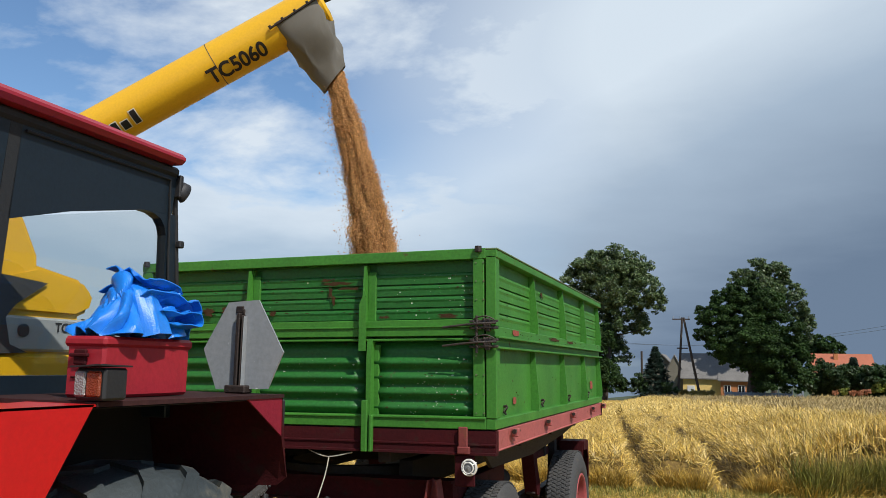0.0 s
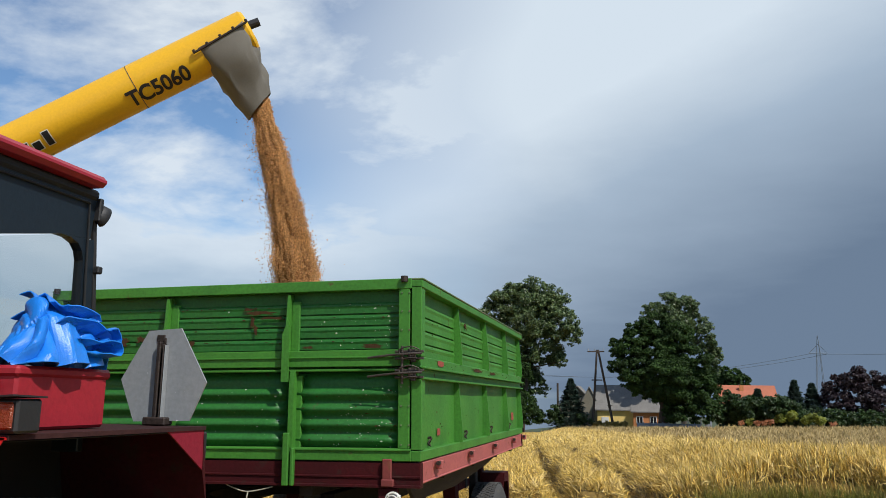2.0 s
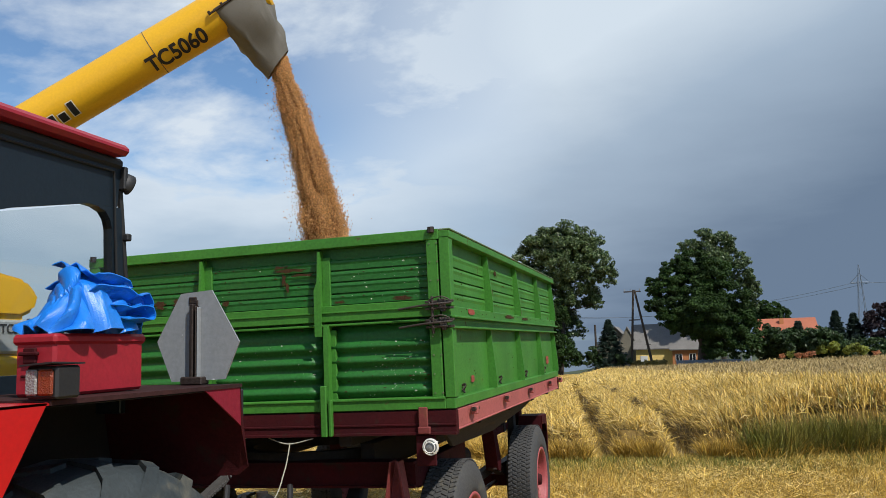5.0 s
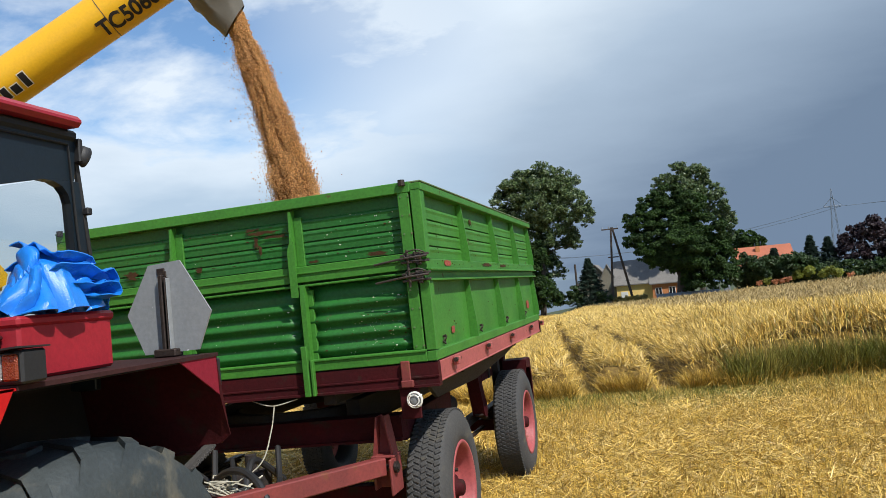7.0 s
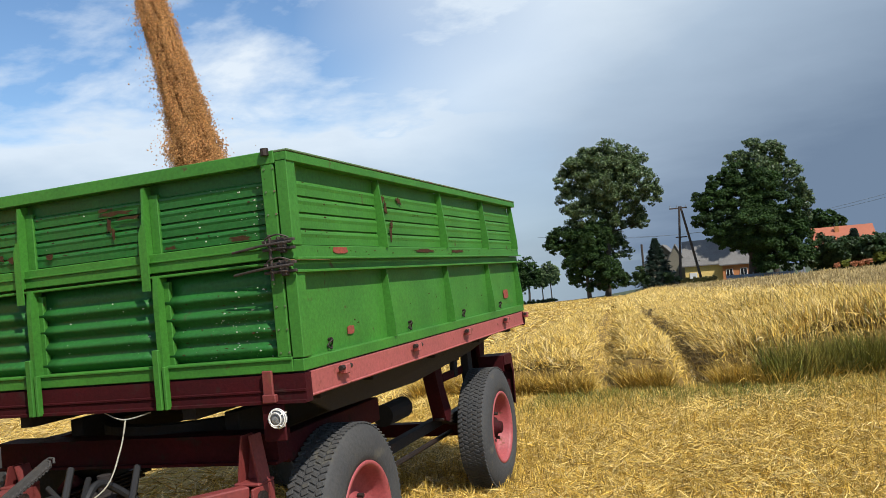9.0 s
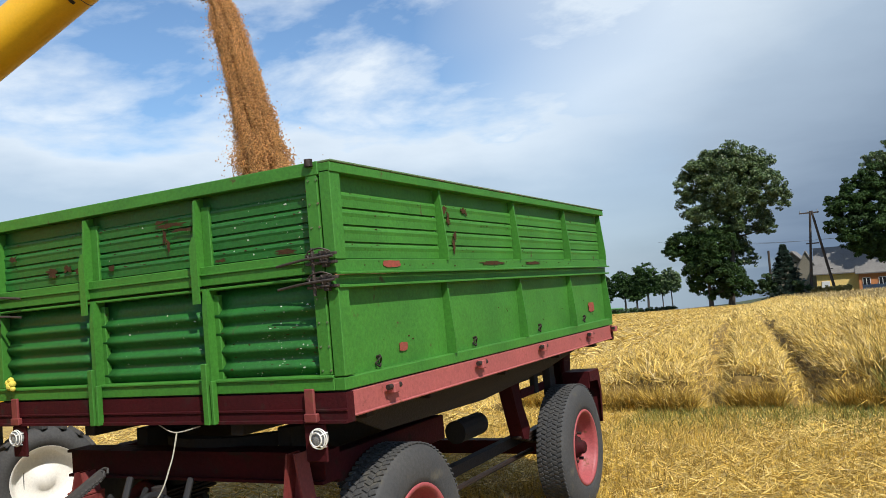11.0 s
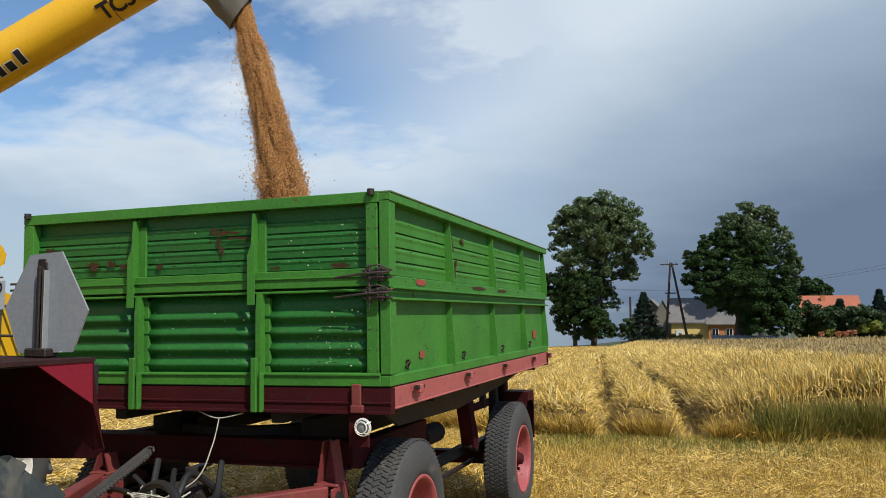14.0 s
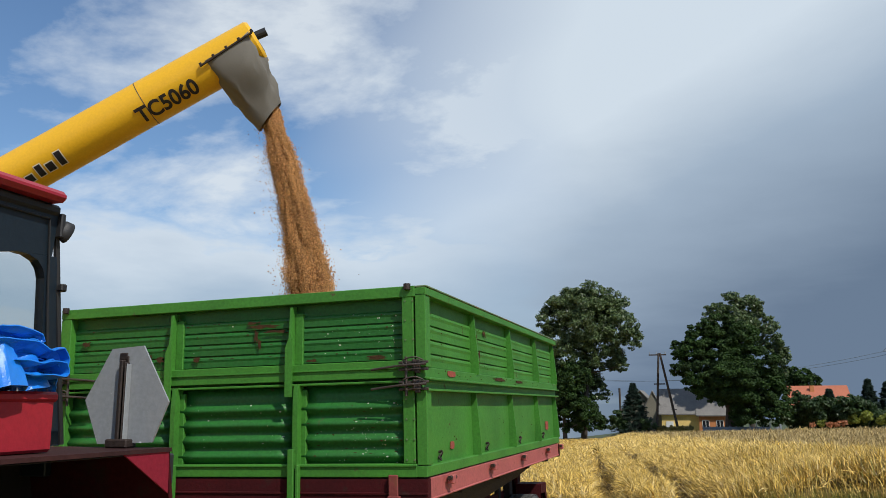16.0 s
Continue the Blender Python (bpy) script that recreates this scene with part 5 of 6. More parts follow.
            if u < 0.45:
                q = u / 0.45
                return (x + lean * q, y0 + L * q, z0 + (z1 - z0) * q + 0.012 * math.sin(3.1 * q + 5 * v))
            if u < 0.6:
                t = (u - 0.45) / 0.15 * math.pi
                return (x + lean, y1 + r * math.sin(t), z1 - r + r * math.cos(t))
            q = (u - 0.6) / 0.4
            return (x + lean * (1 - q), y1 - L * 0.75 * q, z1 - 2 * r + (z0 - z1) * 0.4 * q)
        return fn
    cloth("fold", layer(-0.03, 0.110, 0.180, 0.140, 0.075, 0.012, 0.00), 30, 16, 9, 0.022, 11)
    cloth("fold", layer(-0.05, 0.165, 0.135, 0.098, 0.085, 0.015, 0.010), 30, 16, 9, 0.022, 12)
    cloth("fold", layer(0.00, 0.150, 0.085, 0.058, 0.100, 0.014, 0.020), 30, 16, 8, 0.012, 13)

    def corner(u, v):
        """The loose corner that hangs over the end of the box."""
        x = -0.02 + (v - 0.5) * (0.17 - 0.09 * u)
        q = min(1.0, u / 0.35)
        return (x, 0.10 + 0.105 * math.sin(q * math.pi / 2) - 0.01 * max(0.0, u - 0.35), 0.075 * math.cos(q * math.pi / 2) + 0.02 - max(0.0, u - 0.35) * 0.20)
    cloth("hanging_corner", corner, 26, 14, 8, 0.014, 14)


build_tarp()


# ---- the combine and its unloading auger ----
def build_combine():
    c = thing("combine_harvester", (-5.3, -1.0, 0), "yellow combine harvester with its unloading auger swung out", "combine")
    def P(name, bm, mat_, label="", smooth=False, parent=None):
        bm.transform(Matrix.Translation((5.3, 1.0, 0)))
        return part(name, bm, mat_, parent or c, label, smooth)
    XS = -4.02
    P("body", boxes(((-6.6, -3.6, 0.95), (XS - 0.03, 1.55, 2.15)), ((-6.5, -3.0, 2.1), (XS - 0.1, 1.0, 2.6)), bev=0.06), YELLOW, "yellow side panels")
    P("tank", slab(bmesh.new(), [(XS, -2.4, 2.0), (XS, 1.02, 2.10), (XS - 0.02, 1.0, 2.45), (XS - 0.04, 0.86, 2.72), (XS - 0.06, 0.7, 2.9), (XS - 0.06, -2.4, 2.9)], (-1, 0, 0), 2.3), YELLOW, "yellow grain tank")
    bm = slab(bmesh.new(), [(XS, 0.7, 1.98), (XS, 1.45, 1.98), (XS, 1.62, 2.05), (XS, 1.66, 2.18), (XS, 1.52, 2.30), (XS, 1.0, 2.38), (XS, 0.7, 2.30)], (-1, 0, 0), 2.2)
    bmesh.ops.bevel(bm, geom=bm.edges[:], offset=0.04, segments=2, affect="EDGES")
    P("engine_hood", bm, YELLOW, "rounded yellow rear hood")
    P("side_stripe", boxes(((XS - 0.05, -1.2, 1.70), (XS + 0.012, 1.62, 1.97)), bev=0.02), SILVER, "silver grey stripe panel")
    P("dark_wedge", slab(bmesh.new(), [(XS + 0.014, 0.2, 1.66), (XS + 0.014, 0.95, 1.69), (XS + 0.014, 0.78, 1.75), (XS + 0.014, 0.72, 1.95), (XS + 0.014, 0.80, 2.05), (XS + 0.014, 1.10, 2.24), (XS + 0.014, 0.2, 2.30)], (1, 0, 0), 0.012), CHARCOAL, "dark wedge-shaped panel")
    P("lower_panel", boxes(((XS - 0.05, -1.2, 1.05), (XS + 0.006, 1.50, 1.68)), bev=0.04), YELLOW)
    P("fuel_cap", rods(([(XS, 0.9, 1.86), (XS + 0.03, 0.9, 1.86)], 0.05), seg=16), CHARCOAL)
    lm = Matrix.Translation((XS + 0.016, 1.22, 1.86)) @ Euler((radians(90), 0, radians(90))).to_matrix().to_4x4()
    ob = lettering("model_number", "TC5060", 0.105, Matrix.Translation((5.3, 1.0, 0)) @ lm, LETTER, c, "black model number", 0.002, 0.002)
    # steered rear wheel
    def wheel(name, at, turn, R, W, mat_rim):
        m = pose(*at, 0, 0, turn)
        w = P(name, lathe(bmesh.new(), [(-0.03, R * 0.60), (0.0, R * 0.62), (0.012, R * 0.78), (-0.02, R * 0.93), (-0.07, R * 0.96), (-W + 0.07, R * 0.96), (-W + 0.02, R * 0.93), (-W - 0.012, R * 0.78), (-W, R * 0.62)], m, 40, True), TYRE, "black lugged tyre on white rim", True)
        bm = bmesh.new()
        lathe(bm, [(0.004, R * 0.625), (0.0, R * 0.60), (-0.05, R * 0.57), (-0.12, R * 0.5), (-0.13, R * 0.2), (-0.10, R * 0.17), (-0.10, 0.0)], m, 32)
        P("rim", bm, mat_rim, "white rim", True, w)
        for k in range(18):
            bm = bmesh.new()
            a = 2 * math.pi * k / 18
            box(bm, (-W * 0.55, -0.025, R * 0.92), (0.004, 0.025, R * 1.0), 0.006, m @ Matrix.Rotation(a, 4, "X") @ Matrix.Rotation(0.5, 4, "Z"))
            P("lug", bm, TYRE, "", False, w)
        return w
    wheel("steered_wheel", (-4.02, 1.60, 0.45), -28, 0.43, 0.30, WHITE_RIM)
    wheel("steered_wheel", (-6.45, 1.60, 0.45), -28, 0.43, 0.30, WHITE_RIM)
    wheel("drive_wheel", (-3.95, -2.3, 0.78), 0, 0.78, 0.55, WHITE_RIM)
    wheel("drive_wheel", (-6.2, -2.3, 0.78), 0, 0.78, 0.55, WHITE_RIM)
    P("rear_axle", boxes(((-6.5, 1.52, 0.38), (-4.2, 1.68, 0.52))), CHARCOAL)
    P("chassis", boxes(((-6.0, -3.0, 0.55), (-4.7, 1.7, 1.0))), CHARCOAL)
    P("ladder", rods(([(XS + 0.05, 1.85, 1.1), (XS + 0.05, 1.85, 2.0)], 0.015), ([(XS - 0.3, 1.85, 1.1), (XS - 0.3, 1.85, 2.0)], 0.015), *(([(XS + 0.05, 1.85, z), (XS - 0.3, 1.85, z)], 0.012) for z in (1.25, 1.5, 1.75))), CHARCOAL)
    P("straw_hood", slab(bmesh.new(), [(XS - 0.3, 1.5, 2.0), (XS - 0.3, 2.1, 1.8), (XS - 0.3, 2.2, 1.15), (XS - 0.3, 1.5, 1.05)], (-1, 0, 0), 1.7), YELLOW)
    # auger tube
    D = Vector((0.818, 0.267, 0.524)).normalized()
    A = Vector((-2.25, 0.58, 3.646))
    r = 0.154
    tip = A + D * 0.918
    foot = A - D * 2.6
    bm = bmesh.new()
    rod(bm, [foot, A + D * 0.08], r, 40, False)
    tube = P("auger_tube", bm, YELLOW, "long yellow unloading auger tube", True)
    bm = bmesh.new()
    rod(bm, [A + D * 0.085, tip], r * 1.008, 40, False)
    rod(bm, [tip, tip + D * 0.02], [r * 1.008, r * 0.92], 40, False)
    bm.faces.new([v for v in bm.verts][-40:])
    P("auger_end", bm, YELLOW, "yellow end section of the auger tube", True, tube)
    bm = bmesh.new()
    rod(bm, [A + D * 0.080, A + D * 0.085], r * 1.010, 40, False)
    P("seam_band", bm, CHARCOAL, "thin dark seam", False, tube)
    P("end_stub", rods(([tip + D * 0.0 + Vector((0, 0, 0.05)), tip + D * 0.085 + Vector((0, 0, 0.04))], 0.03), seg=12), RUBBER, "", False, tube)
    # writing wrapped on the tube's flank
    view = (Vector((1.2, -3.9, 1.65)) - A)
    q = (view - D * view.dot(D)).normalized()
    up = D.cross(q)
    up = up if up.z > 0 else -up
    def wrap(me, along0, drop, size):
        bm = bmesh.new()
        bm.from_mesh(me)
        bmesh.ops.triangulate(bm, faces=bm.faces)
        for _ in range(3):
            long = [e for e in bm.edges if e.calc_length() > 0.016]
            if long:
                bmesh.ops.subdivide_edges(bm, edges=long, cuts=1)
                bmesh.ops.triangulate(bm, faces=bm.faces)
        bm.to_mesh(me)
        bm.free()
        for v in me.vertices:
            s, h, d = v.co
            ang = (h + drop) / r
            rad = r * 1.012 + 0.002 + d
            v.co = A + D * (s + along0) + (q * math.cos(ang) + up * math.sin(ang)) * rad + Vector((5.3, 1.0, 0))
    ob = lettering("auger_lettering", "TC5060", 0.150, Matrix.Identity(4), LETTER, tube, "black model number on the tube", 0.001, 0.004)
    k = 0.44 / max(v.co.x for v in ob.data.vertices)
    for v in ob.data.vertices:
        v.co.x *= k
    wrap(ob.data, 0.0, -0.105, 0.1)
    for s, w, col, dz in ((-0.66, 0.13, LETTER_EDGE, 0.0), (-0.66, 0.115, LETTER, 0.002), (-0.81, 0.12, LETTER, 0.002), (-0.81, 0.13, LETTER_EDGE, 0.0)):
        bm = bmesh.new()
        hh = 0.060 if abs(s) < 0.7 else 0.050
        for e in ((0.0, 0.05), (0.085, 0.125)):
            g = 0.006 if col is LETTER_EDGE else 0.0
            n = 8
            rows = []
            for i in range(n + 1):
                h = -0.085 - g + (hh * (1.6 if e[0] > 0.05 else 1.0) + 2 * g) * i / n
                ang = h / r
                nrm = q * math.cos(ang) + up * math.sin(ang)
                rows.append([bm.verts.new(A + D * (s + x) + nrm * (r * 1.004 + 0.002 + dz)) for x in (e[0] - g, e[1] + g)])
            for a_, b_ in zip(rows, rows[1:]):
                bm.faces.new([a_[0], a_[1], b_[1], b_[0]])
        P("lettering_bar", bm, col, "maker's lettering as plain bars", False, tube)
    # canvas spout
    bm = bmesh.new()
    c0 = A + D * 0.730
    side = (q * math.cos(0.22) + up * math.sin(0.22)).normalized()
    dn = D.cross(side).normalized()
    dn = dn if dn.z < 0 else -dn
    rings = []
    end_c = Vector((-1.485, 1.025, 3.655))
    sp = lambda q: math.copysign(abs(q) ** 0.45, q)
    n = 36
    for lv in range(9):
        f = lv / 8
        ring = []
        for kk in range(n):
            a = 2 * math.pi * kk / n
            top = c0 + D * (0.215 * sp(math.cos(a))) + side * (r * 1.10 * sp(math.sin(a))) - dn * (0.02 + 0.05 * max(0.0, math.cos(a)))
            bot = end_c + D * (0.085 * math.cos(a)) + side * (0.10 * math.sin(a)) + Vector((0, 0, 0.06 * math.cos(a)))
            p = top.lerp(bot, f ** 0.9)
            p += side * (0.045 * math.sin(math.pi * min(1.0, f * 1.6)) * max(0.0, math.sin(a)))
            p += side * (0.02 * math.sin(math.pi * f) * noise.noise((math.cos(a) * 2, math.sin(a) * 2, f * 3)))
            p += D * (0.05 * math.sin(math.pi * f) * (0.4 + noise.noise((math.cos(a) * 2.5, f * 4, math.sin(a) * 2.5))))
            ring.append(bm.verts.new(p))
        rings.append(ring)
    for a_, b_ in zip(rings, rings[1:]):
        for kk in range(n):
            bm.faces.new([a_[kk], a_[(kk + 1) % n], b_[(kk + 1) % n], b_[kk]])
    spout = P("spout", bm, CANVAS, "grey canvas unloading spout", True)
    bm = bmesh.new()
    for sg in (1,):
        rod(bm, [c0 - D * 0.21 + side * (r * 1.12 * sg), c0 + D * 0.20 + side * (r * 1.12 * sg) - dn * 0.03], 0.008, 6)
    for kk in range(5):
        p = c0 + D * (-0.2 + 0.1 * kk) + side * (r * 1.12) - dn * (0.0075 * kk)
        rod(bm, [p, p + dn * -0.02], 0.010, 6)
    P("clamp_strip", bm, IRON, "dark clamp strip with bolts", False, spout)


build_combine()


# ---- village and trees ----
def leaf_cloud(rng, clumps, n, size, flat=0.6):
    """Small leaf blades on the shells of clumps (x, y, z, radius), with gaps and an uneven edge."""
    cl = np.array(clumps, float)
    w = cl[:, 3] ** 2
    sub = []
    for x, y, z, r in cl:
        k = max(14, int(36 * r))
        d = rng.normal(0, 1, (k, 3)); d /= np.linalg.norm(d, axis=1)[:, None]
        sub.append(np.concatenate([np.array([x, y, z]) + d * r * rng.uniform(0.50, 1.02, (k, 1)), np.full((k, 1), 0.11 + r * 0.15) * rng.uniform(0.6, 1.3, (k, 1))], 1))
    sub = np.concatenate(sub)
    pick = rng.choice(len(sub), n, p=sub[:, 3] ** 2 / (sub[:, 3] ** 2).sum())
    d = rng.normal(0, 1, (n, 3)); d /= np.linalg.norm(d, axis=1)[:, None]
    P = sub[pick, :3] + d * sub[pick, 3:4] * (rng.random((n, 1)) ** 0.45) * np.array([1.15, 1.15, 0.8])
    nr = d * 0.6 + rng.normal(0, 0.6, (n, 3)) + np.array([0, 0, 0.5])
    nr /= np.linalg.norm(nr, axis=1)[:, None]
    a = np.cross(nr, rng.normal(0, 1, (n, 3))); a /= np.linalg.norm(a, axis=1)[:, None]
    b = np.cross(nr, a)
    s = size * rng.uniform(0.6, 1.3, (n, 1))
    V = np.stack([P + a * s, P + b * s * flat, P - a * s, P - b * s * flat], 1).reshape(-1, 3)
    F = np.arange(4 * n).reshape(n, 4)
    return V, F


def tree(name, base, trunk_top, clumps, n, size, leaf, label, category="tree", seed=1, trunk_r=0.3, kind=""):
    rng = np.random.default_rng(seed)
    ob = thing(name, base, label, category, "", kind)
    b = Vector(base)
    cl = [(x - b.x, y - b.y, z - b.z, r) for x, y, z, r in clumps]
    V, F = leaf_cloud(rng, cl, n, size)
    crown = new("crown", raw_mesh("crown", V, F, leaf))
    crown.parent = ob
    tagged(crown, "", "", "", "stuff")
    bm = bmesh.new()
    top = Vector(trunk_top) - b
    mid = top * 0.5 + Vector((0.25, 0, 0))
    rod(bm, smooth_line([(0, 0, -0.1), tuple(mid), tuple(top)], 5), [trunk_r * (1.25 - 0.09 * i) for i in range(11)], 9)
    for x, y, z, r in cl:
        k = min(0.95, max(0.18, (z - r) / max(top.z, 0.1)))
        s = top * k
        e = Vector((x, y, z))
        if (e - s).length > 0.6:
            rod(bm, smooth_line([tuple(s), tuple(s.lerp(e, 0.5) + Vector((0, 0, -0.12 * r))), tuple(e)], 4), [trunk_r * 0.42 * (1 - 0.1 * i) for i in range(9)], 6)
    part("trunk", bm, BARK, ob)
    return ob


def far(x, z, Y):
    """Slides a place along the line of sight from the 88 m plane to depth Y."""
    k = (Y + 3.0) / 91.0
    return (1.7 + (x - 1.7) * k, Y, 1.66 + (z - 1.66) * k)


def clumps_at(rows, Y, spread=1.0):
    k = (Y + 3.0) / 91.0
    rnd = random.Random(len(rows))
    return [(*far(x, z, Y)[:1], Y + rnd.uniform(-1, 1) * spread * r * k, far(x, z, Y)[2], r * k) for x, z, r in rows]


def build_trees():
    GZ = -2.1
    def sh(rows, dx, dz=0.0, k=1.0):
        return [(x + dx, z + dz, r * k) for x, z, r in rows]
    tree("poplar_tree", (-11.6, 88, GZ), (-11.0, 88, 10.5), clumps_at(sh([(-9.5, 12.5, 2.4), (-11.1, 12.7, 1.7), (-7.9, 12.6, 1.8), (-11.9, 12.0, 2.3), (-13.6, 10.8, 1.9), (-7.4, 11.8, 2.3), (-9.6, 10.2, 3.0), (-13.6, 8.6, 1.9), (-6.1, 9.6, 1.9), (-5.2, 8.4, 1.4), (-8.6, 7.4, 2.4), (-12.2, 6.8, 2.2), (-6.9, 6.3, 1.4), (-6.4, 5.4, 0.8), (-10.2, 4.8, 1.8), (-9.2, 2.6, 1.5)], -0.9, 0.45), 88), 90000, 0.125, LEAF_POPLAR, "tall poplar with silvery green leaves at the field edge", seed=1)
    tree("walnut_tree", (-13.3, 86, GZ), (-14.0, 86, 3.4), clumps_at(sh([(-14.4, 4.4, 2.1), (-16.1, 4.7, 1.6), (-17.2, 4.2, 1.0), (-13.0, 2.6, 2.1), (-14.6, 1.8, 1.8), (-11.8, 1.4, 1.9), (-13.2, 0.2, 1.5), (-10.6, 0.5, 1.5), (-14.8, 0.4, 1.0), (-12.2, 4.6, 1.9)], -0.1), 86), 52000, 0.125, LEAF_DARK, "low dark broadleaf tree at the field edge", seed=2, trunk_r=0.22)
    tree("walnut_tree", (3.2, 84, GZ), (3.6, 84, 6.0), clumps_at([(1.4, 8.8, 1.7), (3.4, 9.6, 1.7), (0.2, 7.2, 1.8), (2.8, 7.0, 2.5), (5.4, 8.0, 2.0), (-0.9, 7.4, 1.1), (7.0, 5.8, 2.0), (1.0, 4.6, 2.0), (4.4, 4.4, 2.8), (6.8, 3.2, 2.2), (8.2, 3.4, 1.4), (3.2, 2.8, 1.5), (5.4, 1.2, 1.7), (7.8, 0.8, 1.6), (-0.8, 5.4, 1.1), (8.8, 1.4, 1.2), (4.5, 0.2, 1.0), (1.6, 3.2, 1.4), (5.0, 2.6, 1.8)], 84), 125000, 0.125, LEAF_DARK, "broad dark green walnut tree behind the field", seed=3, trunk_r=0.35)
    tree("poplar_tree", (6.0, 94, GZ), (6.2, 94, 9.0), clumps_at(sh([(5.4, 12.4, 1.5), (7.2, 12.2, 1.6), (3.8, 11.8, 1.1), (8.4, 10.8, 1.5), (9.2, 9.0, 1.4), (9.8, 7.2, 1.3), (9.9, 5.8, 1.0), (6.4, 10.4, 1.9), (3.0, 10.6, 0.9)], -0.9, -0.6), 94), 36000, 0.125, LEAF_POPLAR, "poplar with silvery leaves behind the walnut tree", seed=4)
    # spruces
    def spruce(base, h, w, seed, leaf=LEAF_FIR, label="dark blue-green spruce in a garden"):
        ob = thing("spruce_tree", base, label, "tree", "garden conifers")
        rng = np.random.default_rng(seed)
        n = 8000
        f = rng.random(n) ** 0.75
        tiers = 11
        h = h + 0.6
        saw = 1 - 0.42 * ((f * tiers) % 1.0)
        ang = rng.random(n) * 2 * np.pi
        arm = 1 + 0.22 * np.sin(ang * 7 + np.floor(f * tiers) * 2.0)
        rr = w * (1 - (1 - f)) * saw * arm * rng.uniform(0.5, 1.15, n) + 0.16
        z = h * (1 - f) - 0.20 * rr
        P = np.stack([np.cos(ang) * rr, np.sin(ang) * rr, z], 1)
        d = np.stack([np.cos(ang), np.sin(ang), np.full(n, -0.25)], 1)
        sd = np.stack([-np.sin(ang), np.cos(ang), rng.normal(0, 0.4, n)], 1)
        s = 0.17 * rng.uniform(0.6, 1.3, (n, 1))
        V = np.stack([P + d * s, P + sd * s * 0.5, P - d * s, P - sd * s * 0.5], 1).reshape(-1, 3)
        c = new("crown", raw_mesh("crown", V, np.arange(4 * n).reshape(n, 4), leaf))
        c.parent = ob
        tagged(c, "", "", "", "stuff")
        part("trunk", rods(([(0, 0, -0.1), (0, 0, h * 0.9)], [0.14, 0.03])), BARK, ob)
    spruce((-6.0, 87, GZ), 5.5, 2.7, 11)
    for x, h, w, s in ((13.4, 4.7, 2.2, 12), (17.0, 5.7, 2.3, 13), (18.7, 5.4, 2.4, 14)):
        p = far(x, 0, 92)
        spruce((p[0], 92, GZ), h, w, s)
    tree("copper_tree", far(23.2, -1, 92)[:2] + (GZ,), far(23.2, 2.6, 92), clumps_at([(22.6, 4.0, 1.5), (24.2, 4.2, 1.4), (20.8, 3.2, 1.2), (25.8, 3.6, 1.3), (21.2, 1.6, 1.4), (23.6, 1.8, 1.8), (26.0, 1.8, 1.4), (20.0, 2.2, 0.8)], 92), 14000, 0.17, LEAF_RED, "dark copper-leaved tree in a garden", seed=6, trunk_r=0.18)
    tree("ash_tree", far(10.6, -1, 120)[:2] + (GZ,), far(10.6, 3, 120), clumps_at([(10.6, 4.3, 1.2), (11.8, 3.8, 1.0), (9.6, 3.6, 1.1), (10.8, 2.6, 1.2)], 120), 7000, 0.22, LEAF_DARK, "distant rounded tree behind the houses", seed=7)
    for i, (x, z, r, Y) in enumerate(((-20.6, 1.7, 1.6, 150), (-23.2, 1.1, 1.5, 160), (-21.9, 0.6, 1.3, 165), (-25.6, 0.8, 1.5, 170), (-18.0, 1.3, 1.2, 240), (-19.0, 0.8, 1.0, 240), (-27.5, 0.6, 1.4, 180))):
        k = (Y + 3) / 91
        p = far(x, z, Y)
        tree("roadside_tree", (p[0], Y, float(ground_z(p[0], Y))), (p[0], Y, p[2]), [(p[0] + dx * r * k, Y, p[2] + dz * r * k, r * k * 0.62) for dx, dz in ((0, 0.4), (-0.5, 0.05), (0.5, -0.05), (0.05, -0.35), (-0.35, -0.55), (0.3, -0.75))], 3600, 0.26 * k / 1.7, LEAF_DARK if Y < 200 else LEAF_POPLAR, "distant roadside tree beyond the field", seed=20 + i, trunk_r=0.25)
    # hedge and shrubs along the gardens
    def shrub(name, rows, n, size, leaf, label, seed, Y):
        V, F = leaf_cloud(np.random.default_rng(seed), clumps_at(rows, Y), n, size)
        ob = new(name, raw_mesh(name, V, F, leaf))
        tagged(ob, label, "hedge", "", "stuff")
    shrub("garden_hedge", [(9.6 + 0.75 * i, 0.85 + 0.6 * math.sin(i * 1.7) ** 2, 1.3) for i in range(10)], 22000, 0.15, LEAF_HEDGE, "dense dark hedge along the gardens", 31, 87)
    shrub("garden_hedge", [(9.8 + 0.7 * i, -0.25, 0.7) for i in range(11)] + [(16.6 + 0.9 * i, 0.0 + 0.3 * math.sin(i * 2.1) ** 2, 1.0) for i in range(12)], 19000, 0.15, LEAF_HEDGE, "dense dark hedge along the gardens", 32, 89)
    shrub("lime_shrubs", [(15.4, 0.1, 0.55), (16.6, 0.35, 0.6), (17.8, 0.1, 0.6), (18.6, 0.2, 0.55), (12.4, -0.35, 0.35), (19.4, -0.1, 0.4)], 5000, 0.11, LEAF_LIME, "yellow-green garden shrubs", 33, 85)
    shrub("flower_bed", [(13.2, -0.45, 0.32), (14.0, -0.4, 0.36), (14.5, -0.3, 0.3), (20.6, -0.4, 0.35), (11.6, -0.5, 0.25)], 1200, 0.08, FLOWER, "orange flowers in a garden bed", 34, 84.5)
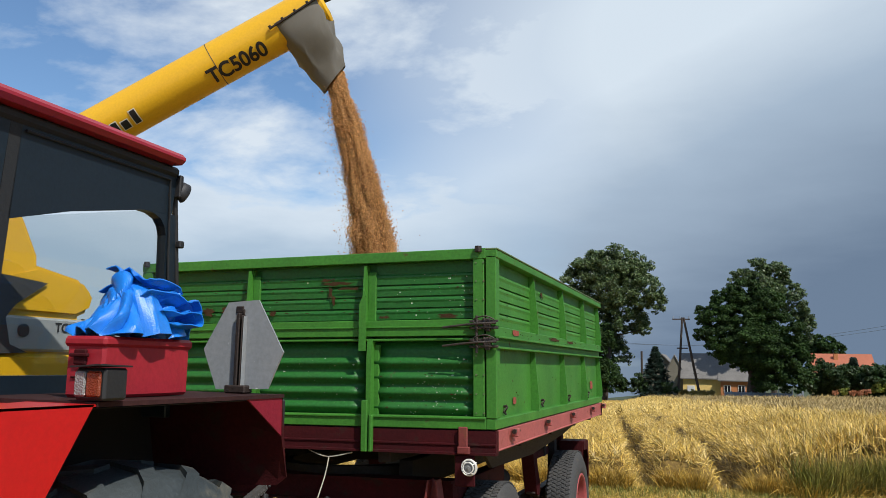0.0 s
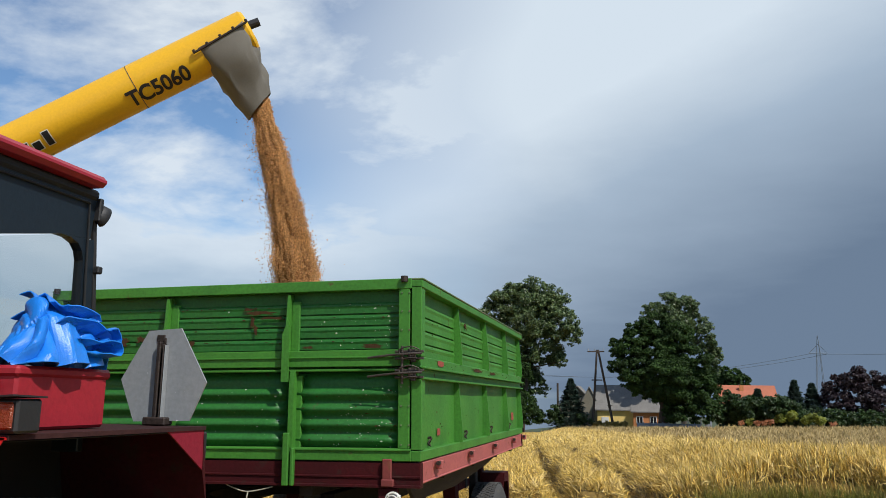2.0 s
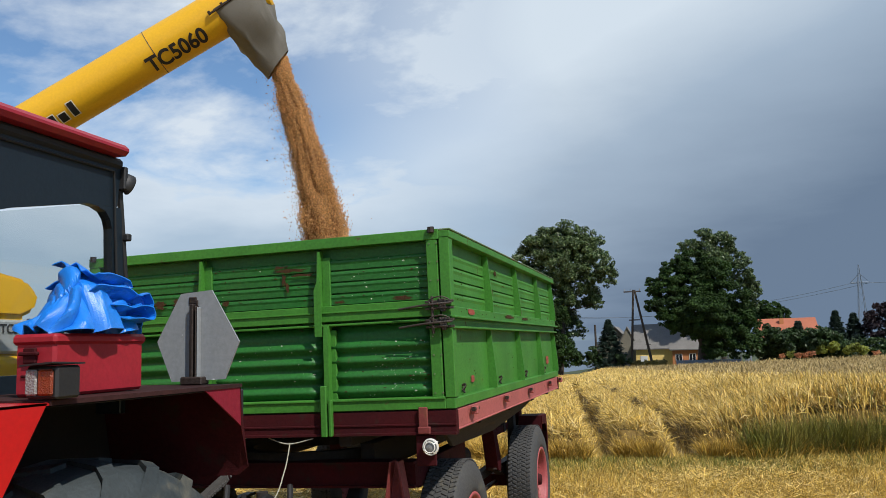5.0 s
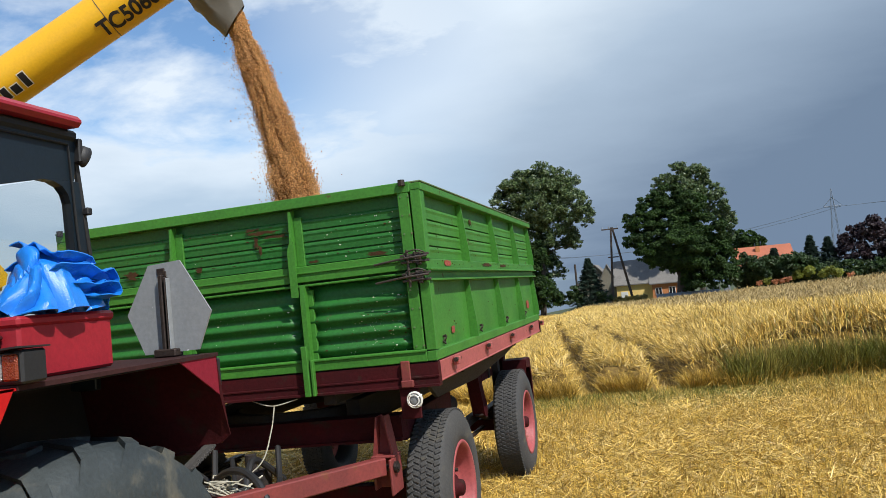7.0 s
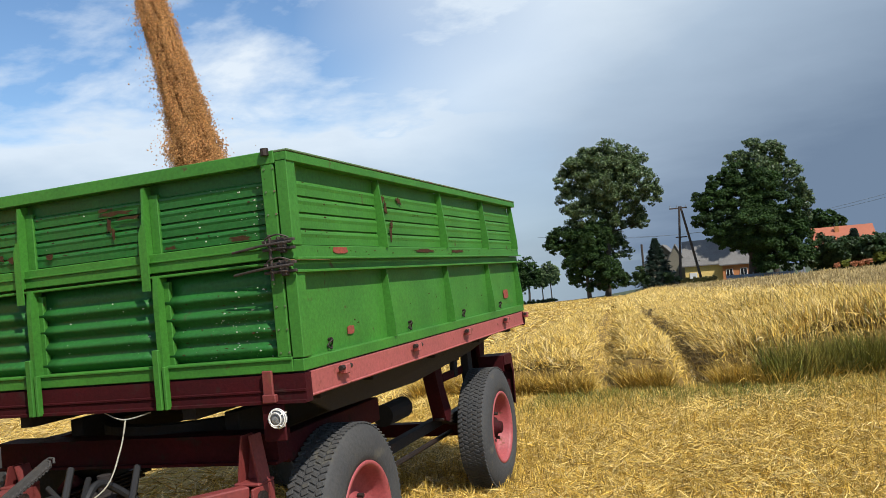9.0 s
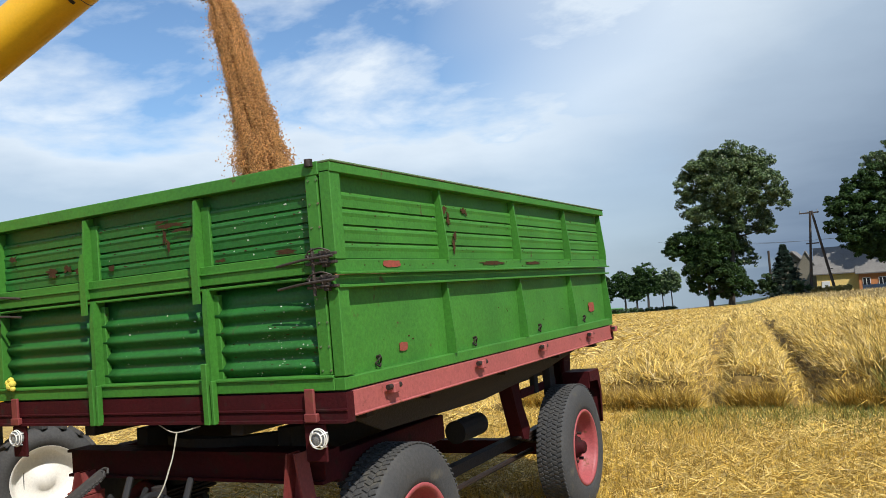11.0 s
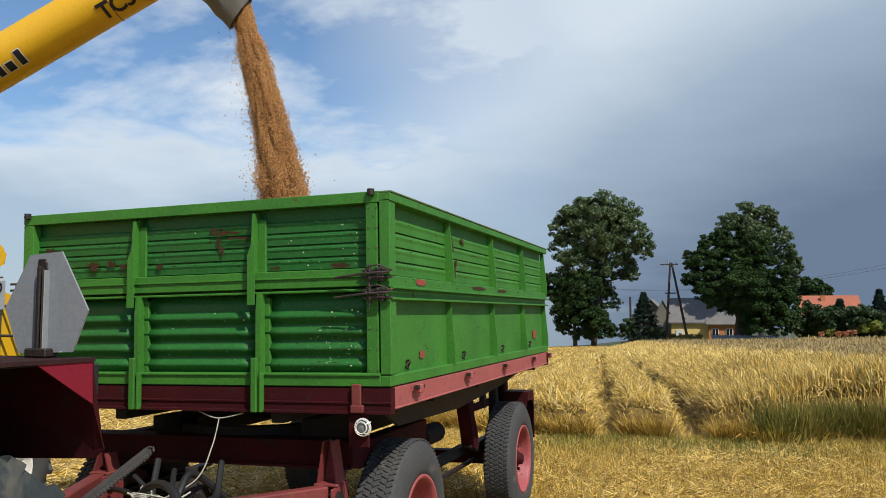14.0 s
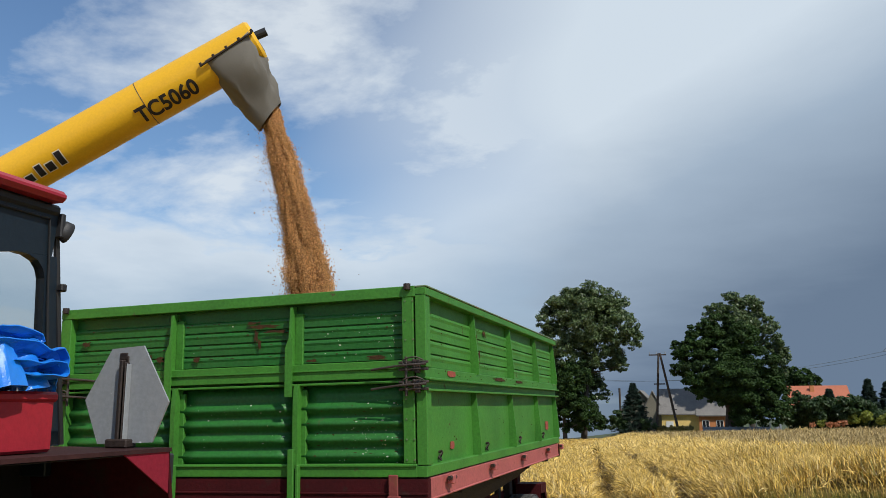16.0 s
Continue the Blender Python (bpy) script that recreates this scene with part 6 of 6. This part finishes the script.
    shrub("field_edge_bushes", [(-9.6, -0.2, 0.8), (-8.4, -0.2, 0.7), (-7.4, -0.3, 0.8), (-4.8, -0.35, 0.6), (-12.0, -0.4, 0.8), (-3.9, -0.6, 0.4), (-8.0, 0.5, 0.6)], 9000, 0.13, LEAF_HEDGE, "low bushes along the field edge", 35, 86)
    shrub("dry_grass_bank", [(-3.4 + 0.28 * i, -0.95 + 0.1 * math.sin(i * 1.9), 0.26) for i in range(12)], 4200, 0.10, LEAF_DRY, "dry grassy bank by the poles", 36, 84)
    shrub("verge_bushes", [(-25.5 + 0.6 * i, -2.05, 0.32) for i in range(14)], 3600, 0.12, LEAF_HEDGE, "green verge across the field", 37, 91)


build_trees()


def gable_house(name, x0, x1, y0, y1, z0, eave, ridge, wall_m, roof_m, label, over=0.3, along="x"):
    h = thing(name, ((x0 + x1) / 2, (y0 + y1) / 2, z0), label, "house")
    o = Vector(((x0 + x1) / 2, (y0 + y1) / 2, z0))
    w, d, e, r = (x1 - x0) / 2, (y1 - y0) / 2, eave - z0, ridge - z0
    bm = bmesh.new()
    if along == "x":
        slab(bm, [(-w, -d, -0.1), (-w, d, -0.1), (-w, d, e), (-w, 0, r), (-w, -d, e)], (1, 0, 0), 2 * w)
    else:
        slab(bm, [(-w, -d, -0.1), (w, -d, -0.1), (w, -d, e), (0, -d, r), (-w, -d, e)], (0, 1, 0), 2 * d)
    part("wall", bm, wall_m, h)
    for s in (-1, 1):
        bm = bmesh.new()
        if along == "x":
            k = (r - e) / d
            slab(bm, [(-w - over, s * (d + over), e - over * k + 0.05), (w + over, s * (d + over), e - over * k + 0.05), (w + over, 0, r + 0.06), (-w - over, 0, r + 0.06)], (0, 0, 1), 0.12)
        else:
            k = (r - e) / w
            slab(bm, [(s * (w + over), -d - over, e - over * k + 0.05), (s * (w + over), d + over, e - over * k + 0.05), (0, d + over, r + 0.06), (0, -d - over, r + 0.06)], (0, 0, 1), 0.12)
        part("roof", bm, roof_m, h)
    return h, o


def add_window(h, x, y, z, w, hh):
    f = part("window", boxes(((x - w / 2, y - 0.06, z), (x + w / 2, y - 0.005, z + 0.06)), ((x - w / 2, y - 0.06, z + hh - 0.06), (x + w / 2, y - 0.005, z + hh)), ((x - w / 2, y - 0.06, z), (x - w / 2 + 0.06, y - 0.005, z + hh)), ((x + w / 2 - 0.06, y - 0.06, z), (x + w / 2, y - 0.005, z + hh)), ((x - 0.03, y - 0.055, z), (x + 0.03, y - 0.005, z + hh))), FRAME_W, h)
    part("pane", boxes(((x - w / 2 + 0.03, y - 0.03, z + 0.03), (x + w / 2 - 0.03, y - 0.006, z + hh - 0.03))), PANE, f)


def build_village():
    GZ = -1.48
    k = (94 + 3) / 91
    X = lambda x: far(x, 0, 94)[0]
    Z = lambda z: far(0, z, 94)[2]
    h, o = gable_house("yellow_house", X(-3.2), X(0.6), 94, 101, GZ - 0.5, Z(0.72), Z(3.2), PLASTER_Y, ROOF_GREY, "yellow plastered house with a grey roof")
    part("door", boxes(((-1.55, -3.56, 0.0), (-0.75, -3.49, 1.75))), FRAME_W, h, "pale door")
    part("skylight", boxes(((-0.9, -3.2, 2.4), (-0.3, -2.9, 3.1))), PANE, h)
    part("chimney", boxes(((-1.4, -0.3, 4.0), (-0.9, 0.2, 5.0))), BRICK_O, h)
    h, o = gable_house("brick_house", X(0.62), X(4.2), 93.6, 100, GZ - 0.2, Z(0.55), Z(2.6), BRICK_O, ROOF_GREY, "orange brick house under a grey roof")
    for x in (-1.2, 0.3, 1.4):
        add_window(h, x, -3.2, 0.75, 0.75, 0.85)
    h, o = gable_house("grey_house", X(-7.6), X(-3.5), 97, 104, GZ - 0.6, Z(1.0), Z(3.1), PLASTER_G, ROOF_GREY, "grey plastered house with a steep dark roof", along="y")
    h2, o = gable_house("farm_shed", X(-5.2), X(-3.0), 95.0, 97, GZ - 0.2, Z(0.9), Z(3.0), PLASTER_G, ROOF_GREY, "grey gabled shed beside the yellow house", along="y", over=0.1)
    add_window(h, 0.3, -3.5, 0.9, 0.8, 1.0)
    X2 = lambda x: far(x, 0, 104)[0]
    Z2_ = lambda z: far(0, z, 104)[2]
    h, o = gable_house("tiled_house", X2(10.0), X2(15.4), 104, 112, GZ - 0.2, Z2_(1.2), Z2_(3.35), PLASTER_Y, ROOF_ORANGE, "house with an orange tiled roof behind the hedge")
    part("chimney", boxes(((-0.9, -1.2, 4.4), (-0.4, -0.7, 5.5))), BRICK_O, h)
    # garden fence panels
    f = thing("garden_fence", (3.6, 83, GZ), "blue-grey garden fence at the field edge", "fence")
    for i in range(11):
        x = -2.6 + 0.62 * i
        part("post", boxes(((x - 0.05, -0.05, -0.05), (x + 0.05, 0.05, 1.05 if i not in (7, 8, 10) else 1.35))), CONCRETE if i in (7, 8, 10) else FENCE_BLUE, f)
        if i < 10:
            part("panel", boxes(((x + 0.05, -0.02, 0.1), (x + 0.57, 0.02, 0.92))), FENCE_BLUE, f)
    g = thing("gate_post", (7.9, 83, GZ), "pale concrete gate post at the field edge", "post")
    part("shaft", boxes(((-0.32, -0.1, -0.05), (-0.16, 0.1, 1.15)), ((0.16, -0.1, -0.05), (0.32, 0.1, 1.2)), ((-0.3, -0.05, 0.2), (0.3, 0.05, 0.95))), CONCRETE, g)
    # twin timber pole
    p = thing("power_pole", (-3.0, 86, GZ), "dark wooden A-shaped power pole with a crossarm", "pole")
    for x in (-0.75, 1.75):
        part("leg", rods(([(x, 0, -0.9), (0.05 if x > 0 else -0.08, 0, 8.5)], [0.15, 0.11])), POLE_WOOD, p)
    part("crossarm", boxes(((-1.1, -0.08, 8.25), (0.7, 0.08, 8.38))), POLE_WOOD, p)
    part("brace", boxes(((-0.7, -0.06, 5.2), (0.45, 0.06, 5.32))), POLE_WOOD, p)
    for x in (-1.0, -0.3, 0.6):
        part("insulator", rods(([(x, 0, 8.36), (x, 0, 8.62)], 0.05)), CONCRETE, p)
    q = thing("power_pole", (-7.9, 92, GZ), "grey wooden power pole beside the poplar", "pole")
    part("leg", rods(([(0, 0, -0.9), (0, 0, 5.0)], 0.12)), POLE_WOOD, q)
    # lattice pylon and its wires
    y = 420
    b, t_ = far(19.9, -1.0, y), far(19.8, 8.6, y)
    py_z = float(ground_z(b[0], y))
    py = thing("lattice_pylon", (b[0], y, py_z), "distant grey lattice pylon", "pylon")
    H = t_[2] - py_z
    bm = bmesh.new()
    for sx in (-1, 1):
        for sy in (-1, 1):
            rod(bm, [(2.6 * sx, 2.6 * sy, 0), (0.8 * sx, 0.8 * sy, H * 0.78), (0.1 * sx, 0.1 * sy, H)], 0.14, 5)
    for i in range(9):
        z0, z1 = H * 0.78 * i / 9, H * 0.78 * (i + 1) / 9
        w0, w1 = 2.6 - 1.9 * i / 9, 2.6 - 1.9 * (i + 1) / 9
        for s in (-1, 1):
            rod(bm, [(-w0 * s, -w0, z0), (w1 * s, -w1, z1)], 0.05, 4)
            rod(bm, [(-w0, -w0 * s, z0), (-w1, w1 * s, z1)], 0.05, 4)
    rod(bm, [(-4.2, 0, H * 0.80), (0, 0, H * 0.90), (4.2, 0, H * 0.80), (-4.2, 0, H * 0.80)], 0.20, 5)
    part("lattice", bm, GALV, py)
    for s in (-4.2, 4.2):
        bm = bmesh.new()
        a = Vector((s, 0, H * 0.79))
        for e, sag in (((-190, 60, -4), 9), ((230, -120, 22), 8)):
            rod(bm, [a.lerp(a + Vector(e), i / 16) + Vector((0, 0, -sag * 4 * (i / 16) * (1 - i / 16))) for i in range(17)], 0.10, 4)
        part("wire", bm, GALV, py)
    # a far farm trailer at the field's end
    vx = far(-24.6, -1.0, 135)[0]
    c = thing("farm_vehicle", (vx, 135, float(ground_z(vx, 135))), "distant green farm trailer parked on the verge", "vehicle")
    part("body", boxes(((-1.6, -1.2, 0.7), (1.6, 1.2, 1.9)), bev=0.05), GREEN, c)
    for x in (-1.0, 1.0):
        part("wheel", lathe(bmesh.new(), [(-0.15, 0.2), (-0.15, 0.5), (0.15, 0.5), (0.15, 0.2)], pose(x, -1.25, 0.5, 0, 0, 90), 20, True), TYRE, c)


build_village()


# ---- crop and straw ----
def blades(name, P, D, L, W, material, label, bend=0.35, category="straw"):
    """Flat stems in two lengths: P their feet, D their way, drooping at the end."""
    rng = np.random.default_rng(len(P))
    n = len(P)
    side = np.cross(D, rng.normal(0, 1, (n, 3)))
    side /= np.linalg.norm(side, axis=1)[:, None] + 1e-9
    L, W = L[:, None], W[:, None]
    M = P + D * L * 0.55
    T = P + D * L + np.stack([rng.normal(0, 0.2, n), rng.normal(0, 0.2, n), -np.abs(rng.normal(0, 1, n)) * bend], 1) * L * 0.6
    V = np.stack([P - side * W * 0.5, P + side * W * 0.5, M - side * W * 0.5, M + side * W * 0.5, T], 1).reshape(-1, 3)
    b = np.arange(n)[:, None] * 5
    F = np.concatenate([b + np.array([f]) for f in ((0, 1, 3), (0, 3, 2), (2, 3, 4))], 0)
    ob = new(name, raw_mesh(name, V, F, material))
    tagged(ob, label, category, "", "stuff")
    return ob


EDGE = lambda x: 7.55 + 0.12 * np.sin(x * 2.3) + 0.08 * np.sin(x * 5.1) + 0.20 * np.clip(x - 0.6, 0, 3)
LEFT = lambda y: -2.75 - 0.068 * y
def fvnoise(x, y, f, seed):
    """Smooth value noise for arrays."""
    rng = np.random.default_rng(seed)
    g = rng.random((64, 64))
    u, v = np.asarray(x) * f + 100.0, np.asarray(y) * f + 100.0
    i, j = np.floor(u).astype(int), np.floor(v).astype(int)
    a, b = u - i, v - j
    a, b = a * a * (3 - 2 * a), b * b * (3 - 2 * b)
    g0 = lambda p, q: g[p % 64, q % 64]
    return (g0(i, j) * (1 - a) + g0(i + 1, j) * a) * (1 - b) + (g0(i, j + 1) * (1 - a) + g0(i + 1, j + 1) * a) * b


def right_block(y):
    """Where the taller standing wheat begins."""
    return np.interp(y, [15, 21, 37, 50, 62, 84], [9.5, 7.0, 4.6, 0.6, -2.5, -7.0])


def crop_height(x, y):
    """Height of the crop over the ground: lodged strips, wheel tracks, a taller block to the east."""
    x, y = np.asarray(x, float), np.asarray(y, float)
    s = x + 0.139 * (y - 8.0)
    h = 0.17 + 0.09 * np.clip(1.3 - (y - 8) / 25, 0, 1) + 0.20 * fvnoise(x, y, 0.9, 1) + 0.12 * fvnoise(x, y, 0.33, 2) + 0.20 * fvnoise(x, y, 2.3, 3)
    h = h * np.clip(1.15 - (y - 10) / 45, 0.35, 1.0)
    h = h + 0.34 * np.clip((s - 1.6) / 0.9, 0, 1) * np.clip(1.5 - (y - 8) / 10, 0.15, 1)
    for c, w, dpt in ((-0.05, 0.23, 0.97), (1.12, 0.25, 1.0), (-1.75, 0.34, 0.75)):
        h = h * (1 - dpt * np.exp(-((s - c - 0.10 * (fvnoise(x, y, 0.7, 11) - 0.5)) / w) ** 6))
    blk = 1 / (1 + np.exp(-(x - right_block(y)) / 0.25))
    h = h * (1 - blk) + blk * (0.50 + 0.05 * fvnoise(x, y, 1.1, 4))
    edge = np.clip((y - EDGE(x)) / 0.12, 0, 1) * np.clip((x - LEFT(y)) / 1.2, 0, 1)
    return h * edge


def build_crop():
    ys = np.concatenate([np.arange(7.3, 14, 0.09), np.arange(14, 30, 0.35), np.arange(30, 84, 1.2)])
    us = np.linspace(0, 1, 240)
    Y = np.repeat(ys[:, None], len(us), 1)
    right = np.interp(ys, [7, 12, 30, 84], [11, 16, 24, 46])
    X = LEFT(ys)[:, None] - 0.3 + (right - LEFT(ys) + 0.3)[:, None] * us[None]
    H = crop_height(X, Y)
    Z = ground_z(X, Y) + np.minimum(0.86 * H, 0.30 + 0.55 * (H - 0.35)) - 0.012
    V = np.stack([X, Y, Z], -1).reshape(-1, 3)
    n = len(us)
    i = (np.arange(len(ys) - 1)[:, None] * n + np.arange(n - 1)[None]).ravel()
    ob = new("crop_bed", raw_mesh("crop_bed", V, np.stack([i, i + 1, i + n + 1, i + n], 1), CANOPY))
    tagged(ob, "lodged ripe wheat standing uncut with wheel tracks, bed darkened for shade", "crop", "", "stuff")
    rng = np.random.default_rng(8)

    def scatter(n, y0, y1, power, xl, xr):
        y = y0 + (y1 - y0) * rng.random(n) ** power
        a, b = xl(y), xr(y)
        x = a + (b - a) * rng.random(n)
        return x, y

    def way(n, lean, spread, turn=None):
        """Directions: lean is how far the stem lies over, turn the heading it falls to."""
        head = rng.normal(turn, 0.8, n) if turn is not None else rng.random(n) * 2 * np.pi
        tilt = np.clip(rng.normal(lean, spread, n), 0.02, 1.5)
        return np.stack([np.cos(head) * np.sin(tilt), np.sin(head) * np.sin(tilt), np.cos(tilt)], 1)

    for (N, y0, y1, pw, Lm, Wm, mt, nm) in ((120000, 7.45, 15.0, 1.35, 0.20, 0.0075, STRAW, "lodged_wheat"), (50000, 7.45, 15.0, 1.2, 0.20, 0.0075, STRAW_PALE, "lodged_wheat"),
                                             (76000, 14.0, 34.0, 1.5, 0.21, 0.009, STRAW, "lodged_wheat"), (30000, 14.0, 34.0, 1.4, 0.21, 0.009, STRAW_PALE, "lodged_wheat"),
                                             (34000, 32.0, 83.0, 1.3, 0.36, 0.026, STRAW_PALE, "lodged_wheat"), (20000, 32.0, 83.0, 1.3, 0.36, 0.026, STRAW, "lodged_wheat")):
        x, y = scatter(N, y0, y1, pw, LEFT, lambda q: np.minimum(np.interp(q, [7, 12, 30, 84], [8, 11, 20, 40]), right_block(q) + 0.4))
        keep = (y > EDGE(x) - 0.03) & ~((x > 1.7) & (y < EDGE(x) + 0.06))
        x, y = x[keep], y[keep]
        h = crop_height(x, y)
        ok = (h > 0.20) | (rng.random(len(x)) < 0.30)
        x, y, h = x[ok], y[ok], h[ok]
        z = ground_z(x, y) + np.maximum(h * 0.55, h * 0.98 - rng.uniform(0.01, 0.17, len(x)))
        D = way(len(x), 1.0, 0.35, 1.9)
        blades(nm, np.stack([x, y, z], 1), D, Lm * rng.uniform(0.5, 1.3, len(x)), Wm * rng.uniform(0.7, 1.4, len(x)), mt, "fallen golden wheat stems")
    # upright ears along the uncut strip to the east
    for N, mt in ((52000, STRAW), (24000, STRAW_PALE), (5500, STALK_GREEN)):
        x = rng.uniform(1.6, 10.0, N)
        y = EDGE(x) + 0.02 + 6.5 * rng.random(N) ** 1.8
        h = crop_height(x, y)
        ok = h > 0.18
        x, y, h = x[ok], y[ok], h[ok]
        low = 0.45 if mt is STALK_GREEN else 0.62
        P = np.stack([x, y, ground_z(x, y) + np.maximum(low * h, h - rng.uniform(0.04, 0.22, len(x)))], 1)
        blades("uncut_wheat", P, way(len(x), 0.45, 0.3, 1.9), 0.24 * rng.uniform(0.6, 1.25, len(x)), rng.uniform(0.005, 0.010, len(x)), mt, "ripe wheat standing uncut beside the stubble", 0.5, "crop")
    # the cut face along the stubble
    x = rng.uniform(-2.6, 9.0, 46000)
    y = EDGE(x) + rng.exponential(0.10, len(x)) - 0.05
    s = x + 0.139 * (y - 8)
    keep = (np.abs(s - 1.12) > 0.22) & (np.abs(s + 0.02) > 0.12) & ((fvnoise(x, y, 1.9, 15) > 0.42) | (x > 1.9))
    x, y = x[keep], y[keep]
    P = np.stack([x, y, ground_z(x, y)], 1)
    green = (x > 1.75 + 0.5 * rng.random(len(x))) & (rng.random(len(x)) < 0.82)
    for sel, mt, nm, ln, lean in ((green, STALK_GREEN, "green_stalks", 0.60, 0.14), (~green, STRAW, "cut_edge_stems", 0.38, 0.5)):
        q = P[sel]
        blades(nm, q, way(len(q), lean, 0.2), ln * rng.uniform(0.6, 1.2, len(q)), rng.uniform(0.005, 0.011, len(q)), mt, "green-footed wheat stalks at the cut edge" if mt is STALK_GREEN else "broken straw at the cut edge", 0.25)
    # the taller block: ears
    x, y = scatter(60000, 14.5, 83.0, 1.5, lambda q: right_block(q) - 0.2, lambda q: right_block(q) + np.interp(q, [15, 40, 84], [6, 22, 50]))
    z = ground_z(x, y) + crop_height(x, y) * np.where(rng.random(len(x)) < 0.3, rng.uniform(0.1, 0.7, len(x)), rng.uniform(0.75, 0.95, len(x)))
    sc = np.interp(y, [15, 84], [1.0, 2.6])
    blades("standing_wheat", np.stack([x, y, z], 1), way(len(x), 0.45, 0.3), 0.15 * sc * rng.uniform(0.6, 1.3, len(x)), 0.016 * sc * rng.uniform(0.7, 1.3, len(x)), EARS, "standing ripe wheat with grey-gold ears", 0.5, "crop")
    # stubble and loose straw
    def loose(N, x0, x1, y0, y1, Lm, Wm, mt, pw=1.0):
        x = rng.uniform(x0, x1, N)
        y = y0 + (y1 - y0) * rng.random(N) ** pw
        keep = (y < EDGE(x) + 0.3) | (x < LEFT(y))
        x, y = x[keep], y[keep]
        lift = 0.05 * fvnoise(x, y, 1.4, 6) + 0.05 * fvnoise(x, y, 4.0, 7)
        P = np.stack([x, y, ground_z(x, y) + lift * rng.random(len(x)) + 0.004], 1)
        blades("loose_straw", P, way(len(x), 1.33, 0.2), Lm * rng.uniform(0.4, 1.3, len(x)), Wm * rng.uniform(0.7, 1.3, len(x)), mt, "loose golden straw lying on the stubble", 0.06)
    loose(84000, -2.6, 6.5, 0.8, 8.2, 0.14, 0.0052, STRAW)
    loose(70000, -2.6, 6.5, 0.8, 8.2, 0.14, 0.0050, STRAW_PALE)
    loose(26000, -9.0, -2.0, 0.5, 16.0, 0.24, 0.008, STRAW_PALE)
    loose(16000, -9.0, -2.0, 0.5, 16.0, 0.24, 0.008, STRAW)
    loose(14000, -4.0, 2.0, -3.0, 0.9, 0.24, 0.007, STRAW)
    loose(26000, -30.0, -2.5, 14.0, 82.0, 0.30, 0.022, STRAW_PALE, 1.3)
    loose(30000, -30.0, -2.5, 14.0, 82.0, 0.30, 0.022, STRAW, 1.3)
    x = rng.uniform(-2.6, 6.5, 60000)
    y = rng.uniform(0.8, 8.4, 60000)
    row = np.round(y / 0.13) * 0.13 + rng.normal(0, 0.015, len(y))
    keep = row < EDGE(x) + 0.1
    x, y = x[keep], row[keep]
    blades("stubble", np.stack([x, y, ground_z(x, y)], 1), way(len(x), 0.25, 0.2), rng.uniform(0.06, 0.16, len(x)) * (0.6 + 0.9 * fvnoise(x, y, 0.6, 9)), rng.uniform(0.004, 0.007, len(x)), STRAW, "short cut stubble in rows", 0.02)
    x = rng.uniform(-0.8, 8.0, 17000)
    y = EDGE(x) - np.abs(rng.normal(0, 0.75, len(x)))
    blades("green_stubble", np.stack([x, y, ground_z(x, y)], 1), way(len(x), 0.3, 0.2), rng.uniform(0.06, 0.17, len(x)), rng.uniform(0.004, 0.008, len(x)), STALK_GREEN, "greenish cut stubble beside the standing crop", 0.02)


build_crop()
